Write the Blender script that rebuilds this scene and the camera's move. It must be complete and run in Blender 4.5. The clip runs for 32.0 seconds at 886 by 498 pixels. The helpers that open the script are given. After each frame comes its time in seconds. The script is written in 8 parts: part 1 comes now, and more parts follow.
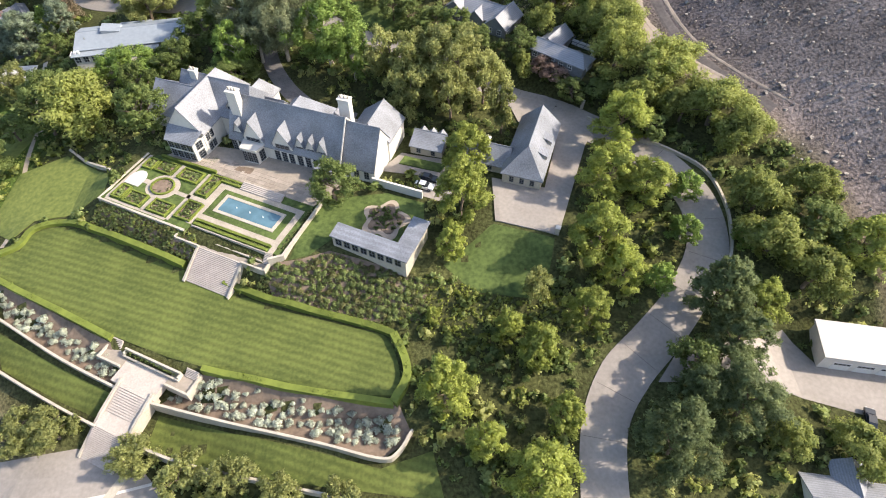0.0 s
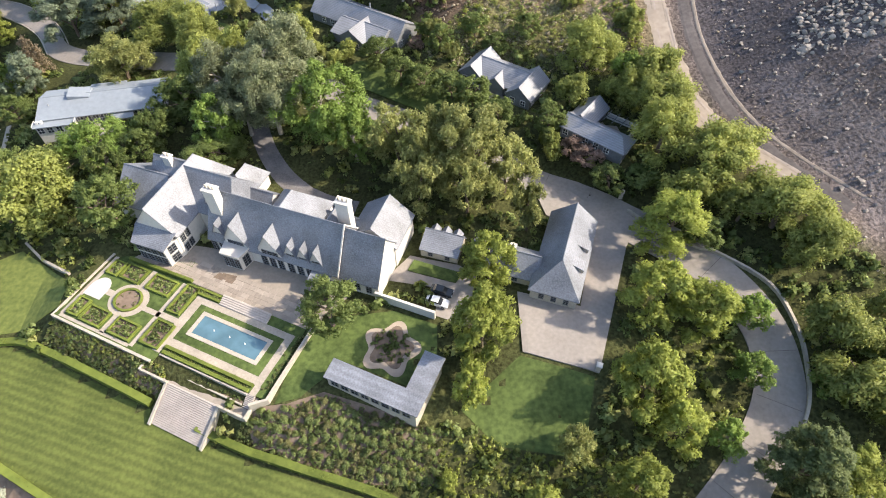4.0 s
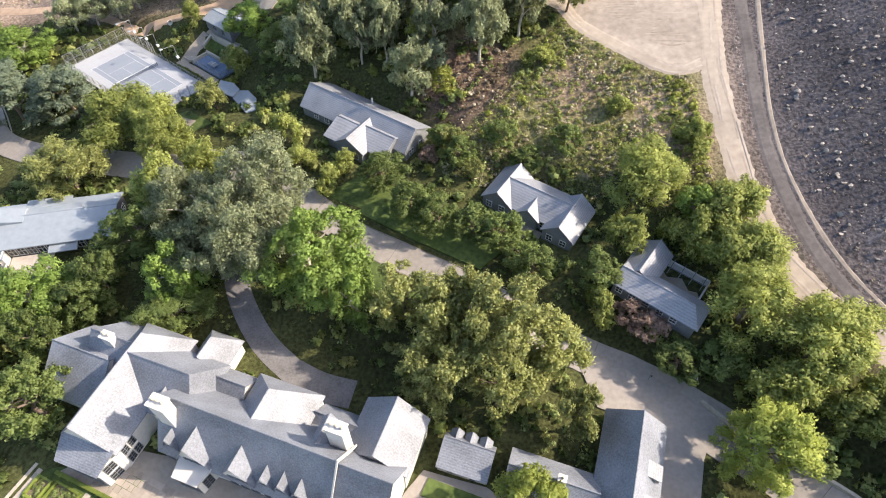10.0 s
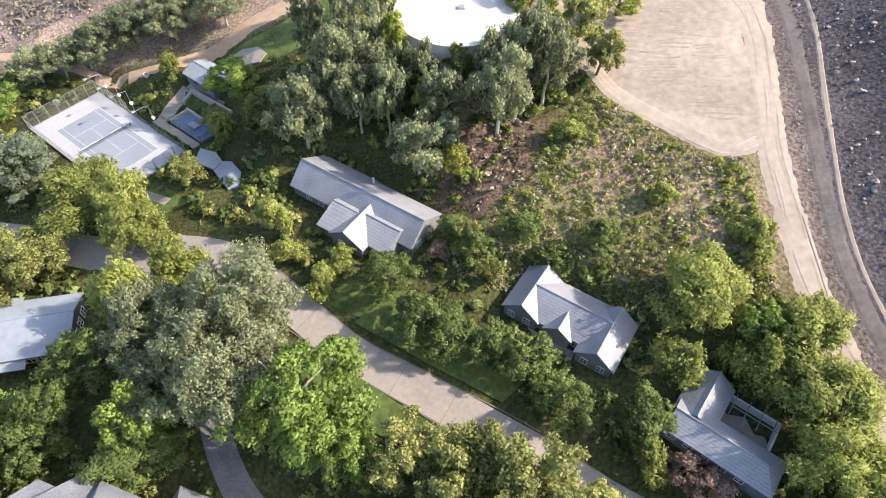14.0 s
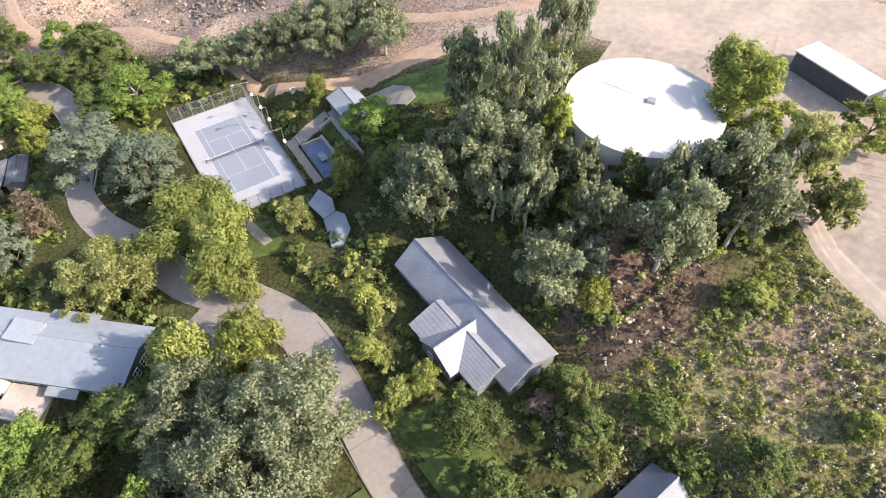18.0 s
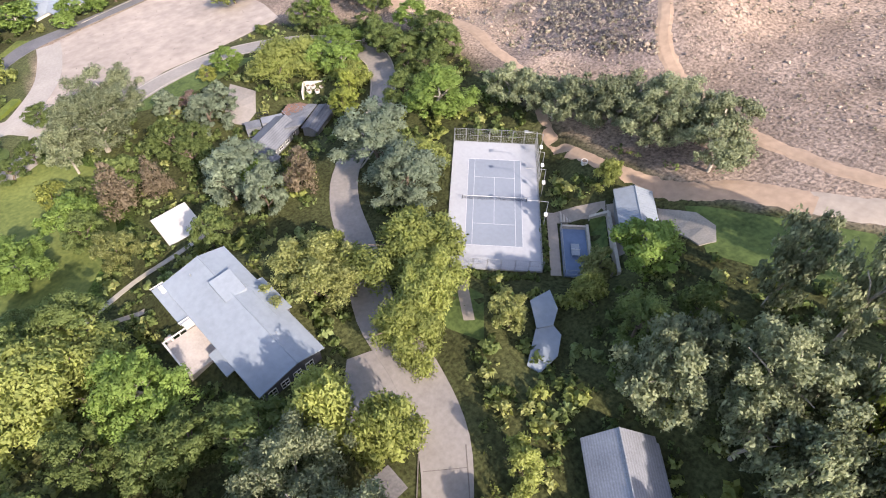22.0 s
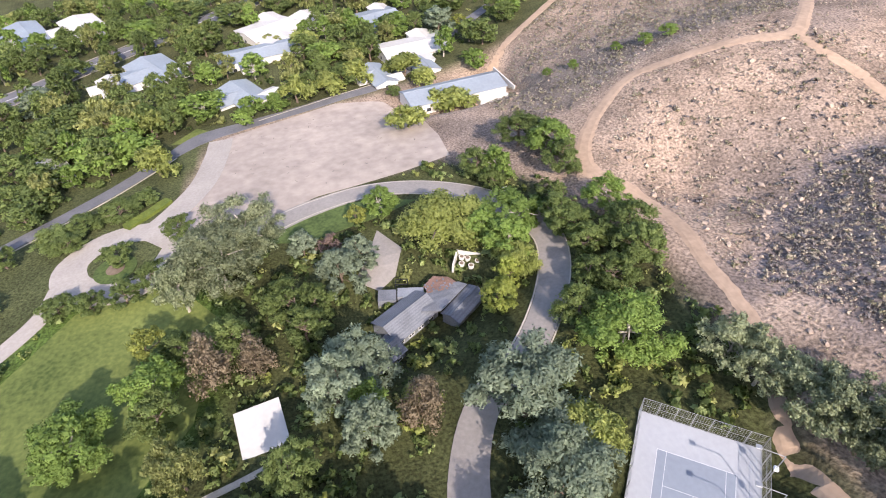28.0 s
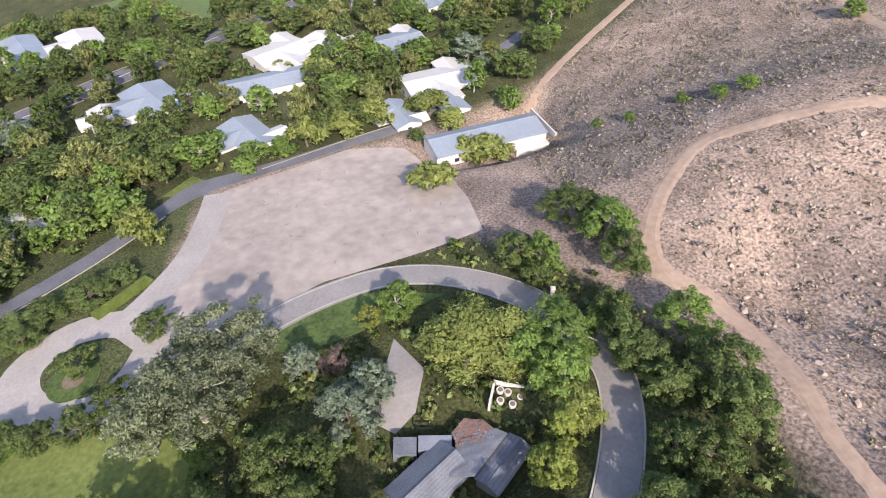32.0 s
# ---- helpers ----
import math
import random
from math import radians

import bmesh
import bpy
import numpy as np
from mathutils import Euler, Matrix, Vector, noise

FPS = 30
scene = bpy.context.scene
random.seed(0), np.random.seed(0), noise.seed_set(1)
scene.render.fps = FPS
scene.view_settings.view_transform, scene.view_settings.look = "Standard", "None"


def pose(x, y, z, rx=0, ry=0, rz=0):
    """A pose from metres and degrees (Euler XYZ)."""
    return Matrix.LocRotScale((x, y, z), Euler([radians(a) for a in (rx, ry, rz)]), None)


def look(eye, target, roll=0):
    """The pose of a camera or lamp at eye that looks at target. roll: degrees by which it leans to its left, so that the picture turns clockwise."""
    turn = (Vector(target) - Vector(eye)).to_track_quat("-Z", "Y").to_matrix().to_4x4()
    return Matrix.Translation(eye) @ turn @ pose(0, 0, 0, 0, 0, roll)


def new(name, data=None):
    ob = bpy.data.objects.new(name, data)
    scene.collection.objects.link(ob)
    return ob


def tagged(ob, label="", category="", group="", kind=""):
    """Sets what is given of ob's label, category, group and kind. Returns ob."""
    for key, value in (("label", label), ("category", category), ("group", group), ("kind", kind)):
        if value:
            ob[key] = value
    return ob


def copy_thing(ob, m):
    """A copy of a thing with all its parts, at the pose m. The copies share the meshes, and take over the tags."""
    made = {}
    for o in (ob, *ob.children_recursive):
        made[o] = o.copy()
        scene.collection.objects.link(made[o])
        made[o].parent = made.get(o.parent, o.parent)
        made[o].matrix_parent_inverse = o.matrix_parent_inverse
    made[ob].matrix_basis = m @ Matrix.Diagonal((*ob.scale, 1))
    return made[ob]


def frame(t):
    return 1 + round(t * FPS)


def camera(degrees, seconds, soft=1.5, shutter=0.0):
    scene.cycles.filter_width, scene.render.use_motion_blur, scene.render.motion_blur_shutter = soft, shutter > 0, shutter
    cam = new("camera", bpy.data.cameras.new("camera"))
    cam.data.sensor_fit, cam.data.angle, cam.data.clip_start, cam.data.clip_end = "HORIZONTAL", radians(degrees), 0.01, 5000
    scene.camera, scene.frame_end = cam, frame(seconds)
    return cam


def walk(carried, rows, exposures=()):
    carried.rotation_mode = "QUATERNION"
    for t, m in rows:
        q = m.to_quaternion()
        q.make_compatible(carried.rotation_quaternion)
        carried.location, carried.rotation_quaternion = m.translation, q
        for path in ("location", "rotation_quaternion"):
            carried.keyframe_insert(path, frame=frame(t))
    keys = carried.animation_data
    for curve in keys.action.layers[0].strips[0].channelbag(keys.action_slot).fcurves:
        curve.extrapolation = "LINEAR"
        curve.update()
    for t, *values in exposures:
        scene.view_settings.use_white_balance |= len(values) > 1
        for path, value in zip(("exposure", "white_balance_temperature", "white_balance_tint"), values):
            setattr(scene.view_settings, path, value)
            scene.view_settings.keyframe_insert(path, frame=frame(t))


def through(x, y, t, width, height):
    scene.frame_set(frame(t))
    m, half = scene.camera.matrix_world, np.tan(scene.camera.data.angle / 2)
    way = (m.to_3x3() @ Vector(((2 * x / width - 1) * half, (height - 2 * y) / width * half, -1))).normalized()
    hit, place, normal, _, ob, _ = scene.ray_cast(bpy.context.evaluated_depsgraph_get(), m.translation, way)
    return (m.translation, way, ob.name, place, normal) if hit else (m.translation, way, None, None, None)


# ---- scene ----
cam = camera(74.33, 32.0, 1.05)
# seconds, x, y, z, heading, pitch, lean
PATH = [
    (0, -0.00, -0.00, 98.00, 0.00, -51.32, -0.43),
    (0.5, -0.30, 3.69, 97.76, 0.03, -51.28, -0.48),
    (1, -0.60, 7.50, 97.56, 0.08, -51.25, -0.47),
    (1.5, -0.94, 11.41, 97.43, 0.11, -51.23, -0.44),
    (2, -0.97, 15.53, 97.28, 0.39, -51.28, -0.57),
    (2.5, -1.41, 19.56, 97.21, 0.35, -51.31, -0.48),
    (3, -1.64, 23.54, 97.22, 0.49, -51.35, -0.56),
    (3.5, -1.94, 27.53, 97.18, 0.54, -51.37, -0.56),
    (5.5, -3.30, 42.40, 96.95, 0.54, -51.34, -0.33),
    (6, -3.61, 46.03, 96.86, 0.53, -51.32, -0.28),
    (6.5, -3.94, 49.57, 96.72, 0.52, -51.28, -0.23),
    (7, -4.39, 53.08, 96.62, 0.43, -51.26, -0.12),
    (7.5, -4.60, 56.56, 96.53, 0.47, -51.26, -0.11),
    (8, -5.16, 60.10, 96.56, 0.26, -51.31, 0.08),
    (8.5, -5.52, 63.38, 96.62, 0.22, -51.28, 0.12),
    (9, -5.86, 66.98, 96.49, 0.24, -51.37, 0.16),
    (9.5, -6.40, 70.33, 96.39, 0.01, -51.38, 0.35),
    (10, -6.92, 73.58, 96.27, -0.12, -51.32, 0.53),
    (10.5, -7.25, 76.87, 96.19, -0.13, -51.31, 0.56),
    (11, -7.48, 80.36, 96.13, -0.08, -51.42, 0.56),
    (11.5, -7.51, 83.99, 96.09, 0.15, -51.57, 0.39),
    (12, -7.81, 87.25, 96.03, 0.15, -51.55, 0.45),
    (12.5, -7.94, 90.48, 95.86, 0.27, -51.53, 0.33),
    (13, -8.55, 93.70, 95.56, 0.05, -51.52, 0.42),
    (13.5, -8.98, 96.89, 95.30, -0.11, -51.46, 0.56),
    (15.5, -10.02, 110.22, 94.65, 1.52, -51.63, 0.63),
    (16, -9.95, 113.99, 94.40, 4.86, -51.76, 0.34),
    (16.5, -10.00, 117.77, 93.97, 7.92, -51.91, 0.05),
    (17, -10.25, 121.13, 93.49, 11.35, -51.89, -0.08),
    (17.5, -10.58, 124.45, 92.94, 15.62, -51.79, -0.30),
    (18, -11.29, 127.68, 92.35, 19.99, -51.63, -0.38),
    (18.5, -12.50, 130.32, 92.06, 23.94, -51.50, -0.03),
    (19, -13.76, 133.28, 91.96, 28.37, -51.55, -0.00),
    (19.5, -14.83, 136.33, 91.62, 32.63, -51.51, -0.25),
    (20, -16.56, 139.15, 91.61, 36.61, -51.57, -0.12),
    (20.5, -18.56, 141.09, 91.38, 40.57, -51.34, 0.33),
    (21, -20.48, 143.28, 91.07, 45.41, -51.19, 0.44),
    (21.5, -22.78, 145.66, 90.73, 50.76, -51.11, 0.65),
    (22, -25.29, 147.80, 90.30, 55.30, -51.05, 0.95),
    (22.5, -27.72, 150.47, 89.83, 60.39, -51.06, 0.78),
    (23, -30.73, 152.65, 89.31, 64.58, -51.05, 0.60),
    (23.5, -33.90, 154.55, 88.95, 68.67, -51.07, 0.36),
    (24, -37.20, 156.36, 88.58, 72.10, -51.11, 0.12),
    (24.5, -40.38, 157.94, 88.28, 72.84, -51.05, -0.29),
    (25, -43.53, 158.77, 87.96, 72.74, -51.47, -0.31),
    (25.5, -46.94, 159.84, 87.89, 72.90, -52.05, -0.49),
    (26, -50.82, 160.60, 87.64, 72.75, -49.80, -0.28),
    (26.5, -54.85, 161.32, 87.42, 72.57, -46.10, -0.25),
    (28.5, -71.39, 164.22, 85.99, 74.27, -43.51, -0.15),
    (29, -75.75, 165.02, 85.69, 74.20, -43.53, -0.15),
    (29.5, -80.11, 165.77, 85.41, 74.10, -43.56, -0.08),
    (30, -84.84, 166.23, 85.08, 75.87, -43.56, 0.03),
    (30.5, -89.45, 167.00, 84.85, 76.40, -43.62, 0.12),
    (31, -94.13, 167.87, 84.62, 76.32, -43.69, 0.07),
    (31.5, -98.64, 168.74, 84.47, 76.29, -43.76, -0.02),
    (32, -103.39, 169.70, 84.39, 76.24, -43.88, -0.07),
]
walk(cam, [(t, pose(x, y, z, 90 + pitch, 0, yaw) @ pose(0, 0, 0, 0, 0, lean)) for t, x, y, z, yaw, pitch, lean in PATH],
     [(0, 1.18, 6800, 12), (6, 1.2, 6850, 12), (9, 1.26, 6850, 13), (13, 1.42, 6780, 14), (16, 1.34, 6700, 16), (20, 1.24, 6620, 18), (23, 1.2, 6580, 19), (26, 1.12, 6500, 19), (29, 1.0, 6250, 19), (32, 0.85, 6150, 19)])

# ---- world, sun ----
SUN_AZ, SUN_EL = 3.0, 36.0   # bearing of the sun from +x, and its height, degrees
world = bpy.data.worlds.new("sky")
scene.world = world
world.use_nodes = True
wn = world.node_tree
sky = wn.nodes.new("ShaderNodeTexSky")
sky.sky_type, sky.sun_disc = "NISHITA", False
sky.sun_elevation, sky.sun_rotation = radians(SUN_EL), radians(90 - SUN_AZ)
sky.dust_density = 2.0
wn.nodes["Background"].inputs[1].default_value = 0.15
wn.links.new(sky.outputs[0], wn.nodes["Background"].inputs[0])
sun_data = bpy.data.lights.new("sun", "SUN")
sun_data.energy, sun_data.angle, sun_data.color = 3.55, radians(0.6), (1.0, 0.90, 0.76)
sun_lamp = new("sun", sun_data)
sun_lamp.matrix_world = look((0, 0, 0), (-math.cos(radians(SUN_AZ)) * math.cos(radians(SUN_EL)),
                                        -math.sin(radians(SUN_AZ)) * math.cos(radians(SUN_EL)), -math.sin(radians(SUN_EL))))


# ---- materials ----
def material(name, rgb, rough=0.8, metal=0.0, grain=0.25, scale=3.0, coarse=0.15, bump=0.3, dark=0.25, vary=0.0, island=0.0, spec=0.3, tint=None, kind="noise", through=0.0):
    """A surface with grain at two scales, a bump, and a shift of tone from object to object or from piece to piece."""
    m = bpy.data.materials.new(name)
    m.use_nodes = True
    t = m.node_tree
    n, l = t.nodes, t.links
    b = n["Principled BSDF"]
    b.inputs["Roughness"].default_value, b.inputs["Metallic"].default_value = rough, metal
    b.inputs["Specular IOR Level"].default_value = spec
    co = n.new("ShaderNodeTexCoord")
    geo = n.new("ShaderNodeNewGeometry")
    fine, wide = n.new("ShaderNodeTexNoise"), n.new("ShaderNodeTexNoise")
    fine.inputs["Scale"].default_value, wide.inputs["Scale"].default_value = scale, coarse
    fine.inputs["Detail"].default_value, wide.inputs["Detail"].default_value = 5, 3
    for tex in (fine, wide):
        l.new(geo.outputs["Position"], tex.inputs["Vector"])
    add = n.new("ShaderNodeMath")
    add.operation = "ADD"
    l.new(fine.outputs["Fac"], add.inputs[0])
    l.new(wide.outputs["Fac"], add.inputs[1])
    value = add.outputs[0]
    if vary or island:
        info = n.new("ShaderNodeObjectInfo")
        for source, amount in ((info.outputs["Random"], vary), (geo.outputs["Random Per Island"], island)):
            if amount:
                mul = n.new("ShaderNodeMath")
                mul.operation = "MULTIPLY_ADD"
                l.new(source, mul.inputs[0])
                mul.inputs[1].default_value = amount
                l.new(value, mul.inputs[2])
                value = mul.outputs[0]
    ramp = n.new("ShaderNodeMapRange")
    ramp.inputs[1].default_value, ramp.inputs[2].default_value = 0.6, 1.4 + vary + island
    ramp.inputs[3].default_value, ramp.inputs[4].default_value = 0.0, 1.0
    l.new(value, ramp.inputs[0])
    mix = n.new("ShaderNodeMix")
    mix.data_type = "RGBA"
    lo = [c * (1 - dark - grain * 0.5) for c in rgb]
    hi = [min(1, c * (1 + grain)) for c in (tint or rgb)]
    mix.inputs[6].default_value, mix.inputs[7].default_value = (*lo, 1), (*hi, 1)
    l.new(ramp.outputs[0], mix.inputs[0])
    l.new(mix.outputs[2], b.inputs["Base Color"])
    if bump:
        bn = n.new("ShaderNodeBump")
        bn.inputs["Strength"].default_value, bn.inputs["Distance"].default_value = bump, 0.05
        l.new(fine.outputs["Fac"], bn.inputs["Height"])
        l.new(bn.outputs[0], b.inputs["Normal"])
    if through:
        tr = n.new("ShaderNodeBsdfTranslucent")
        l.new(mix.outputs[2], tr.inputs["Color"])
        ms = n.new("ShaderNodeMixShader")
        ms.inputs[0].default_value = through
        l.new(b.outputs[0], ms.inputs[1])
        l.new(tr.outputs[0], ms.inputs[2])
        l.new(ms.outputs[0], n["Material Output"].inputs[0])
    return m


def leaf(name, rgb, tint, through=0.5):
    rgb, tint = ([1.57 * c for c in q] for q in (rgb, tint))
    rgb, tint = ([0.97 * c + 0.03 * (0.3 * q[0] + 0.6 * q[1] + 0.1 * q[2]) for c in q] for q in (rgb, tint))
    return material(name, rgb, rough=0.6, grain=0.35, scale=0.9, coarse=0.25, bump=0, dark=0.35, vary=0.55, island=0.5, tint=tint, through=through, spec=0.25)


SLATE = material("slate_roof", (0.195, 0.211, 0.242), rough=0.52, grain=0.42, scale=3.6, coarse=0.2, bump=0.9, dark=0.24, spec=0.47)
SHINGLE = material("grey_shingle_roof", (0.235, 0.248, 0.275), rough=0.52, grain=0.3, scale=4.0, coarse=0.25, bump=0.5, dark=0.15, spec=0.5)
DARK_SHINGLE = material("dark_shingle_roof", (0.165, 0.175, 0.195), rough=0.65, grain=0.3, scale=3.5, coarse=0.3, bump=0.6, dark=0.15, spec=0.2)
SHEET = material("pale_flat_roof", (0.25, 0.285, 0.32), rough=0.5, grain=0.12, scale=1.0, coarse=0.12, bump=0.15, dark=0.1)
WHITE_ROOF = material("white_roof", (0.52, 0.505, 0.475), rough=0.6, grain=0.08, scale=1.0, coarse=0.2, dark=0.06, bump=0.1)
LIMESTONE = material("cream_limestone", (0.44, 0.40, 0.335), rough=0.8, grain=0.15, scale=2.5, coarse=0.4, dark=0.15)
PALE_STONE = material("pale_pink_stone", (0.43, 0.385, 0.345), rough=0.85, grain=0.15, scale=2.5, coarse=0.4, dark=0.12)
RENDER = material("white_render", (0.60, 0.58, 0.54), rough=0.85, grain=0.08, scale=2.0, coarse=0.3, dark=0.08)
TIMBER_WALL = material("grey_board_wall", (0.20, 0.21, 0.22), rough=0.7, grain=0.2, scale=5.0, coarse=0.6)
DARK_WALL = material("dark_wall", (0.10, 0.10, 0.11), rough=0.7, grain=0.2, scale=4.0, coarse=0.5)
FRAME = material("dark_window_frame", (0.16, 0.17, 0.18), rough=0.5, grain=0.1, scale=6, bump=0)
WHITE_FRAME = material("white_window_frame", (0.75, 0.75, 0.73), rough=0.5, grain=0.05, scale=6, bump=0)
GLASS = material("window_glass", (0.03, 0.035, 0.045), rough=0.08, grain=0.1, scale=0.5, bump=0, spec=0.6)
CONCRETE = material("concrete_drive", (0.295, 0.268, 0.243), rough=0.85, grain=0.16, scale=1.4, coarse=0.12, dark=0.15, bump=0.15)
PALE_DRIVE = material("pale_drive", (0.40, 0.358, 0.315), rough=0.9, grain=0.15, scale=1.4, coarse=0.12, dark=0.12, bump=0.15)
PAVING = material("stone_paving", (0.30, 0.263, 0.22), rough=0.85, grain=0.25, scale=1.6, coarse=0.3, dark=0.15, island=0.3)
COBBLE = material("cobble_paving", (0.18, 0.172, 0.172), rough=0.8, grain=0.3, scale=3.0, coarse=0.4)
ASPHALT = material("asphalt", (0.17, 0.168, 0.178), rough=0.9, grain=0.2, scale=2.0, coarse=0.15)
BARE = material("bare_dirt", (0.42, 0.352, 0.297), rough=0.95, grain=0.2, scale=0.3, coarse=0.045, dark=0.26, bump=0.2)
TRACK = material("dirt_track", (0.40, 0.29, 0.205), rough=0.95, grain=0.2, scale=0.8, coarse=0.1, dark=0.15)
PALE_TRACK = material("pale_dirt_track", (0.40, 0.335, 0.27), rough=0.95, grain=0.2, scale=0.7, coarse=0.1, dark=0.15)
LAWN = material("mown_lawn", (0.068, 0.098, 0.022), rough=0.9, grain=0.25, scale=1.5, coarse=0.12, dark=0.2, tint=(0.108, 0.13, 0.032))
MEADOW = material("green_meadow", (0.09, 0.135, 0.028), rough=0.9, grain=0.3, scale=1.0, coarse=0.05, dark=0.25, tint=(0.165, 0.19, 0.05))
GOLF = material("golf_grass", (0.12, 0.165, 0.05), rough=0.9, grain=0.2, scale=0.5, coarse=0.03, dark=0.15)
# a darker lawn green with the shade of trees put into the colour
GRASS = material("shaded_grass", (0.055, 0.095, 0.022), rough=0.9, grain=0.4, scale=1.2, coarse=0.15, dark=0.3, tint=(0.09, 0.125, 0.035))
MULCH = material("planting_soil", (0.20, 0.152, 0.115), rough=0.95, grain=0.3, scale=1.5, coarse=0.2)
PALE_GRAVEL = material("cream_gravel", (0.41, 0.365, 0.305), rough=0.95, grain=0.12, scale=3.0, coarse=0.3)
SLAB = material("stone_slab", (0.32, 0.278, 0.235), rough=0.85, grain=0.25, scale=2.2, coarse=0.4, dark=0.2, vary=0.9)
GRAVEL = material("pale_gravel", (0.33, 0.30, 0.255), rough=0.95, grain=0.15, scale=3.0, coarse=0.3)
HEDGE = leaf("box_hedge", (0.055, 0.088, 0.018), (0.135, 0.165, 0.030), 0.25)
COURT_BLUE = material("blue_court", (0.215,0.245,0.29), rough=0.7, grain=0.08, scale=1.2, coarse=0.12, dark=0.06, bump=0.05)
PLAY_BLUE = material("play_court_blue", (0.15, 0.205, 0.30), rough=0.7, grain=0.1, scale=1.2, coarse=0.15, dark=0.08, bump=0.05)
COURT_RIM = material("pale_court", (0.345,0.36,0.385), rough=0.7, grain=0.08, scale=1.2, coarse=0.12, dark=0.06, bump=0.05)
COURT_LINE = material("worn_court_line", (0.52, 0.53, 0.55), rough=0.7, grain=0.05, bump=0, dark=0.05)
LINE = material("white_line", (0.8, 0.8, 0.78), rough=0.7, grain=0.03, bump=0, dark=0.03)
STEEL = material("galvanised_steel", (0.42, 0.43, 0.44), rough=0.45, metal=0.6, grain=0.1, scale=6, bump=0)
BLACK = material("black_plastic", (0.02, 0.02, 0.022), rough=0.5, grain=0.1, bump=0)
WATER = material("pool_water", (0.10, 0.19, 0.24), rough=0.06, grain=0.2, scale=0.5, coarse=0.2, bump=0.12, dark=0.2, spec=0.5)
WOOD = material("weathered_wood", (0.25, 0.17, 0.12), rough=0.75, grain=0.3, scale=4.0, coarse=0.6)
BARK = material("brown_bark", (0.17, 0.13, 0.10), rough=0.9, grain=0.3, scale=4.0, coarse=0.8)
PALE_BARK = material("pale_bark", (0.42, 0.38, 0.32), rough=0.85, grain=0.3, scale=3.0, coarse=0.8)
TAN_ROCK = material("tan_rock", (0.40, 0.315, 0.245), rough=0.9, grain=0.3, scale=2.5, coarse=0.3, island=0.4)
ROCK = material("grey_rock", (0.31, 0.28, 0.25), rough=0.9, grain=0.3, scale=2.5, coarse=0.3, island=0.4)
CLAY = material("terracotta", (0.225, 0.14, 0.112), rough=0.8, grain=0.2, scale=5)
L_PINE = leaf("pine_leaves", (0.145, 0.195, 0.042), (0.258, 0.292, 0.066))
L_FIR = leaf("dark_needles", (0.078, 0.112, 0.046), (0.148, 0.185, 0.078))
L_PEPPER = leaf("pepper_leaves", (0.146, 0.191, 0.047), (0.256, 0.282, 0.082))
L_EUC = leaf("eucalyptus_leaves", (0.160, 0.190, 0.098), (0.250, 0.278, 0.165))
L_OLIVE = leaf("olive_brown_leaves", (0.165, 0.195, 0.062), (0.285, 0.300, 0.112))
L_OAK = leaf("oak_leaves", (0.075, 0.117, 0.033), (0.152, 0.194, 0.062))
L_BRIGHT = leaf("bright_leaves", (0.112, 0.188, 0.039), (0.202, 0.280, 0.069))
L_BLUE = leaf("blue_grey_needles", (0.110, 0.148, 0.092), (0.205, 0.248, 0.170))
L_RED = leaf("rusty_needles", (0.135, 0.112, 0.075), (0.215, 0.175, 0.118))
L_PLUM = leaf("plum_leaves", (0.150, 0.100, 0.083), (0.265, 0.195, 0.160))
L_YELLOW = leaf("yellow_green_leaves", (0.165, 0.195, 0.040), (0.265, 0.285, 0.070))
L_SAGE = leaf("white_sage_leaves", (0.215, 0.245, 0.175), (0.40, 0.43, 0.35), 0.2)
L_SCRUB = leaf("dry_scrub", (0.159, 0.140, 0.104), (0.329, 0.287, 0.220), 0.05)
L_BUSH = leaf("bank_shrub_leaves", (0.135, 0.19, 0.06), (0.24, 0.285, 0.11))
L_GREY = leaf("grey_scrub", (0.085, 0.075, 0.072), (0.17, 0.155, 0.15), 0.05)
L_DRYGREEN = leaf("dry_green_scrub", (0.125, 0.12, 0.072), (0.225, 0.208, 0.13), 0.05)
L_STRAW = leaf("straw_scrub", (0.19, 0.17, 0.115), (0.30, 0.27, 0.19), 0.05)
RUT = material("wheel_rut", (0.35, 0.292, 0.238), rough=0.95, grain=0.2, scale=1.0, coarse=0.1)
GRADED = material("graded_earth", (0.375, 0.315, 0.26), rough=0.95, grain=0.3, scale=0.7, coarse=0.07, dark=0.2, bump=0.5)
DUST = material("pale_dust", (0.455, 0.385, 0.325), rough=0.95, grain=0.15, scale=0.8, coarse=0.1)
JOINT = material("slab_joint", (0.19, 0.168, 0.148), rough=0.95, grain=0.2, scale=2)
L_ROSE = leaf("rose_leaves", (0.104, 0.128, 0.049), (0.207, 0.207, 0.091))

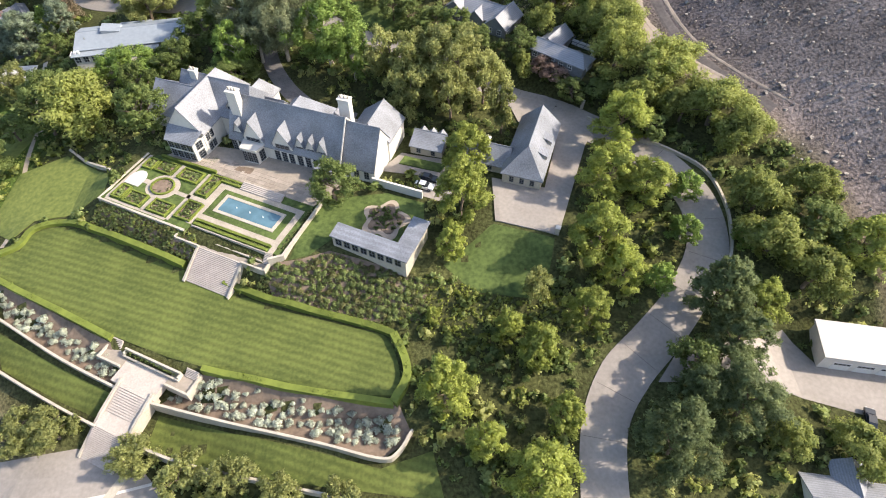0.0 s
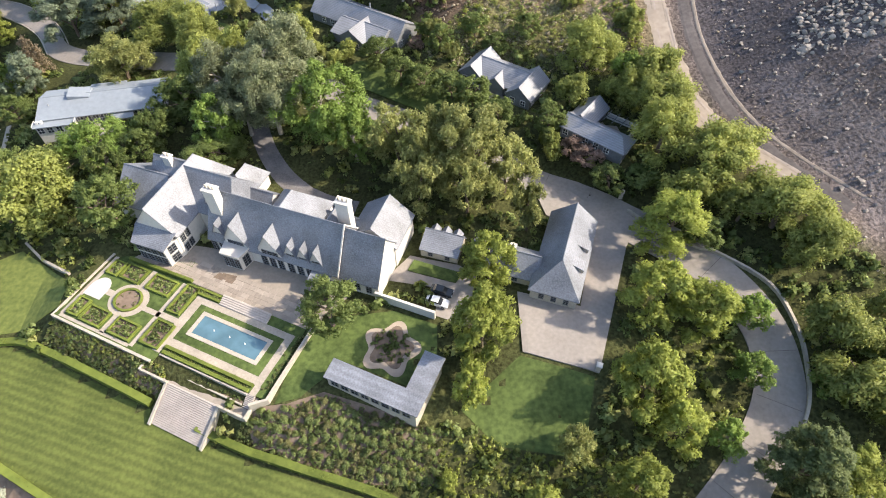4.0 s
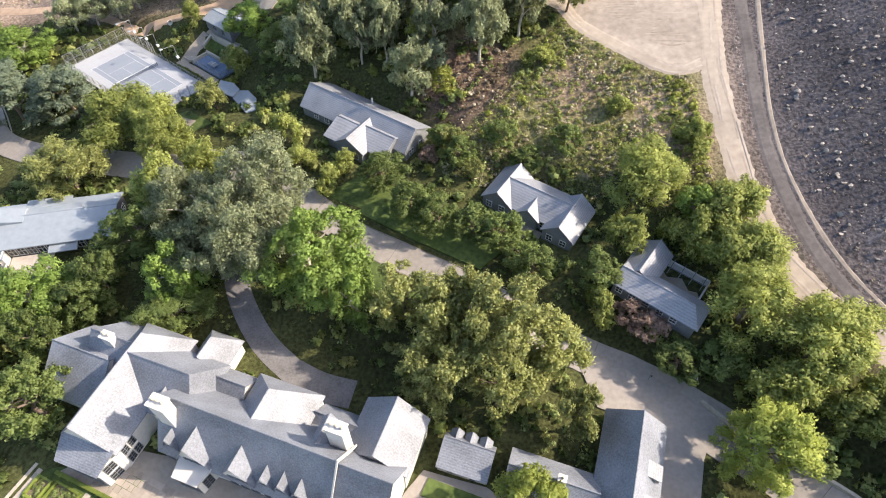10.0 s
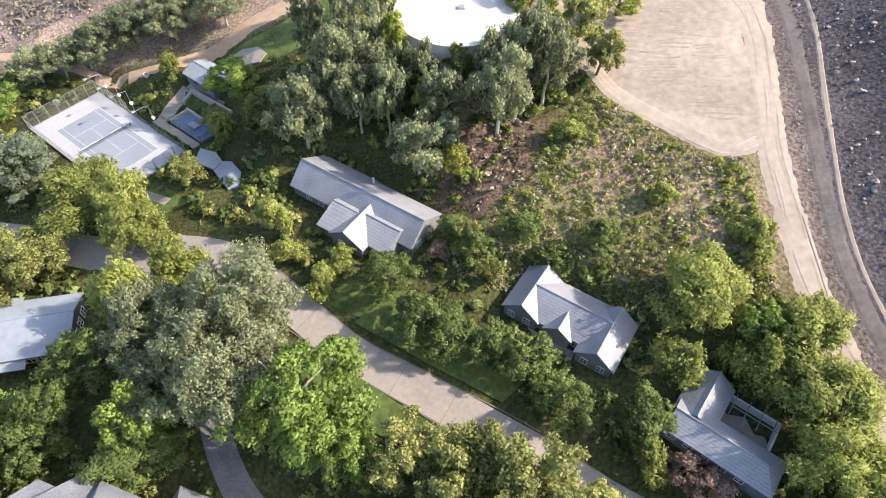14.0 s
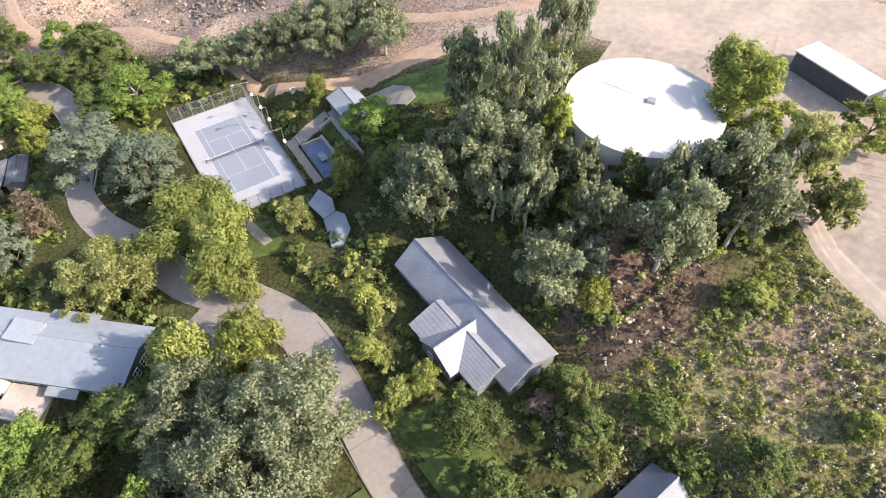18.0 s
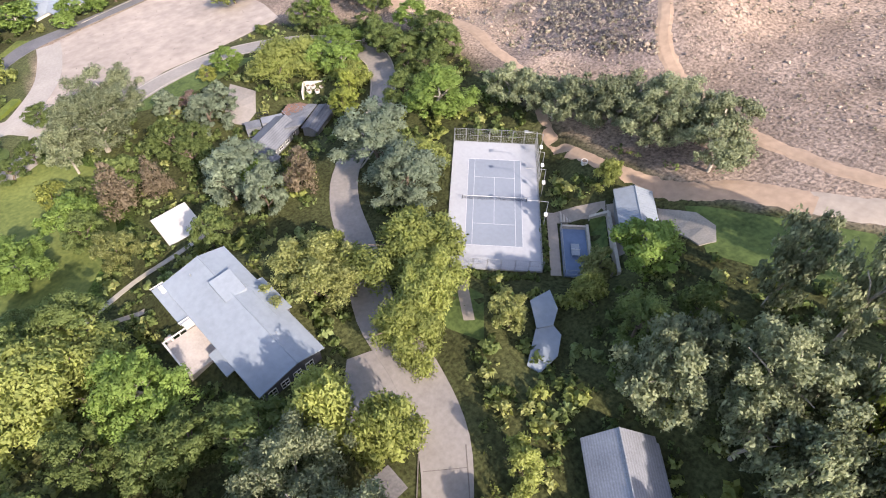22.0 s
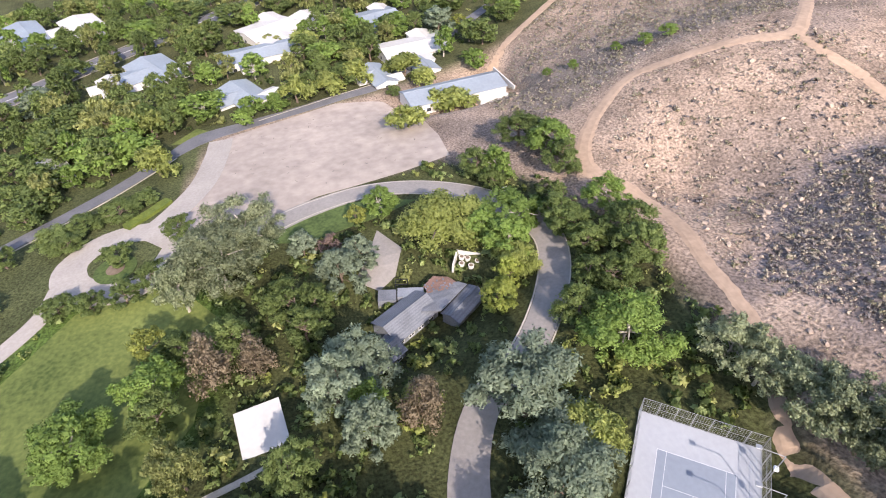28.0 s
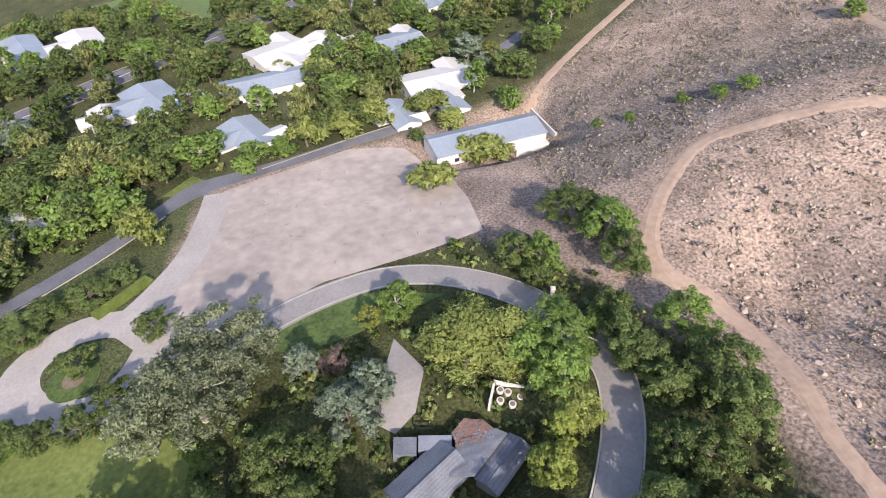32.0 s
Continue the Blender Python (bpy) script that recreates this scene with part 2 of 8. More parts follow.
# courses of the roofs: faint level rows up each slope
for _m, _rows in ((SLATE, 2.3), (SHINGLE, 1.25), (DARK_SHINGLE, 1.25)):
    _t = _m.node_tree
    _b = _t.nodes["Principled BSDF"]
    _g, _s, _wv, _rg, _mx = (_t.nodes.new(k) for k in ("ShaderNodeNewGeometry", "ShaderNodeMapping", "ShaderNodeTexWave", "ShaderNodeMapRange", "ShaderNodeMix"))
    _wv.bands_direction = "Z"
    _wv.inputs["Scale"].default_value, _wv.inputs["Distortion"].default_value, _wv.inputs["Detail"].default_value, _wv.inputs["Detail Scale"].default_value = _rows, 1.5, 3, 2.5
    _rg.inputs[3].default_value, _rg.inputs[4].default_value = 0.86, 1.07
    _mx.data_type, _mx.blend_type = "RGBA", "MULTIPLY"
    _mx.inputs[0].default_value = 1.0
    _old = _b.inputs["Base Color"].links[0].from_socket
    _t.links.new(_g.outputs["Position"], _wv.inputs["Vector"])
    _t.links.new(_wv.outputs["Fac"], _rg.inputs[0])
    _t.links.new(_old, _mx.inputs[6])
    _t.links.new(_rg.outputs[0], _mx.inputs[7])
    _t.links.new(_mx.outputs[2], _b.inputs["Base Color"])
    _t.nodes.remove(_s)

# mown bands on the great lawn
_w = LAWN.node_tree
_wave = _w.nodes.new("ShaderNodeTexWave")
_wave.inputs["Scale"].default_value, _wave.inputs["Distortion"].default_value, _wave.inputs["Detail Scale"].default_value = 0.2, 0.5, 0.3
_map = _w.nodes.new("ShaderNodeMapping")
_map.inputs["Rotation"].default_value = (0, 0, radians(108))
_pos = _w.nodes.new("ShaderNodeNewGeometry")
_w.links.new(_pos.outputs["Position"], _map.inputs["Vector"])
_w.links.new(_map.outputs[0], _wave.inputs["Vector"])
_mx = _w.nodes.new("ShaderNodeMix")
_mx.data_type, _mx.blend_type = "RGBA", "MULTIPLY"
_old = _w.nodes["Principled BSDF"].inputs["Base Color"].links[0].from_socket
_rg = _w.nodes.new("ShaderNodeMapRange")
_rg.inputs[3].default_value, _rg.inputs[4].default_value = 0.82, 1.1
_w.links.new(_wave.outputs["Fac"], _rg.inputs[0])
_mx.inputs[0].default_value = 1.0
_w.links.new(_old, _mx.inputs[6])
_w.links.new(_rg.outputs[0], _mx.inputs[7])
_w.links.new(_mx.outputs[2], _w.nodes["Principled BSDF"].inputs["Base Color"])

# the land's own surface: tone by zone, broken up by noise
LANDMAT = bpy.data.materials.new("estate_ground")
LANDMAT.use_nodes = True
_t = LANDMAT.node_tree
_b = _t.nodes["Principled BSDF"]
_b.inputs["Roughness"].default_value, _b.inputs["Specular IOR Level"].default_value = 0.95, 0.1
_a = _t.nodes.new("ShaderNodeVertexColor")
_a.layer_name = "zone"
_g = _t.nodes.new("ShaderNodeNewGeometry")
_mixes = []
for _scale, _lo, _hi, _d in ((1.6, 0.45, 1.5, 9), (0.09, 0.7, 1.3, 4)):
    _n = _t.nodes.new("ShaderNodeTexNoise")
    _n.inputs["Scale"].default_value, _n.inputs["Detail"].default_value = _scale, _d
    _t.links.new(_g.outputs["Position"], _n.inputs["Vector"])
    _r = _t.nodes.new("ShaderNodeMapRange")
    _r.inputs[1].default_value, _r.inputs[2].default_value, _r.inputs[3].default_value, _r.inputs[4].default_value = 0.3, 0.7, _lo, _hi
    _t.links.new(_n.outputs["Fac"], _r.inputs[0])
    _mixes.append(_r)
_m = _t.nodes.new("ShaderNodeMath")
_m.operation = "MULTIPLY"
_t.links.new(_mixes[0].outputs[0], _m.inputs[0])
_t.links.new(_mixes[1].outputs[0], _m.inputs[1])
_v = _t.nodes.new("ShaderNodeVectorMath")
_v.operation = "SCALE"
_t.links.new(_a.outputs["Color"], _v.inputs[0])
_t.links.new(_m.outputs[0], _v.inputs["Scale"])
_t.links.new(_v.outputs[0], _b.inputs["Base Color"])
_bn = _t.nodes.new("ShaderNodeBump")
_bn.inputs["Strength"].default_value, _bn.inputs["Distance"].default_value = 0.6, 0.2
_t.links.new(_mixes[0].outputs[0], _bn.inputs["Height"])
_t.links.new(_bn.outputs[0], _b.inputs["Normal"])


# ---- building blocks ----
PAVED, LINES_LAID, BUILT = [], [], []   # what shrubs and grass keep clear of

def part(name, bm, mat, parent=None, label=""):
    """One bmesh as one mesh object, under a thing or a part."""
    me = bpy.data.meshes.new(name)
    bm.to_mesh(me)
    bm.free()
    me.materials.append(mat)
    ob = new(name, me)
    ob.parent = parent
    return tagged(ob, label) if label else ob


def raw(name, verts, faces, mat, parent=None, smooth=False):
    me = bpy.data.meshes.new(name)
    me.from_pydata(verts, [], faces)
    me.materials.append(mat)
    if smooth:
        me.shade_smooth()
    ob = new(name, me)
    ob.parent = parent
    return ob


def thing(name, m, label, category, group="", kind=""):
    ob = new(name)
    ob.empty_display_size = 0.5
    ob.matrix_basis = m
    return tagged(ob, label, category, group, kind)


def box(bm, x0, x1, y0, y1, z0, z1, bevel=0.0):
    vs = [bm.verts.new((x, y, z)) for z in (z0, z1) for x, y in ((x0, y0), (x1, y0), (x1, y1), (x0, y1))]
    fs = [bm.faces.new([vs[i] for i in q]) for q in ((3, 2, 1, 0), (4, 5, 6, 7), (0, 1, 5, 4), (1, 2, 6, 5), (2, 3, 7, 6), (3, 0, 4, 7))]
    if bevel:
        bmesh.ops.bevel(bm, geom=list({e for f in fs for e in f.edges}), offset=bevel, segments=1, affect="EDGES")
    return bm


def boxes(*items, bevel=0.0):
    bm = bmesh.new()
    for it in items:
        box(bm, *it, bevel=bevel)
    return bm


def prism(bm, poly, z0, z1):
    """An upright prism over a polygon; z0 and z1 may be lists, a height for each corner."""
    n = len(poly)
    lo, hi = (z0 if isinstance(z0, (list, tuple)) else [z0] * n), (z1 if isinstance(z1, (list, tuple)) else [z1] * n)
    area = sum(a[0] * b[1] - b[0] * a[1] for a, b in zip(poly, poly[1:] + poly[:1]))
    if area < 0:
        poly, lo, hi = poly[::-1], list(lo)[::-1], list(hi)[::-1]
    a = [bm.verts.new((x, y, z)) for (x, y), z in zip(poly, lo)]
    b = [bm.verts.new((x, y, z)) for (x, y), z in zip(poly, hi)]
    bm.faces.new(a[::-1])
    bm.faces.new(b)
    for i in range(n):
        j = (i + 1) % n
        bm.faces.new((a[i], a[j], b[j], b[i]))
    return bm


def slab(bm, pts, thick):
    """A sheet through 3D points, thickened downwards along z."""
    n = len(pts)
    v = np.array(pts)
    nz = sum(v[i][0] * v[(i + 1) % n][1] - v[(i + 1) % n][0] * v[i][1] for i in range(n))
    if nz < 0:
        v = v[::-1]
    a = [bm.verts.new((x, y, z - thick)) for x, y, z in v]
    b = [bm.verts.new((x, y, z)) for x, y, z in v]
    bm.faces.new(a[::-1])
    bm.faces.new(b)
    for i in range(n):
        j = (i + 1) % n
        bm.faces.new((a[i], a[j], b[j], b[i]))
    return bm


def tube(bm, a, b, r0, r1=None, n=8):
    a, b = Vector(a), Vector(b)
    r1 = r0 if r1 is None else r1
    q = (b - a).to_track_quat("Z", "Y")
    ring = [[bm.verts.new(p + q @ Vector((r * math.cos(2 * math.pi * i / n), r * math.sin(2 * math.pi * i / n), 0))) for i in range(n)] for p, r in ((a, r0), (b, r1))]
    for i in range(n):
        j = (i + 1) % n
        bm.faces.new((ring[0][i], ring[0][j], ring[1][j], ring[1][i]))
    bm.faces.new(ring[0][::-1])
    bm.faces.new(ring[1])
    return bm


def draped(name, poly, mat, lift=0.06, depth=0.4, grid=3.0, parent=None, z=None):
    """A sheet cut to a polygon, laid on the land, with a skirt down round its edge."""
    PAVED.append(list(poly))
    bm = bmesh.new()
    area = sum(a[0] * b[1] - b[0] * a[1] for a, b in zip(poly, poly[1:] + poly[:1]))
    vs = [bm.verts.new((x, y, 0)) for x, y in (poly if area > 0 else poly[::-1])]
    f = bm.faces.new(vs)
    f.normal_update()
    if z is None:
        xs, ys = [p[0] for p in poly], [p[1] for p in poly]
        bmesh.ops.triangulate(bm, faces=[f])
        for axis, lo, hi, start in ((0, min(xs), max(xs), X0), (1, min(ys), max(ys), Y0)):
            k = math.ceil((lo - start) / grid)
            while start + k * grid < hi:
                c = start + k * grid
                co, no = ((c, 0, 0), (1, 0, 0)) if axis == 0 else ((0, c, 0), (0, 1, 0))
                bmesh.ops.bisect_plane(bm, geom=bm.verts[:] + bm.edges[:] + bm.faces[:], plane_co=co, plane_no=no, dist=1e-5)
                k += 1
    for v in bm.verts:
        v.co.z = (ground(v.co.x, v.co.y) if z is None else z) + lift
    rim = [e for e in bm.edges if e.is_boundary]
    out = bmesh.ops.extrude_edge_only(bm, edges=rim)
    for v in out["geom"]:
        if isinstance(v, bmesh.types.BMVert):
            v.co.z -= depth
    bmesh.ops.recalc_face_normals(bm, faces=bm.faces[:])
    if sum(f.normal.z * f.calc_area() for f in bm.faces) < 0:
        bmesh.ops.reverse_faces(bm, faces=bm.faces[:])
    return part(name, bm, mat, parent)


def smooth_line(pts, n=6):
    """A rounded line through points."""
    out = []
    p = [pts[0]] + list(pts) + [pts[-1]]
    for i in range(1, len(p) - 2):
        for k in range(n):
            u = k / n
            out.append(tuple(0.5 * (2 * b + (c - a) * u + (2 * a - 5 * b + 4 * c - d) * u * u + (3 * b - a - 3 * c + d) * u ** 3)
                             for a, b, c, d in zip(p[i - 1], p[i], p[i + 1], p[i + 2])))
    return out + [tuple(pts[-1])]


def offset(pts, d):
    out = []
    for i, (x, y) in enumerate(pts):
        a, b = pts[max(i - 1, 0)], pts[min(i + 1, len(pts) - 1)]
        tx, ty = b[0] - a[0], b[1] - a[1]
        s = math.hypot(tx, ty) or 1
        out.append((x - ty / s * d, y + tx / s * d))
    return out


def ribbon(name, pts, width, mat, lift=0.06, depth=0.4, n=5, parent=None):
    """A road or path of constant (or changing) width along a rounded line, following the land; dirt tracks fray at their edges."""
    ragged = 0.55 if name in ("trail", "ditch") else 0.0
    n = n * 3 if ragged else n
    line = smooth_line(pts, n)
    ws = width if isinstance(width, (list, tuple)) else [width] * len(pts)
    w = np.interp(np.linspace(0, 1, len(line)), np.linspace(0, 1, len(ws)), ws)
    LINES_LAID.append((line[::2] + line[-1:], min(max(ws), 9) / 2))
    verts, faces = [], []
    cols = 5
    for i, (x, y) in enumerate(line):
        a, b = line[max(i - 1, 0)], line[min(i + 1, len(line) - 1)]
        tx, ty = b[0] - a[0], b[1] - a[1]
        s = math.hypot(tx, ty) or 1
        for k in range(cols):
            d = (k / (cols - 1) - 0.5) * w[i]
            if ragged and k in (0, cols - 1):
                d += (1 if k else -1) * min(ragged, 0.07 * w[i]) * (2.0 * noise.noise(Vector((x * 0.45, y * 0.45, 7.0 + k))) + noise.noise(Vector((x * 1.3, y * 1.3, k))))
            px, py = x - ty / s * d, y + tx / s * d
            verts.append((px, py, ground(px, py) + (-0.03 if ragged and k in (0, cols - 1) else lift)))
        for k in (0, cols - 1):
            px, py, pz = verts[i * (cols + 2) + k]
            verts.append((px, py, pz - depth))
    r = cols + 2
    for i in range(len(line) - 1):
        for k in range(cols - 1):
            faces.append((i * r + k + 1, i * r + k, (i + 1) * r + k, (i + 1) * r + k + 1))
        faces.append((i * r, i * r + cols, (i + 1) * r + cols, (i + 1) * r))
        faces.append((i * r + cols + 1, i * r + cols - 1, (i + 1) * r + cols - 1, (i + 1) * r + cols + 1))
    return raw(name, verts, faces, mat, parent)


def wall_along(name, pts, thick, height, mat, parent=None, top=None, n=1, sink=0.5):
    """A wall or kerb along a line; its top follows the land, or stands at one height."""
    line = smooth_line(pts, n) if n > 1 else list(pts)
    l, r = offset(line, thick / 2), offset(line, -thick / 2)
    verts, faces = [], []
    for (lx, ly), (rx, ry) in zip(l, r):
        g = min(ground(lx, ly), ground(rx, ry))
        h = max(ground(lx, ly), ground(rx, ry)) + height if top is None else top
        verts += [(lx, ly, g - sink), (rx, ry, g - sink), (rx, ry, h), (lx, ly, h)]
    for i in range(len(line) - 1):
        a, b = 4 * i, 4 * i + 4
        for k in range(4):
            j = (k + 1) % 4
            faces.append((a + k, a + j, b + j, b + k))
    e = 4 * (len(line) - 1)
    faces += [(3, 2, 1, 0), (e, e + 1, e + 2, e + 3)]
    me_ob = raw(name, verts, faces, mat, parent)
    bm = bmesh.new()
    bm.from_mesh(me_ob.data)
    bmesh.ops.recalc_face_normals(bm, faces=bm.faces[:])
    bm.to_mesh(me_ob.data)
    bm.free()
    return me_ob


window_meshes = {}


def window(parent, x, y, z, w, h, ang, bars=(2, 3), mat=None, name="window"):
    """A glazed window standing proud of a wall; ang: the way its face looks, degrees, 0 is +x."""
    f, d = 0.10, 0.12
    xs = [-w / 2, -w / 2 + f]
    for i in range(1, bars[0]):
        q = -w / 2 + w * i / bars[0]
        xs += [q - 0.04, q + 0.04]
    xs += [w / 2 - f, w / 2]
    zs = [0, f]
    for i in range(1, bars[1]):
        zs += [h * i / bars[1] - 0.035, h * i / bars[1] + 0.035]
    zs += [h - f, h]
    key = (name, round(w, 2), round(h, 2), bars, (mat or FRAME).name)
    if key not in window_meshes:
        bm = bmesh.new()
        grid = [[bm.verts.new((q, 0, k)) for k in zs] for q in xs]
        for i in range(len(xs) - 1):
            for j in range(len(zs) - 1):
                if i % 2 == 0 or j % 2 == 0:
                    bm.faces.new((grid[i][j], grid[i + 1][j], grid[i + 1][j + 1], grid[i][j + 1]))
        out = bmesh.ops.extrude_face_region(bm, geom=bm.faces[:])
        bmesh.ops.translate(bm, vec=(0, d, 0), verts=[v for v in out["geom"] if isinstance(v, bmesh.types.BMVert)])
        bmesh.ops.recalc_face_normals(bm, faces=bm.faces[:])
        fm, pm = bpy.data.meshes.new(name), bpy.data.meshes.new("pane")
        bm.to_mesh(fm)
        bm.free()
        fm.materials.append(mat or FRAME)
        bm = boxes((-w / 2 + f * 0.5, w / 2 - f * 0.5, -0.02, 0.05, f * 0.5, h - f * 0.5))
        bm.to_mesh(pm)
        bm.free()
        pm.materials.append(GLASS)
        window_meshes[key] = fm, pm
    fm, pm = window_meshes[key]
    win, pane = new(name, fm), new("pane", pm)
    win.parent, pane.parent = parent, win
    win.matrix_basis = Matrix.Translation((x, y, z)) @ Matrix.Rotation(radians(ang - 90), 4, "Z")
    return win


def gable(parent, x0, x1, y0, y1, zb, ze, zr, axis="x", hips=(0, 0), over=0.45, wall=None, roof=None, ridge=None, rake=0.2):
    """A house block under a pitched roof: walls up to the eaves (and the gables), each slope a part of its own.
    hips: how far the ridge stops short at either end; 0 is a gable."""
    flip = axis == "y"
    m_ = parent.parent.matrix_basis @ parent.matrix_basis if parent.parent else parent.matrix_basis
    BUILT.append([tuple((m_ @ Vector((x, y, 0)))[:2]) for x, y in ((x0, y0), (x1, y0), (x1, y1), (x0, y1))])
    a0, a1, b0, b1 = (y0, y1, x0, x1) if flip else (x0, x1, y0, y1)
    bm_ = (b0 + b1) / 2 if ridge is None else ridge

    def P(a, b, z):
        return (b, a, z) if flip else (a, b, z)
    bm = bmesh.new()
    t = 0.2
    for end, a, hip in ((0, a0, hips[0]), (1, a1, hips[1])):
        sec = [(b0, zb), (b1, zb), (b1, ze - t)] + ([] if hip else [(bm_, zr - t)]) + [(b0, ze - t)]
        inner = a + (0.3 if end == 0 else -0.3)
        f0, f1 = [bm.verts.new(P(a, b, z)) for b, z in sec], [bm.verts.new(P(inner, b, z)) for b, z in sec]
        bm.faces.new(f0)
        bm.faces.new(f1)
        for i in range(len(sec)):
            j = (i + 1) % len(sec)
            bm.faces.new((f0[i], f0[j], f1[j], f1[i]))
    for b, q in ((b0, b0 + 0.3), (b1 - 0.3, b1)):
        lo, hi = sorted((b, q))
        pts = [P(a0 + 0.3, lo, zb), P(a1 - 0.3, hi, ze - t)]
        (xa, ya, za), (xb, yb, zb_) = pts
        box(bm, min(xa, xb), max(xa, xb), min(ya, yb), max(ya, yb), zb, ze - t)
    bmesh.ops.recalc_face_normals(bm, faces=bm.faces[:])
    part("wall", bm, wall or LIMESTONE, parent)
    ra0, ra1 = a0 + hips[0] if hips[0] else a0 - rake, a1 - hips[1] if hips[1] else a1 + rake
    for side, be in ((0, b0), (1, b1)):
        sl = (zr - ze) / abs(bm_ - be)
        bo = be + (-over if side == 0 else over)
        zo = ze - over * sl
        e0, e1 = (a0 - over if hips[0] else a0 - rake), (a1 + over if hips[1] else a1 + rake)
        s = bmesh.new()
        slab(s, [P(e0, bo, zo), P(e1, bo, zo), P(ra1, bm_, zr), P(ra0, bm_, zr)], 0.22)
        bmesh.ops.recalc_face_normals(s, faces=s.faces[:])
        part("roof_slope", s, roof or SLATE, parent)
    for end, hip, a, r in ((0, hips[0], a0 - over, ra0), (1, hips[1], a1 + over, ra1)):
        if hip:
            s = bmesh.new()
            z0_ = ze - over * (zr - ze) / abs(bm_ - b0)
            z1_ = ze - over * (zr - ze) / abs(bm_ - b1)
            slab(s, [P(a, b0 - over, z0_), P(r, bm_, zr), P(a, b1 + over, z1_)], 0.22)
            bmesh.ops.recalc_face_normals(s, faces=s.faces[:])
            part("roof_hip", s, roof or SLATE, parent)
    c = bmesh.new()
    p, q = P(ra0, bm_, zr + 0.02), P(ra1, bm_, zr + 0.02)
    tube(c, p, q, 0.12, n=6)
    part("ridge_cap", c, roof or SLATE, parent)


def dormer(parent, x, y, w, zb, ze, zr, back, wall=None, roof=None, glaze=True):
    """A gabled dormer that looks to -y."""
    d = thing_part("dormer", parent)
    bm = bmesh.new()
    prism_y(bm, [(x - w / 2, zb), (x + w / 2, zb), (x + w / 2, ze), (x, zr - 0.15), (x - w / 2, ze)], y, y + back * 0.8)
    part("dormer_wall", bm, wall or LIMESTONE, d)
    sl = (zr - ze) / (w / 2)
    for sgn in (-1, 1):
        s = bmesh.new()
        xo = x + sgn * (w / 2 + 0.3)
        slab(s, [(xo, y - 0.3, ze - 0.3 * sl + 0.1), (x, y - 0.3, zr), (x, y + back, zr), (xo, y + back, ze - 0.3 * sl + 0.1)], 0.15)
        bmesh.ops.recalc_face_normals(s, faces=s.faces[:])
        part("dormer_roof", s, roof or SLATE, d)
    if glaze:
        window(d, x, y, zb + 0.3, w * 0.7, max(0.8, ze - zb - 0.3), 270, (3, 3))


def thing_part(name, parent):
    ob = new(name)
    ob.empty_display_size = 0.3
    ob.parent = parent
    return ob


def prism_y(bm, sec, y0, y1):
    a = [bm.verts.new((x, y0, z)) for x, z in sec]
    b = [bm.verts.new((x, y1, z)) for x, z in sec]
    bm.faces.new(a)
    bm.faces.new(b[::-1])
    for i in range(len(sec)):
        j = (i + 1) % len(sec)
        bm.faces.new((a[j], a[i], b[i], b[j]))
    bmesh.ops.recalc_face_normals(bm, faces=bm.faces[:])
    return bm


def prism_x(bm, sec, x0, x1):
    prism_y(bm, [(y, z) for y, z in sec], x0, x1)
    for v in bm.verts:
        v.co = (v.co.y, v.co.x, v.co.z)
    bmesh.ops.recalc_face_normals(bm, faces=bm.faces[:])
    return bm


def slab_box(x0, x1, y0, y1, z0, z1):
    return slab(bmesh.new(), [(x0, y0, z0), (x1, y0, z0), (x1, y1, z1), (x0, y1, z1)], 0.18)


def chimney(parent, x, y, w, d, z0, z1, pots=3):
    ch = part("chimney", boxes((x - w / 2, x + w / 2, y - d / 2, y + d / 2, z0, z1 - 0.4), (x - w / 2 - 0.15, x + w / 2 + 0.15, y - d / 2 - 0.15, y + d / 2 + 0.15, z1 - 0.4, z1 - 0.1)), RENDER, parent, "pale stone chimney")
    for i in range(pots):
        px = x + (i - (pots - 1) / 2) * w / max(pots, 1)
        part("chimney_pot", tube(bmesh.new(), (px, y, z1 - 0.1), (px, y, z1 + 0.6), 0.22, 0.17), LIMESTONE, ch)


def clear(xs, ys, gap=0.6):
    """Which points stand on open soil, off every road, lawn and building."""
    xs, ys = np.asarray(xs, float), np.asarray(ys, float)
    ok = np.ones(len(xs), bool)
    for poly in PAVED + BUILT:
        ok &= ~inside(xs, ys, list(poly)) & (edge_distance(xs, ys, list(poly)) > gap)
    for line, half in LINES_LAID:
        for a, b in zip(line, line[1:]):
            dx, dy = b[0] - a[0], b[1] - a[1]
            k = np.clip(((xs - a[0]) * dx + (ys - a[1]) * dy) / max(dx * dx + dy * dy, 1e-9), 0, 1)
            ok &= np.hypot(xs - a[0] - k * dx, ys - a[1] - k * dy) > half + gap
    return ok


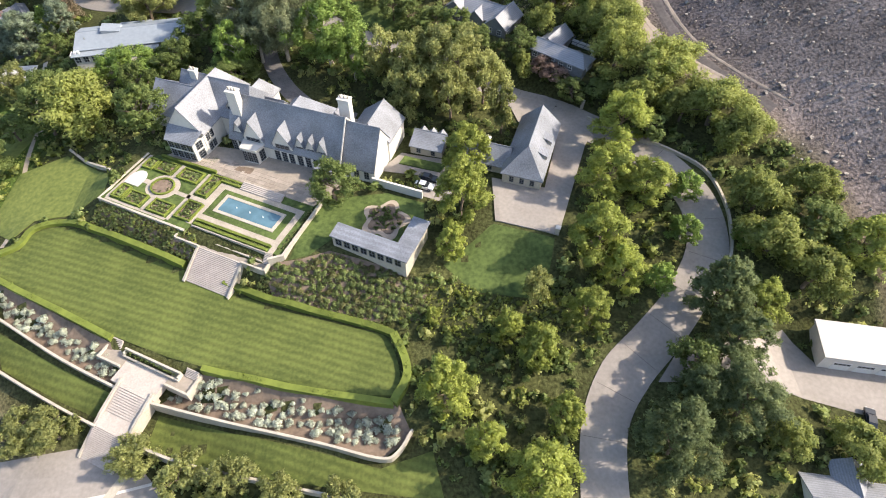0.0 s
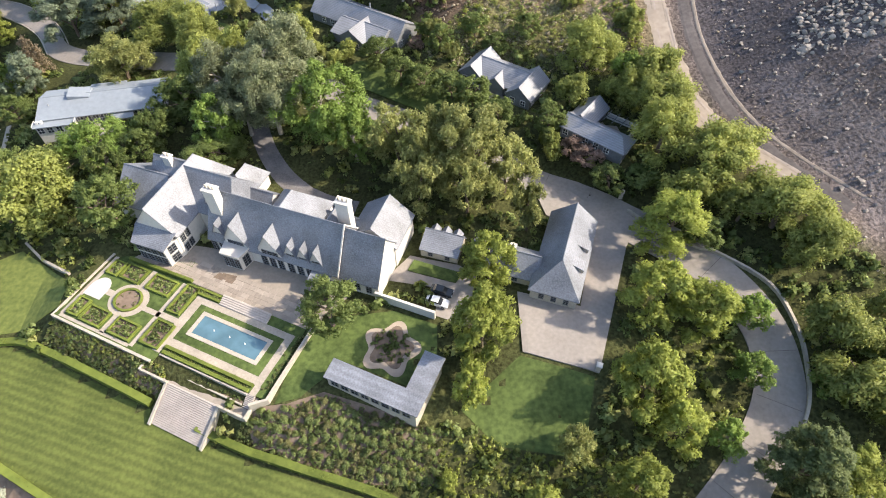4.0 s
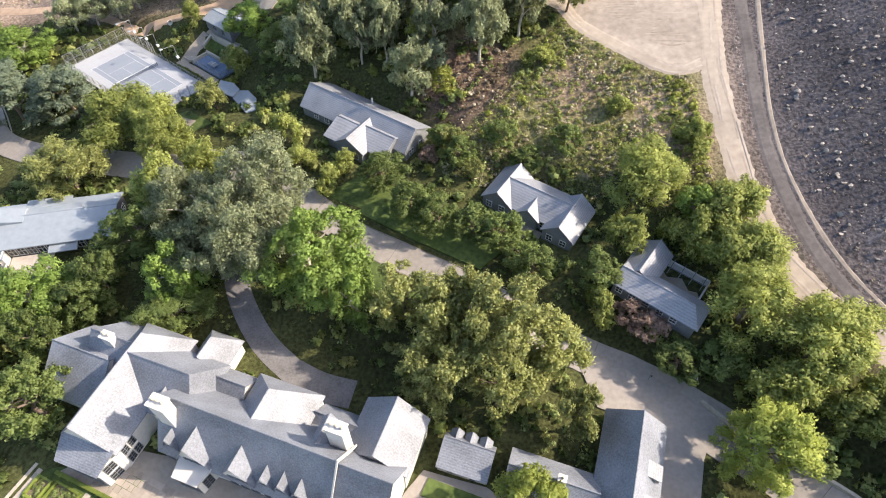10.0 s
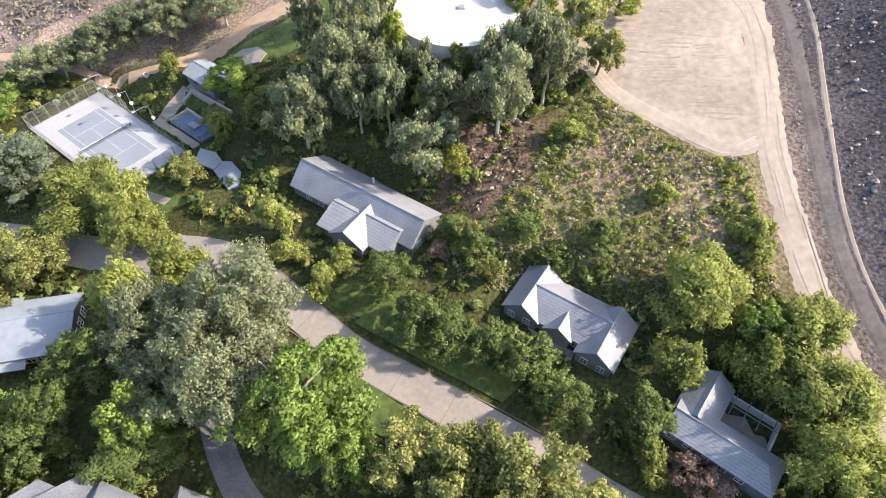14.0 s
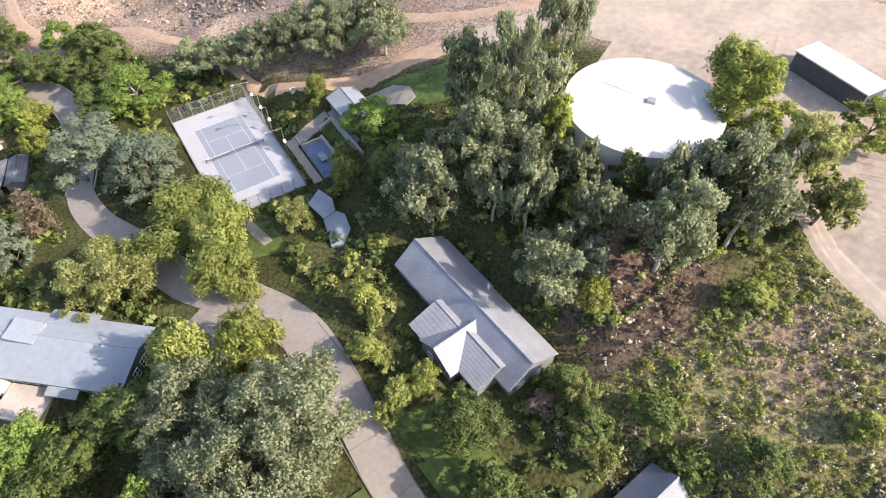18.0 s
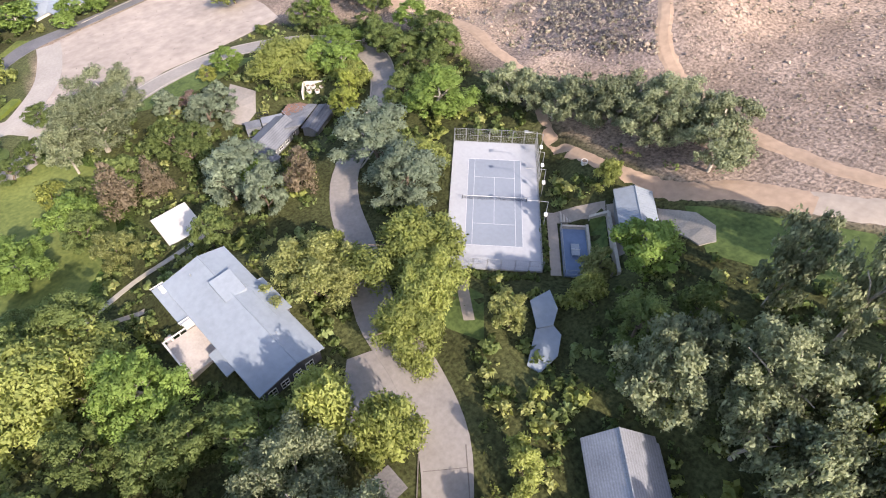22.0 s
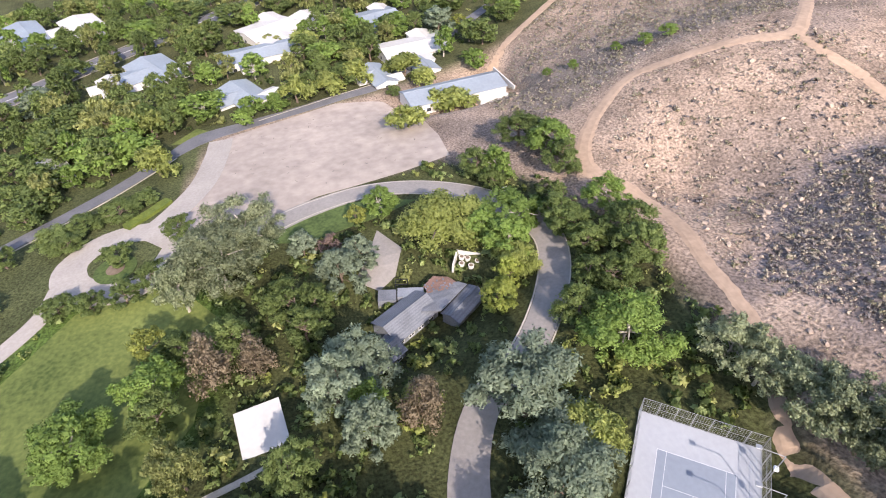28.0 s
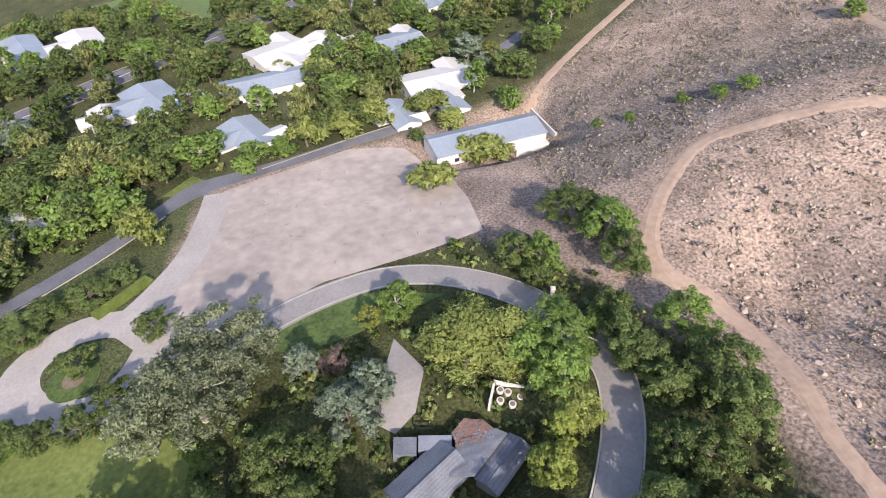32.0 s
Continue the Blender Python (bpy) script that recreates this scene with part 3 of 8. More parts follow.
# ---- foliage ----
def leafage(rng, centres, radii, count, size, up=0.25, shell=0.55, squash=1.0, hang=0.0, long=1.5, rel=False, lumps=0, soft=0.28):
    """Leaf sprays on the skins of clumps: each a folded blade turned its own way. lumps: smaller clumps round each clump.
    Gives corners, faces and, for lumps, the way each blade's light falls."""
    c, r = np.array(centres, float), np.array(radii, float)
    hub = c
    if lumps:
        d = rng.normal(size=(len(c) * lumps, 3))
        d[:, 2] = np.abs(d[:, 2]) * 0.9 - 0.25
        d /= np.linalg.norm(d, axis=1)[:, None]
        hub = np.repeat(c, lumps, 0)
        big = np.repeat(r, lumps)
        c = hub + d * (big * rng.uniform(0.35, 0.85, len(big)))[:, None] * np.array([1, 1, squash])
        r = big * rng.uniform(0.36, 0.62, len(big))
    w = r ** 2 / (r ** 2).sum()
    k = rng.choice(len(c), count, p=w)
    d = rng.normal(size=(count, 3))
    d[:, 2] += up
    d /= np.linalg.norm(d, axis=1)[:, None]
    rad = r[k] * (shell + (1 - shell) * rng.random(count) ** 0.6) * (1 + 0.18 * rng.normal(size=count))
    p = c[k] + d * rad[:, None] * np.array([1, 1, squash])
    if hang:
        p[:, 2] -= hang * rng.random(count) ** 2
    n = d + 0.6 * rng.normal(size=(count, 3))
    n /= np.linalg.norm(n, axis=1)[:, None]
    a = np.cross(n, rng.normal(size=(count, 3)) + (np.array([0, 0, 2.5]) if hang else 0))
    a = np.cross(a, n) if hang else a
    a /= np.linalg.norm(a, axis=1)[:, None] + 1e-9
    b = np.cross(n, a)
    s = (size * (0.6 + 0.8 * rng.random(count)) * (r[k] if rel else 1))[:, None]
    fold = n * s * 0.25
    v = np.stack([p - a * s * long / 2, p + b * s / 2 - fold, p + a * s * long / 2, p - b * s / 2 - fold], 1).reshape(-1, 3)
    f = np.arange(count * 4).reshape(-1, 4)
    if lumps:
        o = p - hub[k]
        o /= np.linalg.norm(o, axis=1)[:, None] + 1e-6
        o = 0.55 * d + 0.45 * o + np.array([0, 0, 0.25]) + soft * rng.normal(size=(count, 3))
        q = v.reshape(-1, 4, 3)
        away = (np.cross(q[:, 2] - q[:, 0], q[:, 3] - q[:, 1]) * o).sum(1) < 0
        f[away] = f[away][:, ::-1]
        return v, f, np.repeat(o / (np.linalg.norm(o, axis=1)[:, None] + 1e-6), 4, 0)
    return v, f


def quads(name, v, f, mat, parent=None, nor=None):
    me = bpy.data.meshes.new(name)
    me.vertices.add(len(v))
    me.vertices.foreach_set("co", np.asarray(v, np.float32).ravel())
    me.loops.add(f.size)
    me.loops.foreach_set("vertex_index", f.ravel().astype(np.int32))
    me.polygons.add(len(f))
    me.polygons.foreach_set("loop_start", np.arange(0, f.size, 4, dtype=np.int32))
    me.update(calc_edges=True)
    if nor is not None:
        me.normals_split_custom_set_from_vertices(nor.astype(np.float32))
    me.materials.append(mat)
    ob = new(name, me)
    ob.parent = parent
    return ob


def limbs(rng, height, spread, r0, mat, parent, n=6, lean=0.0, fork=0.35):
    """A tapered trunk that bends a little, and the limbs that carry the crown."""
    bm = bmesh.new()
    pts = [Vector((0, 0, -0.5))]
    for i in range(1, 6):
        pts.append(Vector((rng.normal() * 0.12 * i * r0 / 0.3 + lean * i, rng.normal() * 0.12 * i * r0 / 0.3, height * 0.75 * i / 5)))
    for i in range(5):
        tube(bm, pts[i], pts[i + 1], r0 * (1 - i * 0.16), r0 * (1 - (i + 1) * 0.16), 7)
    trunk = part("trunk", bm, mat, parent)
    for k in range(min(n, 6)):
        bm = bmesh.new()
        h = fork + (0.7 - fork) * k / n
        i = min(int(h / 0.75 * 5), 4)
        s = pts[i].lerp(pts[i + 1], h / 0.75 * 5 - i)
        a = k * 2.4 + rng.random()
        reach = spread * (0.55 + 0.35 * rng.random())
        mid = s + Vector((math.cos(a) * reach * 0.5, math.sin(a) * reach * 0.5, height * 0.13))
        end = s + Vector((math.cos(a) * reach, math.sin(a) * reach, height * 0.2))
        tube(bm, s, mid, r0 * 0.42, r0 * 0.28, 5)
        tube(bm, mid, end, r0 * 0.28, r0 * 0.1, 5)
        part("limb", bm, mat, parent)
    return trunk


def make_tree(kind, seed, fine=1.0):
    """A tree 10 m high with a crown about 4 m in radius, by kind."""
    rng = np.random.default_rng(seed)
    name, mat, bark, label, count, size, form = TREES[kind]
    count, size = int(count * 2.2 * fine), size * 0.66 / math.sqrt(fine)
    ob = thing(name, Matrix.Identity(4), label, "tree")
    if form == "cone":
        limbs(rng, 11, 1.2, 0.22, bark, ob, 5)
        cs, rs = [], []
        for i in range(26):
            z = 1.2 + 8.6 * (i / 25)
            r = 3.9 * (1 - i / 27) ** 0.8 + 0.3
            a = i * 2.4 + rng.random()
            cs.append((math.cos(a) * r * 0.6, math.sin(a) * r * 0.6, z))
            rs.append(0.42 * r + 0.4)
        v, f, o = leafage(rng, cs, rs, count, size, up=0.2, squash=0.7, lumps=7)
    elif form == "pine":
        limbs(rng, 11.5, 3.0, 0.2, bark, ob, 9, fork=0.15)
        cs, rs = [], []
        for i in range(34):
            z = 1.3 + 8.0 * (i / 33) ** 0.9
            r = 3.9 * math.sin(min(1, (0.18 + 0.95 * (1 - i / 34)) * 1.05) * 1.57) * (0.65 + 0.5 * rng.random())
            a = i * 2.4 + rng.random()
            cs.append((math.cos(a) * r * 0.75, math.sin(a) * r * 0.75, z + rng.normal() * 0.3))
            rs.append(0.75 + 0.65 * rng.random())
        v, f, o = leafage(rng, cs, rs, count, size, up=0.5, shell=0.35, long=2.2, lumps=7)
    elif form == "open":
        limbs(rng, 11.0, 3.2, 0.26, bark, ob, 10, fork=0.25)
        cs, rs = [], []
        n = 34 if fine < 2 else 60
        for i in range(n):
            z = 3.0 + 6.6 * rng.random()
            r = 3.8 * math.sqrt(rng.random()) * (1 - 0.45 * abs(z - 6.0) / 4)
            a = rng.random() * 6.28
            cs.append((math.cos(a) * r, math.sin(a) * r, z))
            rs.append((0.5 + 0.85 * rng.random()) * math.sqrt(40 / n))
        v, f, o = leafage(rng, cs, rs, count, size, up=0.2, shell=0.35, hang=0.8, long=2.0, lumps=8, soft=0.6)
    elif form == "weep":
        limbs(rng, 9.5, 3.0, 0.28, bark, ob, 7)
        cs, rs = [], []
        for i in range(38):
            a = rng.random() * 6.28
            r = 3.5 * math.sqrt(rng.random()) * (0.8 + 0.3 * math.sin(2 * a + seed))
            cs.append((math.cos(a) * r, math.sin(a) * r, 7.9 - 0.3 * r * r + rng.normal() * 0.8))
            rs.append(0.65 + 0.95 * rng.random())
        v, f, o = leafage(rng, cs, rs, count, size, up=0.3, shell=0.5, hang=2.0, long=2.4, lumps=8)
    else:
        limbs(rng, 9.5, 3.0, 0.3, bark, ob, 7)
        cs, rs = [], []
        lean = rng.normal(size=2) * 0.5
        for i in range(40):
            a = i * 2.4 + rng.random() * 1.2
            u = (i + 0.5) / 40
            bulge = 0.75 + 0.35 * math.sin(3 * a + seed) * rng.random() + 0.3 * rng.random()
            r = 3.1 * (1 - abs(2 * u - 0.8) ** 2.2 / 1.8) * bulge
            cs.append((math.cos(a) * r + lean[0] * u, math.sin(a) * r + lean[1] * u, 2.6 + 6.4 * u + rng.normal() * 0.4))
            rs.append(0.55 + 0.95 * rng.random() ** 1.5)
        v, f, o = leafage(rng, cs, rs, count, size, up=0.35, shell=0.45, lumps=9)
    quads("crown", v, f, mat, ob, o)
    return ob


TREES = {
    "pine": ("pine_tree", L_PINE, BARK, "young pine with soft bright green needles", 4300, 0.28, "pine"),
    "fir": ("she_oak_tree", L_FIR, BARK, "large dark conifer with drooping blue-green needles", 4600, 0.27, "pine"),
    "pepper": ("pepper_tree", L_PEPPER, BARK, "pepper tree with weeping yellow-green foliage", 4300, 0.30, "weep"),
    "euc": ("eucalyptus_tree", L_EUC, PALE_BARK, "tall eucalyptus with grey-green leaves and pale limbs", 4000, 0.29, "open"),
    "olive": ("ironbark_tree", L_OLIVE, BARK, "large tree with olive-brown open foliage", 4600, 0.28, "open"),
    "oak": ("oak_tree", L_OAK, BARK, "oak with dense dark green foliage", 4500, 0.30, "round"),
    "bright": ("sycamore_tree", L_BRIGHT, PALE_BARK, "broad-leaved tree with fresh green foliage", 4200, 0.34, "round"),
    "blue": ("blue_cedar_tree", L_BLUE, BARK, "cedar with blue-grey needles", 4000, 0.30, "pine"),
    "red": ("redwood_tree", L_RED, BARK, "narrow conifer with rusty brown needles", 3000, 0.30, "cone"),
    "plum": ("plum_tree", L_PLUM, BARK, "small tree with dull purple leaves", 2600, 0.32, "round"),
    "yellow": ("acacia_tree", L_YELLOW, BARK, "small tree with yellow-green leaves", 2600, 0.34, "round"),
}
made_trees = {}
tree_rng = random.Random(5)


def plant(kind, *spots, group=""):
    """Trees of one kind: x, y, height, crown radius."""
    for x, y, h, r in spots:
        fine = 0.27 if x < -215 else 4.0 if r > 9.5 and kind == "euc" else 2.2 if r > 7.5 else 1.1 if r > 5 else 0.6
        pool = made_trees.setdefault((kind, fine), [])
        turn = tree_rng.random() * 6.28
        m = Matrix.LocRotScale((x, y, ground(x, y) - 0.1), Euler((tree_rng.uniform(-0.06, 0.06), tree_rng.uniform(-0.06, 0.06), turn)), (r / 4.3 * tree_rng.uniform(0.88, 1.14), r / 4.3 * tree_rng.uniform(0.88, 1.14), h / 10 * tree_rng.uniform(0.94, 1.08)))
        if len(pool) < (4 if fine > 0.3 else 3):
            ob = make_tree(kind, 11 * len(pool) + len(kind) * 7 + len(made_trees), fine)
            ob.matrix_basis = m
            pool.append(ob)
            base = ob
        else:
            base = tree_rng.choice(pool)
            s = base.scale.copy()
            base.scale = (1, 1, 1)
            copy_thing(base, m)
            base.scale = s
        if group:
            tagged(base, group=group)


# ---- the lie of the land: a coarse table of heights, smoothed, with level pads ----
COLS = (-520, -380, -270, -200, -140, -90, -30, 40, 110)
LINES = (-80, 20, 65, 105, 150, 190, 225, 270, 400)
HEIGHTS = [
    (-79, -58, -48, -39, -32, -27, -20, -16, -13),
    (-65, -44, -35, -26, -17, -12, -7, -4, -2),
    (-60, -42, -32, -21, -12, -3, 2, 2, 5),
    (-55, -39, -30, -17, -9, 2, 6, 7, 18),
    (-51, -36, -27, -15, -8, 3, 9, 15, 31),
    (-47, -34, -26, -14, -4, 4, 16, 27, 38),
    (-43, -31, -25, -9, 2, 8, 23, 33, 42),
    (-37, -23, -13, 7, 7, 16, 29, 38, 46),
    (-12, 8, 21, 27, 34, 39, 46, 54, 62),
]

STEP, X0, Y0, NX, NY = 3.0, -540.0, -120.0, 240, 190
gx, gy = X0 + STEP * np.arange(NX), Y0 + STEP * np.arange(NY)
along = np.array([np.interp(gx, COLS, row) for row in HEIGHTS])
LAND = np.array([np.interp(gy, LINES, along[:, i]) for i in range(NX)]).T


def softened(a, r, n):
    for _ in range(n):
        for axis in (0, 1):
            pad = [(r, r) if k == axis else (0, 0) for k in (0, 1)]
            c = np.cumsum(np.pad(a, pad, mode="edge"), axis=axis)
            c = np.concatenate([np.zeros_like(c.take([0], axis)), c], axis)
            n_ = a.shape[axis]
            a = (c.take(np.arange(2 * r + 1, 2 * r + 1 + n_), axis) - c.take(np.arange(n_), axis)) / (2 * r + 1)
    return a


LAND = softened(LAND, 4, 3)
# knolls and gullies of the dry western hill: x, y, radius, rise
for hx, hy, hr, hz in ((-203, 300, 45, 7.5), (-160, 257, 17, -8), (-104, 272, 18, 8), (-135, 288, 14, 3), (-130, 248, 7, -2), (-142, 266, 8, -2.5), (-152, 286, 9, -3)):
    LAND = LAND + hz * np.exp(-((gx[None, :] - hx) ** 2 + (gy[:, None] - hy) ** 2) / hr ** 2)


def inside(px, py, poly):
    hit = np.zeros(np.shape(px), bool)
    for (ax, ay), (bx, by) in zip(poly, poly[1:] + poly[:1]):
        if ay != by:
            hit ^= ((ay > py) != (by > py)) & (px < (bx - ax) * (py - ay) / (by - ay) + ax)
    return hit


def edge_distance(px, py, poly):
    best = np.full(np.shape(px), 1e9)
    for (ax, ay), (bx, by) in zip(poly, poly[1:] + poly[:1]):
        dx, dy = bx - ax, by - ay
        k = np.clip(((px - ax) * dx + (py - ay) * dy) / max(dx * dx + dy * dy, 1e-9), 0, 1)
        best = np.minimum(best, np.hypot(px - ax - k * dx, py - ay - k * dy))
    return best


def level(poly, z, soft=6.0):
    """Flattens the land inside a polygon to z (or a slope z0 + ax + by) and runs out over soft metres round it."""
    global LAND
    mx, my = np.meshgrid(gx, gy)
    d = np.where(inside(mx, my, poly), 0, edge_distance(mx, my, poly))
    k = np.clip(1 - d / soft, 0, 1)
    k = k * k * (3 - 2 * k)
    LAND = LAND * (1 - k) + z * k


def ground(x, y):
    fx, fy = min(max((x - X0) / STEP, 0), NX - 1.001), min(max((y - Y0) / STEP, 0), NY - 1.001)
    i, j = int(fx), int(fy)
    u, v = fx - i, fy - j
    return float((LAND[j, i] * (1 - u) + LAND[j, i + 1] * u) * (1 - v) + (LAND[j + 1, i] * (1 - u) + LAND[j + 1, i + 1] * u) * v)

TERRACE, LAWN_Z, COURT_Z, YARD_Z = 5.4, 0.0, 5.8, 6.0
level([(-96, 78), (-90, 87), (-80, 86), (-50, 74), (-10, 58), (-6, 47), (-12, 44), (-50, 52), (-80, 66)], LAWN_Z, 8)
level([(-60, 50), (-50, 52), (-20, 45), (-8, 43), (-8, 36), (-30, 36), (-60, 44), (-90, 62), (-92, 68)], -3.0, 5)
level([(-76, 28), (-52, 42), (-40, 36), (-50, 10), (-80, 10)], -6.5, 6)
level([(-76, 90), (-70, 122), (-8, 120), (-2, 92), (-8, 74), (-30, 71), (-54, 79)], TERRACE, 7)
level([(-107, 206), (-94, 220), (-60, 201), (-74, 187)], COURT_Z, 6)
level([(10, 124), (20, 127), (40, 112), (24, 76), (10, 80)], YARD_Z, 8)
level([(-104, 143), (-101, 156), (-72, 157), (-69, 144)], 5.5, 6)
level([(-42, 184), (-30, 188), (-8, 174), (-14, 162), (-34, 166)], 11.5, 6)
level([(0, 154), (8, 162), (24, 150), (16, 138)], 11.0, 6)
level([(22, 131), (33, 142), (42, 133), (36, 122)], 11.5, 5)
level([(64, 60), (90, 56), (86, 38), (64, 40)], -3.5, 8)
level([(-22, 211), (-7, 226), (9, 211), (-7, 196)], 27.0, 8)
level([(-270, 202), (-276, 244), (-243, 242), (-250, 200)], -26.0, 8)
level([(-155, 165), (-156, 186), (-145, 196), (-136, 180), (-132, 160)], -9.5, 8)
level([(-76.6, 206.4), (-63.9, 196.7), (-56.8, 206), (-69.4, 215.8)], 5.9, 2.5)
level([(-71.2, 218.4), (-62.5, 211.7), (-58.2, 217.3), (-67, 224)], 10.2, 3)
# bench for the low store
level([(-62.5, 193.2), (-59.5, 197.5), (-48.5, 189), (-51.5, 184.4)], 8.2, 4)
# the stony eastern hill rises steeply from its ditch
_mx, _my = np.meshgrid(gx, gy)
_foot = np.interp(_my, (40, 60, 108, 119, 128, 139, 155, 169, 192, 240, 300), (120, 100, 77, 69, 64, 60, 58, 58, 61, 62, 66))
_rise = np.clip(_mx - _foot - 1, 0, 70)
_base = np.array([np.interp(_foot[j], gx, LAND[j])[0] for j in range(NY)])[:, None]
LAND = np.where(_mx > _foot, np.maximum(LAND, _base + 0.52 * _rise), LAND)
LAND = softened(LAND, 1, 1)
level([(-108.5, 206.3), (-94.3, 224.8), (-63.9, 201.2), (-78.1, 182.7)], COURT_Z - 0.3, 2)
# the great lawn lies flat to its hedges
level([(-91, 79.6), (-89.8, 84.7), (-84.4, 86.4), (-76.3, 83.8), (-53.2, 73.7), (-34.7, 65.1), (-15.9, 59.6), (-9.5, 57.3), (-6.9, 48.2), (-9, 43.7), (-22.8, 45.3), (-45.7, 50.2), (-62.5, 56.2), (-76, 62.6), (-92, 70.4), (-99, 76)], LAWN_Z, 2.5)
# the play court lies level beside the tennis court
level([(-74.5, 206.4), (-69, 213.6), (-58.6, 205.6), (-64.2, 198.4)], 5.85, 1.6)

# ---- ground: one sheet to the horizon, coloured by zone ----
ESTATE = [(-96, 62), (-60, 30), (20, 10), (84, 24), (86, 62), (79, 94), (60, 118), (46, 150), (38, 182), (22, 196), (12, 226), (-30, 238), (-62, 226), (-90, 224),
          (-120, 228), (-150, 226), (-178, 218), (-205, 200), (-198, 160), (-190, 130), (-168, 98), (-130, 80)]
LAWNS_WEST = [(-100, 120), (-130, 138), (-160, 140), (-178, 128), (-172, 104), (-140, 88), (-104, 92)]
SCRUB_FLAT = [(-6, 166), (24, 198), (44, 180), (46, 150), (24, 160)]
VALLEY = [(-205, 60), (-230, 96), (-262, 132), (-276, 196), (-290, 250), (-330, 320), (-540, 300), (-540, -120), (-205, -120)]
mx, my = np.meshgrid(gx, gy)
zone = np.zeros((NY, NX, 3))
zone[:] = (0.315, 0.238, 0.18)
# eastern slope: dim grazing light put into its grey-brown, darker still northward
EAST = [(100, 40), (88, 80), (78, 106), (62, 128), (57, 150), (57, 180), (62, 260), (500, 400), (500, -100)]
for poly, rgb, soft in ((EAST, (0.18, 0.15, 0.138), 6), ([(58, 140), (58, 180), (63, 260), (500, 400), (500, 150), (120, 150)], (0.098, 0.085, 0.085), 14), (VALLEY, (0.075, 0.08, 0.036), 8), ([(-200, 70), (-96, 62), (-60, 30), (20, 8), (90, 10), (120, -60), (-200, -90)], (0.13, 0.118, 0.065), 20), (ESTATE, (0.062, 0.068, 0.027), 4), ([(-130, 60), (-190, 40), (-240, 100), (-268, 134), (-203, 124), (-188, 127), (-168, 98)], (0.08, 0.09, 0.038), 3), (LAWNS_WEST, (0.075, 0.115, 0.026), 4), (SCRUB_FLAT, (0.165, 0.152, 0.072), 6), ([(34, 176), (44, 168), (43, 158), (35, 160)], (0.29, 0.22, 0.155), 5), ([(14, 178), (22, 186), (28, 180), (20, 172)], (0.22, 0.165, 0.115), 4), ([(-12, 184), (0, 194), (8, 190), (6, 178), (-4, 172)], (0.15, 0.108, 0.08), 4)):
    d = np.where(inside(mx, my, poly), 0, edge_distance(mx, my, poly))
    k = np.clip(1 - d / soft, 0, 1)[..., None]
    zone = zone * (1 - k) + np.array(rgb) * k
# burnt-looking grey scrub in patches over the dry western hill
hill = (mx < 40) & ~inside(mx, my, ESTATE) & ~inside(mx, my, VALLEY) & (my > 190)
for j, i in zip(*np.nonzero(hill)):
    q = noise.noise(Vector((gx[i] * 0.022, gy[j] * 0.022, 3.0))) + 0.5 * noise.noise(Vector((gx[i] * 0.07, gy[j] * 0.07, 9.0)))
    k = min(max((q + 0.02) * 2.6, 0), 1) * 0.45
    zone[j, i] = zone[j, i] * (1 - k) + np.array((0.17, 0.142, 0.128)) * k
# gully flank's shade put into the colour, a darker far-slope band, a bare scar
for poly, rgb, soft in (([(-122.4, 237.8), (-137.8, 258.9), (-148.3, 276.4), (-148.5, 287.4), (-137, 292), (-107.4, 264), (-95, 255), (-107.4, 245.8), (-121, 247.9)], (0.235, 0.19, 0.17), 6), ([(-231, 237), (-235, 264), (-234, 289), (-226, 328), (-212, 304), (-216, 268), (-208, 244.4), (-215, 230)], (0.19, 0.16, 0.135), 6), ([(-119.9, 239.6), (-112.4, 245.6), (-108.6, 243), (-109, 236), (-113, 234)], (0.38, 0.29, 0.22), 2)):
    d = np.where(inside(mx, my, poly), 0, edge_distance(mx, my, poly))
    k = np.clip(1 - d / soft, 0, 1)[..., None] * 0.85
    zone = zone * (1 - k) + np.array(rgb) * k
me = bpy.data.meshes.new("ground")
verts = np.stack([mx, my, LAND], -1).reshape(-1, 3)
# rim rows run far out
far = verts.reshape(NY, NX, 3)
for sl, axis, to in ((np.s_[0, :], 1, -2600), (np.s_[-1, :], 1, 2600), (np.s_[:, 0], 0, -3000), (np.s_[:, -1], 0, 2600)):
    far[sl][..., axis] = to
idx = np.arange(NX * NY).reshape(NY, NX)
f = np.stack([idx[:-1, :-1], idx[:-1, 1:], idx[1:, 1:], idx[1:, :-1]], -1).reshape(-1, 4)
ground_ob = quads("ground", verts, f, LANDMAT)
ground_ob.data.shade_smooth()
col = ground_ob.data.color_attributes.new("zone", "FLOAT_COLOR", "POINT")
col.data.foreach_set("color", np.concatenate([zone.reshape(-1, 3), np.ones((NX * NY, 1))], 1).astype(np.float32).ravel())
tagged(ground_ob, "dry brown hillside, scrub and planted estate soil", "ground", kind="structure")


def laid(ob, label, category="pavement"):
    return tagged(ob, label, category, kind="structure")


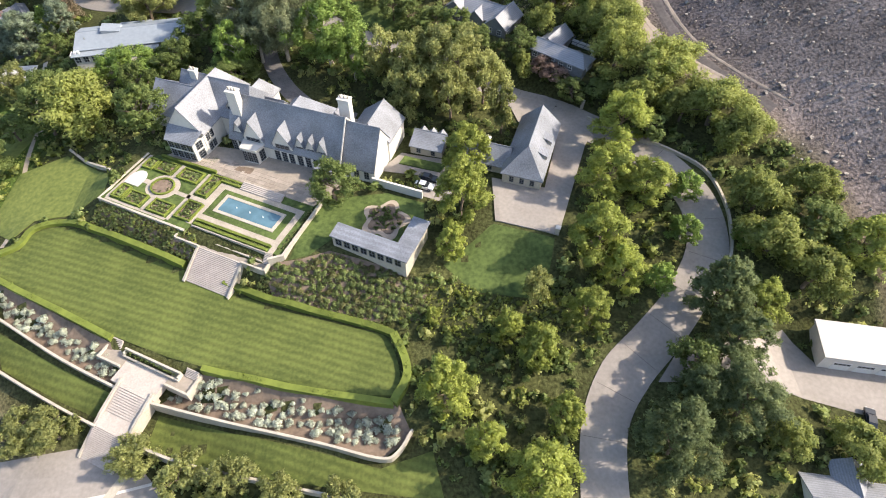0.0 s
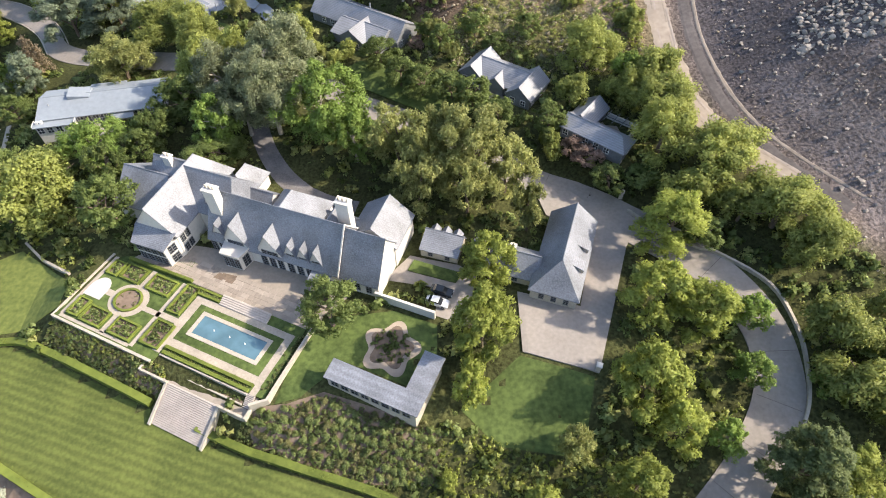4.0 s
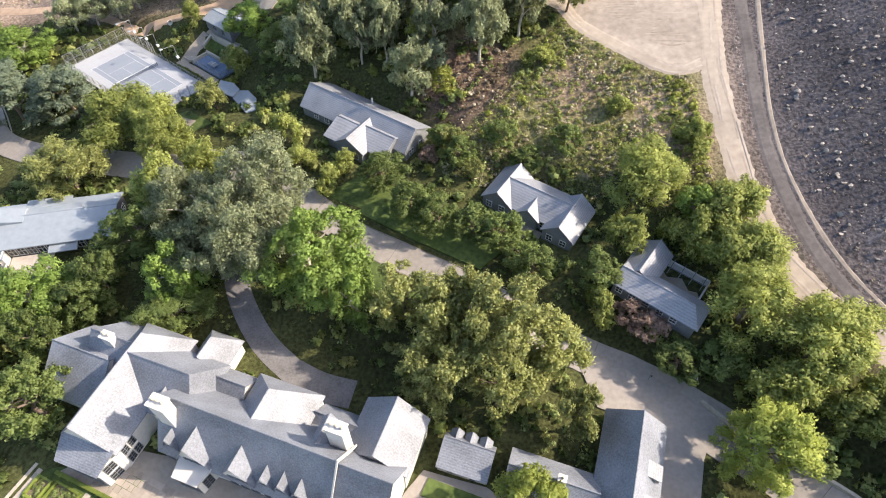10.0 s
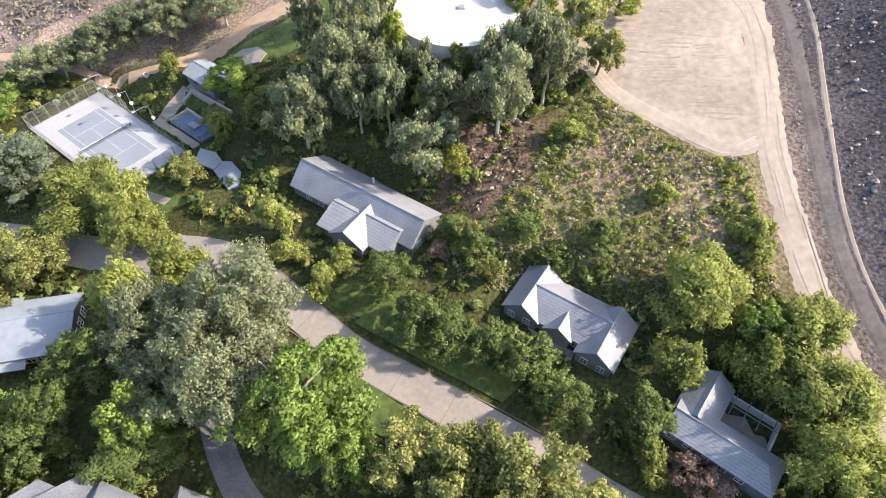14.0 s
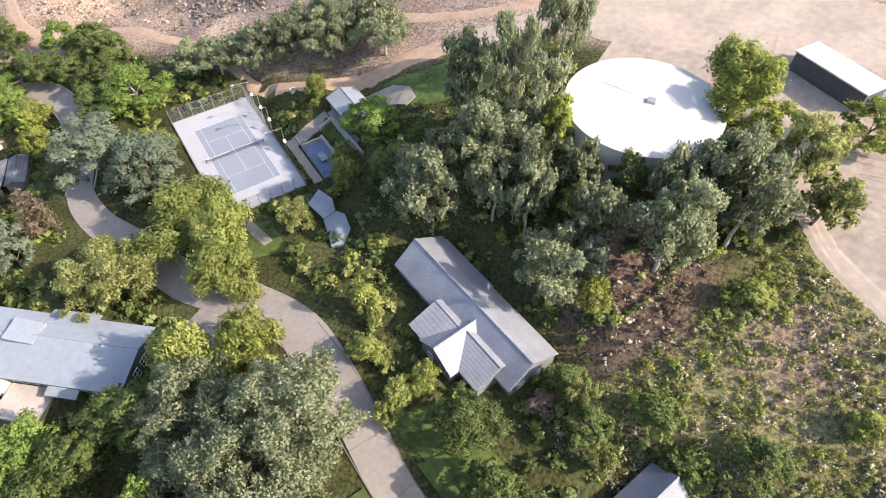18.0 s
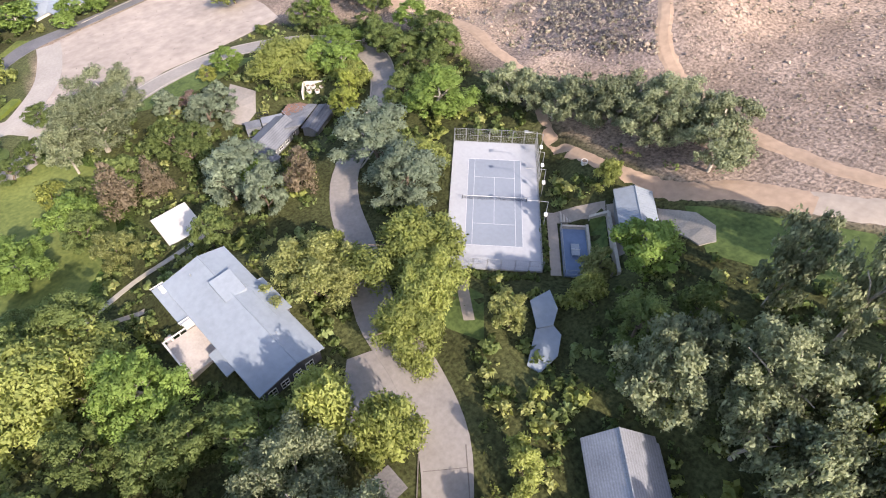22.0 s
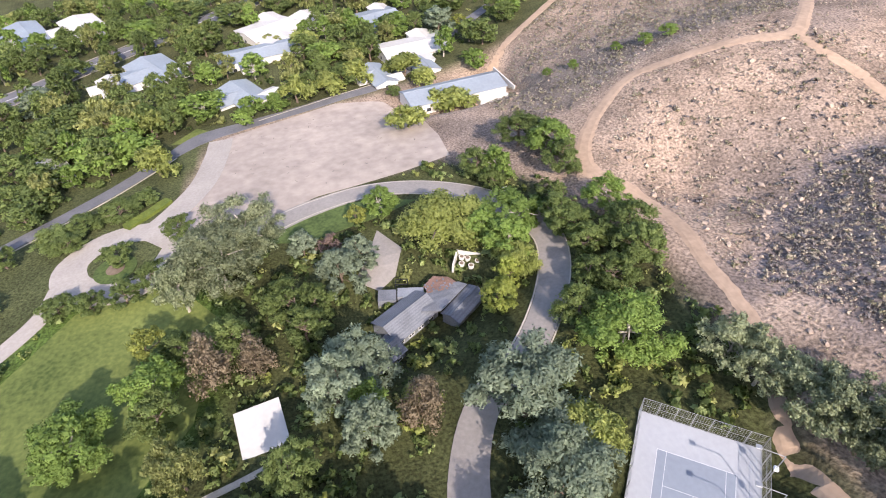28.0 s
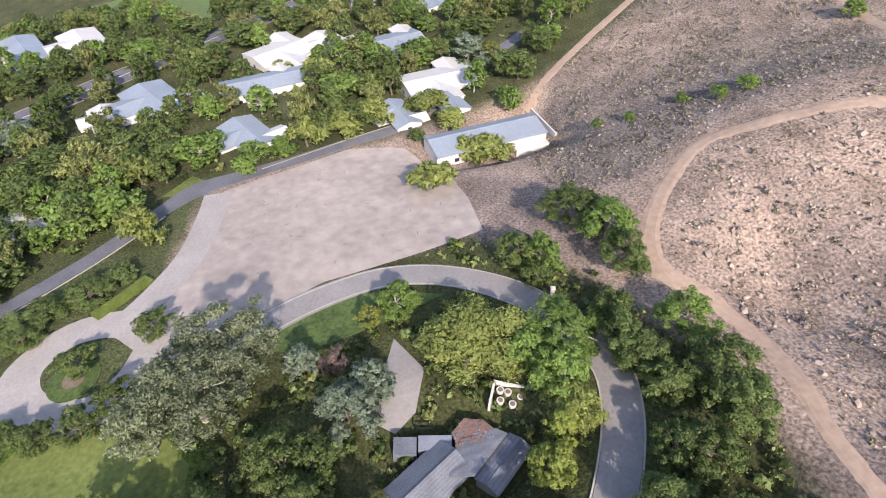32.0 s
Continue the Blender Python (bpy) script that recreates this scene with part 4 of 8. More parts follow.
# ---- roads and drives ----
laid(ribbon("road", [(26, 8), (26.5, 28), (28.3, 40), (33, 48.5), (40, 55.5), (46.5, 62.5), (53, 71.5), (55, 79.5), (54, 87.5), (49.5, 96), (42, 104), (36, 110), (26, 118), (17.5, 122.5), (1, 131.8), (-13, 140), (-25, 147), (-39, 158.5), (-50, 165.6), (-62, 168.5), (-76, 169.5), (-92, 174.5), (-106, 178.5), (-117, 185), (-125, 196), (-136, 205), (-147, 211), (-157, 213), (-169, 210), (-181.5, 203.5), (-192, 192), (-196.5, 178), (-193.5, 162), (-188, 150)],
                [8, 8, 8, 9, 8.5, 8, 8.5, 8.2, 8, 7.6, 8, 9, 6.5, 6.5, 6, 6, 5.8, 6.5, 7.5, 7.5, 7.5, 6.6, 6.2, 6, 6, 6, 6.5, 6.5, 6.5, 7, 7, 7.5, 8, 8], CONCRETE, 0.16), "pale concrete private drive winding between trees", "road")
laid(draped("road", [(39, 47.3), (49, 47.2), (64, 46), (79, 41), (96, 39), (96, 50), (84, 52), (71, 52.5), (67, 59.4), (56.4, 55), (44, 53.5)], CONCRETE, 0.09), "pale concrete yard before a garage", "road")
laid(draped("pavement", [(11, 81.2), (23.8, 77.2), (33.5, 104.5), (37.6, 111.5), (28, 117.5), (20.5, 122.5), (15.6, 124.5), (18.5, 113), (24.5, 110.5), (27.8, 109), (22.4, 90.5), (11, 93.8)], CONCRETE, 0.27, 0.9), "pale concrete parking court beside the garages")
laid(draped("road", [(-62.9, 155.5), (-56.5, 158.5), (-58, 166), (-69.8, 165.8), (-71, 161)], CONCRETE, 0.09), "concrete parking bay off the drive", "road")
laid(ribbon("path", [(-26.7, 115.1), (-32.2, 119.3), (-38, 124.5), (-42.8, 131.5), (-46.3, 139.4), (-48.5, 148), (-50, 158)], 4.4, COBBLE, 0.09), "cobbled lane behind the house", "path")
laid(ribbon("path", [(-104, 119), (-109.4, 129), (-113, 136.5), (-115.4, 145), (-118, 153)], 1.3, LIMESTONE, 0.12), "narrow pale walk west of the bungalow", "path")
laid(ribbon("path", [(-33, 119.5), (-28.5, 117.2), (-25, 116), (-21.5, 115.2)], 5, COBBLE, 0.13), "cobbled forecourt", "path")
laid(draped("dirt_lot", [(-203, 126), (-226, 131), (-254, 139), (-261, 160), (-268, 178), (-263, 196), (-247, 204), (-222, 206), (-206, 205), (-203, 189), (-199.5, 165), (-191, 147), (-188, 131)], BARE, 0.05), "wide bare earth lot, pale and dusty", "ground")
laid(ribbon("road", [(-188, 150), (-187, 140), (-191.5, 129), (-199, 121), (-199, 110), (-191, 103), (-182, 104.5), (-176.5, 111), (-175, 119), (-181, 126), (-190, 129)], 8.5, PALE_DRIVE, 0.10), "pale drive looping round an island", "road")
laid(ribbon("road", [(-182, 102), (-172, 100.5), (-160, 93), (-146, 82), (-130, 68)], 5, PALE_DRIVE, 0.08), "pale drive beside the lawn", "road")
laid(ribbon("road", [(-197, 120), (-208, 127), (-222, 133), (-240, 136), (-253, 137)], 8, PALE_DRIVE, 0.12), "pale drive along the bare lot", "road")
laid(ribbon("road", [(-190, 60), (-214, 90), (-230, 107), (-248, 121), (-258, 131), (-262, 145), (-267, 163), (-273, 180), (-278, 197), (-292, 214), (-310, 232), (-330, 262)], [5.5, 5.5, 5.5, 6, 9, 7, 6, 6, 6, 6, 6, 6], ASPHALT, 0.14), "grey asphalt street with pale kerbs", "road")
laid(ribbon("road", [(-300, 0), (-335, 49), (-360, 77), (-389, 113), (-425, 156), (-470, 210), (-520, 262)], 15, ASPHALT, 0.08), "grey two-lane highway", "road")
laid(ribbon("trail", [(-218, 326.7), (-199.5, 308.5), (-192.5, 299), (-197.8, 287), (-203, 271), (-205.5, 259.5), (-197, 246.5), (-185, 236.5), (-174, 233), (-164, 238), (-152, 240), (-142, 239), (-134, 236.8), (-122, 235), (-110, 232), (-100, 226), (-90, 222.6), (-78, 223), (-71, 224.5), (-62, 227), (-56, 232), (-45.5, 236.5)], [4, 4.5, 5.5, 4.2, 4.2, 4.2, 4.2, 4.2, 5, 4.6, 4.5, 4, 3.6, 3.2, 3, 2.8, 2.8, 3, 4, 5, 6, 6], TRACK, 0.15, 0.8), "bare dirt track worn along the hillside", "path")
laid(ribbon("trail", [(-192, 300), (-182, 300), (-168, 301.5), (-150, 300), (-135.6, 294), (-123, 285), (-112, 273), (-103, 264), (-97, 258), (-88, 253), (-78, 250), (-64, 246), (-48, 246), (-36, 249), (-20, 256)], 3.6, TRACK, 0.13), "narrow dirt track on the slope", "path")
laid(ribbon("trail", [(67.5, 116), (58, 127), (52.5, 137), (50.4, 148), (49.4, 158), (49.1, 168), (49.2, 179), (50.8, 192), (52.4, 206), (51, 218), (43, 233), (28, 242), (14, 243)], [6, 6, 6, 5.8, 5.6, 5.6, 6, 6, 6.5, 10, 18, 26, 30], PALE_TRACK, 0.07), "pale dust road along the boundary", "path")
laid(ribbon("trail", [(-48, 235.4), (-34, 242.5), (-24, 245), (-8, 246), (14, 243)], [6, 7, 13, 22, 30], PALE_TRACK, 0.12), "wide pale dust track behind the tank", "path")
laid(ribbon("trail", [(47, 181), (41, 180.5), (32, 187.5), (24, 195.5), (20, 204)], 4, PALE_TRACK, 0.10), "pale dirt track", "path")
laid(draped("dirt_lot", [(24, 197), (33, 187), (41, 180), (47, 179), (48.5, 186), (50, 210), (44, 232), (22, 244), (-14, 242), (-18, 226), (8, 222), (14, 206)], GRADED, 0.04), "graded bare earth with wheel marks", "ground")
# the ditch is laid flat; the shadow inside it is put into its colour
laid(ribbon("ditch", [(76, 108), (67.5, 119), (62, 128), (58, 139), (55.5, 155), (55.5, 169), (56.6, 181), (57.6, 192), (59.4, 212), (60, 240)], 3.0, material("shaded_ditch_gravel", (0.13, 0.114, 0.108), grain=0.3, scale=1.2, coarse=0.2), 0.06), "stony ditch beside the dirt road, a flat strip darkened with painted shade", "ditch")
laid(ribbon("trail", [(79, 109), (70, 120), (64.2, 129), (60.2, 139.5), (57.6, 154), (57.4, 166), (58.6, 177), (60.4, 190), (63, 206), (64, 225), (64, 240)], [0.6, 0.9, 0.8, 1.2, 0.8, 1.0, 0.9, 1.3, 1.0, 0.8, 0.6], RUT, 0.07), "pale worn edge above the ditch", "path")
for kerb_pts, off in (([(35.5, 114), (45.2, 103.5), (49.5, 101.2), (57.5, 94), (60, 85.3), (59.6, 78), (58, 72), (55, 67)], 0),):
    tagged(wall_along("retaining_wall", kerb_pts, 0.5, 0.7, LIMESTONE, n=5), "low pale stone wall along the drive", "wall", kind="structure")

laid(draped("lawn", [(-104, 88), (-103, 104), (-92, 108), (-84, 103), (-76, 97.5), (-75.4, 91.5), (-84, 88.6), (-92, 87.6), (-95, 82)], MEADOW, 0.12), "rough green lawn west of the garden", "lawn")
laid(ribbon("trail", [(-218, 326.7), (-232, 334), (-251, 341), (-275, 352)], 4, TRACK, 0.14), "dirt track branching off over the hill", "path")
laid(ribbon("trail", [(-252, 226), (-268, 237), (-286, 254), (-304, 276), (-326, 306)], 4, TRACK, 0.14), "dirt track along the foot of the hill", "path")
# both verges take the dark grass, so tree shade is painted in
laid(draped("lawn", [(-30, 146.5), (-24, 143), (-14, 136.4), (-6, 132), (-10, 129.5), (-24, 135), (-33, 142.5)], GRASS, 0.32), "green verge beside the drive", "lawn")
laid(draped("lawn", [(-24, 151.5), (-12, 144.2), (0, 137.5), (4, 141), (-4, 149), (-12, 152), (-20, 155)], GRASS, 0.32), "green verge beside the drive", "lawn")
WEST_DRIVE = [(-117, 185), (-125, 196), (-136, 205), (-147, 211), (-157, 213), (-169, 210), (-181.5, 203.5), (-192, 192), (-196.5, 178), (-193.5, 162), (-188, 150)]
for side, pts in ((3.25, WEST_DRIVE), (-3.25, WEST_DRIVE)):
    tagged(wall_along("kerb", offset(smooth_line(pts, 4), side), 0.3, 0.16, LIMESTONE, sink=0.4), "low pale kerb along the drive", "kerb", kind="structure")
# ---- lawns ----
LAWN_EDGE = [(-91, 78.6), (-89.8, 83.7), (-84.4, 85.4), (-76.3, 82.8), (-53.2, 72.7), (-34.7, 64.1), (-15.9, 58.6), (-10.5, 56.3), (-7.9, 48.2), (-10, 44.7), (-22.8, 46.3), (-45.7, 51.2), (-62.5, 57.2), (-76, 63.6), (-92, 71.4), (-98, 76)]
laid(draped("lawn", smooth_line(LAWN_EDGE + LAWN_EDGE[:1], 3)[:-1], LAWN, 0.05), "wide mown lawn with pale and dark bands", "lawn")
laid(draped("lawn", [(-90, 61), (-74, 52.8), (-60.5, 46.6), (-62, 42.4), (-72, 46.4), (-86, 53.2)], LAWN, 0.05), "strip of mown lawn below the wall", "lawn")
laid(draped("lawn", [(-52.5, 43.6), (-38, 39.8), (-22, 36.0), (-11, 33.2), (-2, 36), (0, 28), (-28, 31.4), (-44, 35), (-53.8, 38.4)], LAWN, 0.05), "strip of mown lawn below the wall", "lawn")
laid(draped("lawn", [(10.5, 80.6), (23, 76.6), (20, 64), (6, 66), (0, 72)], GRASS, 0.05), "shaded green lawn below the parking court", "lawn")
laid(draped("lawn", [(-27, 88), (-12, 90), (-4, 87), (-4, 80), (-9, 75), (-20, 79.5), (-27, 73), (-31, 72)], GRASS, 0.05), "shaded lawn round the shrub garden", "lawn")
laid(draped("lawn", [(-8.7, 101.8), (1.0, 98.3), (-0.6, 96.2), (-9.9, 99.2)], GRASS, 0.3), "small patch of lawn", "lawn")
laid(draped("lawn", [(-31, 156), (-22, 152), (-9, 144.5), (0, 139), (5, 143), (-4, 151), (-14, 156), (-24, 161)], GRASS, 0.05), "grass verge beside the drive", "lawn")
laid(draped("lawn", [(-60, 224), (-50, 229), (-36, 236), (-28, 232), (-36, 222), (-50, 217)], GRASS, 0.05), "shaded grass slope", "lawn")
laid(draped("lawn", [(-86, 181), (-78, 178), (-66, 177), (-60, 180), (-68, 186)], GRASS, 0.05), "grass beside the drive", "lawn")
laid(draped("lawn", [(-104, 120), (-130, 136), (-158, 139), (-176, 127), (-170, 108), (-145, 93), (-112, 96)], MEADOW, 0.05), "open mown lawn among trees", "lawn")
laid(ribbon("path", [(-96, 80), (-96.5, 88), (-99, 96), (-102.6, 106), (-105, 118), (-105, 128), (-103, 136)], 1.2, PALE_TRACK, 0.06), "narrow worn footpath in the grass", "path")
laid(draped("bed_soil", [(-92, 70.4), (-64, 56.4), (-60, 47.8), (-74, 54.4), (-89, 62.5)], MULCH, 0.05), "bare soil of a planted bank", "bed")
laid(draped("bed_soil", [(-44, 50.4), (-22.6, 45.2), (-8, 43.6), (-5.5, 38.5), (-10.5, 34.8), (-22, 37.6), (-38.4, 41.2), (-53, 45.2)], MULCH, 0.05), "bare soil of a planted bank", "bed")
laid(draped("bed_soil", [(-76, 85), (-53, 75), (-52, 78), (-57, 81), (-75, 89.5)], MULCH, 0.05), "soil between rows of roses", "bed")
laid(draped("bed_soil", [(-34.5, 66.2), (-15, 60.4), (-4, 60), (-3, 68), (-9, 70), (-23, 74), (-29, 72), (-36, 71.5)], MULCH, 0.05), "soil between rows of roses", "bed")


def hedge(pts, width, height, label="clipped box hedge", n=1, mat=None, top=None, name="hedge"):
    line = smooth_line(pts, n) if n > 1 else list(pts)
    ob = wall_along(name, line, width, height, mat or HEDGE, top=top)
    rng = np.random.default_rng(len(line) + int(abs(line[0][0]) * 10))
    cs = []
    for (ax, ay), (bx, by) in zip(line, line[1:]):
        k = max(1, int(math.hypot(bx - ax, by - ay) / 0.5))
        for i in range(k):
            u = (i + rng.random()) / k
            x, y = ax + (bx - ax) * u, ay + (by - ay) * u
            z = (ground(x, y) + height if top is None else top)
            cs.append((x + rng.normal() * width * 0.2, y + rng.normal() * width * 0.2, z - 0.15))
    v, f = leafage(rng, cs, [width * 0.42] * len(cs), len(cs) * 22, 0.17, squash=0.55, shell=0.75)
    quads("foliage", v, f, mat or HEDGE, ob)
    return tagged(ob, label, "hedge")


hedge([(-97.5, 76.5), (-91.8, 79.5), (-90.4, 84.5), (-84.4, 86.4), (-76, 83.8), (-53.8, 73.8)], 1.3, 0.9, "yellow-green clipped hedge round the lawn", 4)
hedge([(-44.6, 69.4), (-34.4, 65.2), (-15.6, 59.7), (-9.6, 57.3)], 1.3, 0.9, "yellow-green clipped hedge along the lawn", 4)
hedge([(-9.6, 57.3), (-7.2, 52), (-6.8, 48), (-9, 43.6)], 1.5, 1.2, "brownish clipped hedge at the lawn's end", 3)
hedge([(-9, 43.6), (-22.8, 45.6), (-44.6, 50.4)], 1.2, 0.8, "yellow-green clipped hedge above the bank", 4)
hedge([(-63.6, 57.0), (-76, 63.2), (-92, 71.0), (-98, 75.4)], 1.2, 0.8, "yellow-green clipped hedge above the bank", 4)
hedge([(-214, 124), (-208, 119), (-203, 114)], 2.5, 1.0, "low yellow-green planting beside the drive", 2)

for pts, top_ in (([(-96, 66.5), (-88.2, 62.3), (-73.6, 54.0), (-59.8, 47.4)], -1.6), ([(-53.3, 44.7), (-38.4, 40.9), (-22.0, 37.2), (-11.2, 34.4), (-8.0, 35.4), (-5.6, 39.4)], -1.6),
                  ([(-96, 58), (-85.2, 52.1), (-71.5, 45.1), (-62.5, 41.0)], -2.9), ([(-54.5, 37.6), (-44.6, 34.1), (-30.4, 31.1), (-8, 26.5)], -2.9)):
    tagged(wall_along("retaining_wall", pts, 0.45, 0, LIMESTONE, top=top_, n=4, sink=2.5), "pale stone retaining wall with a flat coping", "wall", kind="structure")

# ---- the terrace on the pool's axes ----
KM = pose(-41.2, 84.35, TERRACE, 0, 0, -24)


def kw(u, v):
    p = KM @ Vector((u, v, 0))
    return (p.x, p.y)


def sheet(name, us, mat, lift, label, category="pavement", depth=0.3, z=TERRACE):
    return laid(draped(name, [kw(u, v) for u, v in us], mat, lift, depth, z=z), label, category)


sheet("pavement", [(-33, -9.3), (-31, 6.4), (-29, 7.6), (11.5, 8.2), (12.4, -7.4), (-9.4, -7.6), (-9.8, -9.3)], GRASS, 0.06, "grass of the formal terrace", "lawn", 3.5)
terrace_floor = sheet("pavement", [(-29, 6.8), (11.5, 7.0), (15, 16), (4, 20), (-24, 13.5)], PAVING, 0.16, "worn stone paving before the house")
for u0, u1, v0, v1 in ((-11.1, 10.6, 3.7, 5.0), (-11.1, 10.6, -5.8, -4.3), (-11.1, -9.3, -4.3, 3.7), (9.2, 10.6, -4.3, 3.7), (-11.1, -9.6, -7.6, -5.8), (9.6, 10.8, -7.6, -5.8), (-14.8, -11.1, -1.7, -0.6), (-19.4, -14.8, -1.9, -0.9), (-27.6, -25.4, -1.9, -0.6), (-22.9, -21.9, 1.0, 6.2), (-22.6, -21.6, -8.6, -3.6), (-15.6, -14.8, -8.6, 6.2), (-32.0, -15.6, -9.0, -8.4), (-32.2, -31.4, -8.4, 6.0)):
    sheet("path", [(u0, v0), (u1, v0), (u1, v1), (u0, v1)], PALE_GRAVEL, 0.10, "pale gravel walk of the formal garden", "path")
ring = [(-22.4 + 3.9 * math.cos(a * math.pi / 16), -1.2 + 3.6 * math.sin(a * math.pi / 16)) for a in range(32)]
sheet("path", ring, PALE_GRAVEL, 0.12, "round gravel walk", "path")
sheet("bed_soil", [(-22.4 + 2.8 * math.cos(a * math.pi / 12), -1.2 + 2.6 * math.sin(a * math.pi / 12)) for a in range(24)], MULCH, 0.16, "round planted bed", "bed")
sheet("path", [(-31.6, -3.4), (-27.6, -3.4)] + [(-29.6 + 2.0 * math.cos(a * math.pi / 12), -1.4 + 2.6 * math.sin(a * math.pi / 12)) for a in range(0, 13)], WHITE_ROOF, 0.14, "pale half-round paved seat platform", "path")
BEDS = [(-27.8, -23.4, 2.4, 5.6), (-21.4, -16.2, 2.4, 5.6), (-27.8, -23.2, -8.0, -4.8), (-21.0, -16.2, -8.0, -4.8), (-14.2, -11.6, 0.0, 6.2), (-11.6, -6.4, 5.4, 6.4), (-14.2, -10.4, -7.2, -2.3), (-31.0, -28.6, 2.2, 5.2), (-31.0, -28.6, -7.8, -4.2)]
for u0, u1, v0, v1 in BEDS:
    sheet("bed_soil", [(u0, v0), (u1, v0), (u1, v1), (u0, v1)], MULCH, 0.11, "brown soil of a rose bed", "bed")
    hedge([kw(u0, v0), kw(u1, v0), kw(u1, v1), kw(u0, v1), kw(u0, v0)], 0.45, 0, "low clipped box edging", top=TERRACE + 0.55)
hedge([kw(-22.4 + 2.6 * math.cos(a * math.pi / 8), -1.2 + 2.4 * math.sin(a * math.pi / 8)) for a in range(17)], 0.4, 0, "low clipped ring of box", top=TERRACE + 0.5)
hedge([kw(-9.2, -6.1), kw(9.4, -6.1)], 0.6, 0, "low clipped box hedge", top=TERRACE + 0.5)
hedge([kw(-9.0, -7.2), kw(9.2, -7.2)], 0.6, 0, "low clipped box hedge", top=TERRACE + 0.5)
hedge([kw(-29, 6.6), kw(-14, 7.1)], 0.6, 0, "clipped box hedge along the paving", top=TERRACE + 0.8)

# pool
pool = thing("pool", KM, "long stone-edged ornamental pool with three small jets", "pool")
part("basin", boxes((-7.1, 6.9, -2.1, 2.0, -0.9, -0.7), (-7.2, -7.0, -2.2, 2.1, -0.7, 0.1), (6.8, 7.0, -2.2, 2.1, -0.7, 0.1), (-7.0, 6.8, -2.2, -2.0, -0.7, 0.1), (-7.0, 6.8, 1.9, 2.1, -0.7, 0.1)), COURT_BLUE, pool)
part("water", boxes((-6.99, 6.79, -1.99, 1.89, -0.6, 0.09)), WATER, pool, "still blue-green water")
bm = bmesh.new()
for ring_ in (((-7.75, -2.7, 7.55, 2.6), (-7.0, -2.0, 6.8, 1.9)),):
    (a0, b0, a1, b1), (c0, d0, c1_, d1) = ring_
    vs = [[bm.verts.new((x, y, z)) for x, y in ((p, q), (r, q), (r, s_), (p, s_))] for (p, q, r, s_) in ring_ for z in (0.0, 0.17)]
    for i in range(4):
        j = (i + 1) % 4
        bm.faces.new((vs[1][i], vs[1][j], vs[3][j], vs[3][i]))
        bm.faces.new((vs[0][i], vs[0][j], vs[1][j], vs[1][i]))
        bm.faces.new((vs[3][i], vs[3][j], vs[2][j], vs[2][i]))
part("coping", bm, LIMESTONE, pool, "pale stone coping")
for u in (-3.4, 0.0, 3.3):
    jet = part("fountain_jet", tube(bmesh.new(), (u, 0, 0.0), (u, 0, 0.5), 0.16, 0.05), LINE, pool)

# stone steps and their walls
def steps(name, u0, u1, v0, v1, z0, z1, count, label, along="v", mat=None):
    """A flight of stone steps on the terrace's axes, from (v0, z0) at the top to (v1, z1)."""
    st = thing(name, KM, label, "stairs")
    for i in range(count):
        a, b = v0 + (v1 - v0) * i / count, v0 + (v1 - v0) * (i + 1) / count
        z = z0 + (z1 - z0) * i / count
        lo, hi = sorted((a, b))
        dz = abs(z1 - z0) / count
        if along == "v":
            bm = boxes((u0, u1, lo - 0.03, hi, z - dz - 0.35, z), bevel=0.02)
        else:
            bm = boxes((lo, hi, u0, u1, z - dz - 0.35, z), bevel=0.02)
        part("step", bm, mat or PALE_STONE, st)
    return st


T = TERRACE
s1 = steps("stairs", -5.3, 5.3, -11.0, -17.4, 4.0 - T, 0.1 - T, 21, "broad flight of pale stone steps down to the lawn")
for u in (-5.75, 5.3):
    part("side_wall", prism_x(bmesh.new(), [(-10.9, 3.2 - T - 3), (-10.9, 4.35 - T), (-17.8, 0.5 - T), (-17.8, -1.0 - T)], u, u + 0.45), LIMESTONE, s1)
land = thing("landing", KM, "stone landing between two flights with low walls", "landing")
part("floor", boxes((-10.9, 10.9, -11.0, -9.3, -2.2, 4.0 - T)), PAVING, land)
for u0, u1, v0, v1, zt in ((-10.9, -5.3, -11.4, -11.0, -0.75), (5.3, 10.9, -11.4, -11.0, -0.75), (-11.3, -10.9, -11.4, -7.4, -0.5), (10.9, 11.3, -11.4, -7.4, -0.5), (-9.3, 9.3, -7.9, -7.6, 0.2), (-9.0, 9.0, -9.5, -9.2, -0.9)):
    part("parapet", boxes((u0, u1, v0, v1, -3.5, zt), bevel=0.03), LIMESTONE, land)
part("planter_soil", boxes((-9.0, 9.0, -9.2, -7.9, -2, -1.0)), MULCH, land)
for sgn in (-1, 1):
    lo = -10.8 if sgn < 0 else 9.2
    steps("stairs", lo, lo + 1.6, -7.5, -9.5, 0.02, 4.0 - T, 8, "short flight of stone steps at the terrace's corner")
steps("stairs", -6.2, 4.4, 6.9, 5.0, 0.9, 0.2, 5, "low broad steps from the house terrace")
tagged(wall_along("retaining_wall", [kw(-33, 6.4), kw(-33.2, -9.4), kw(-9.9, -9.5)], 0.5, 0, LIMESTONE, top=TERRACE + 0.15, sink=3), "pale stone terrace wall", "wall", kind="structure")
tagged(wall_along("retaining_wall", [kw(12.8, 10.4), kw(13.3, -7.4), kw(11, -9.4)], 0.55, 0, LIMESTONE, top=TERRACE + 0.9, sink=3), "pale stone garden wall", "wall", kind="structure")
tagged(wall_along("retaining_wall", [(-15.6, 92.8), (-4.4, 88.4)], 0.5, 0, RENDER, top=TERRACE + 2.1, sink=1), "white garden wall east of the house", "wall", kind="structure")
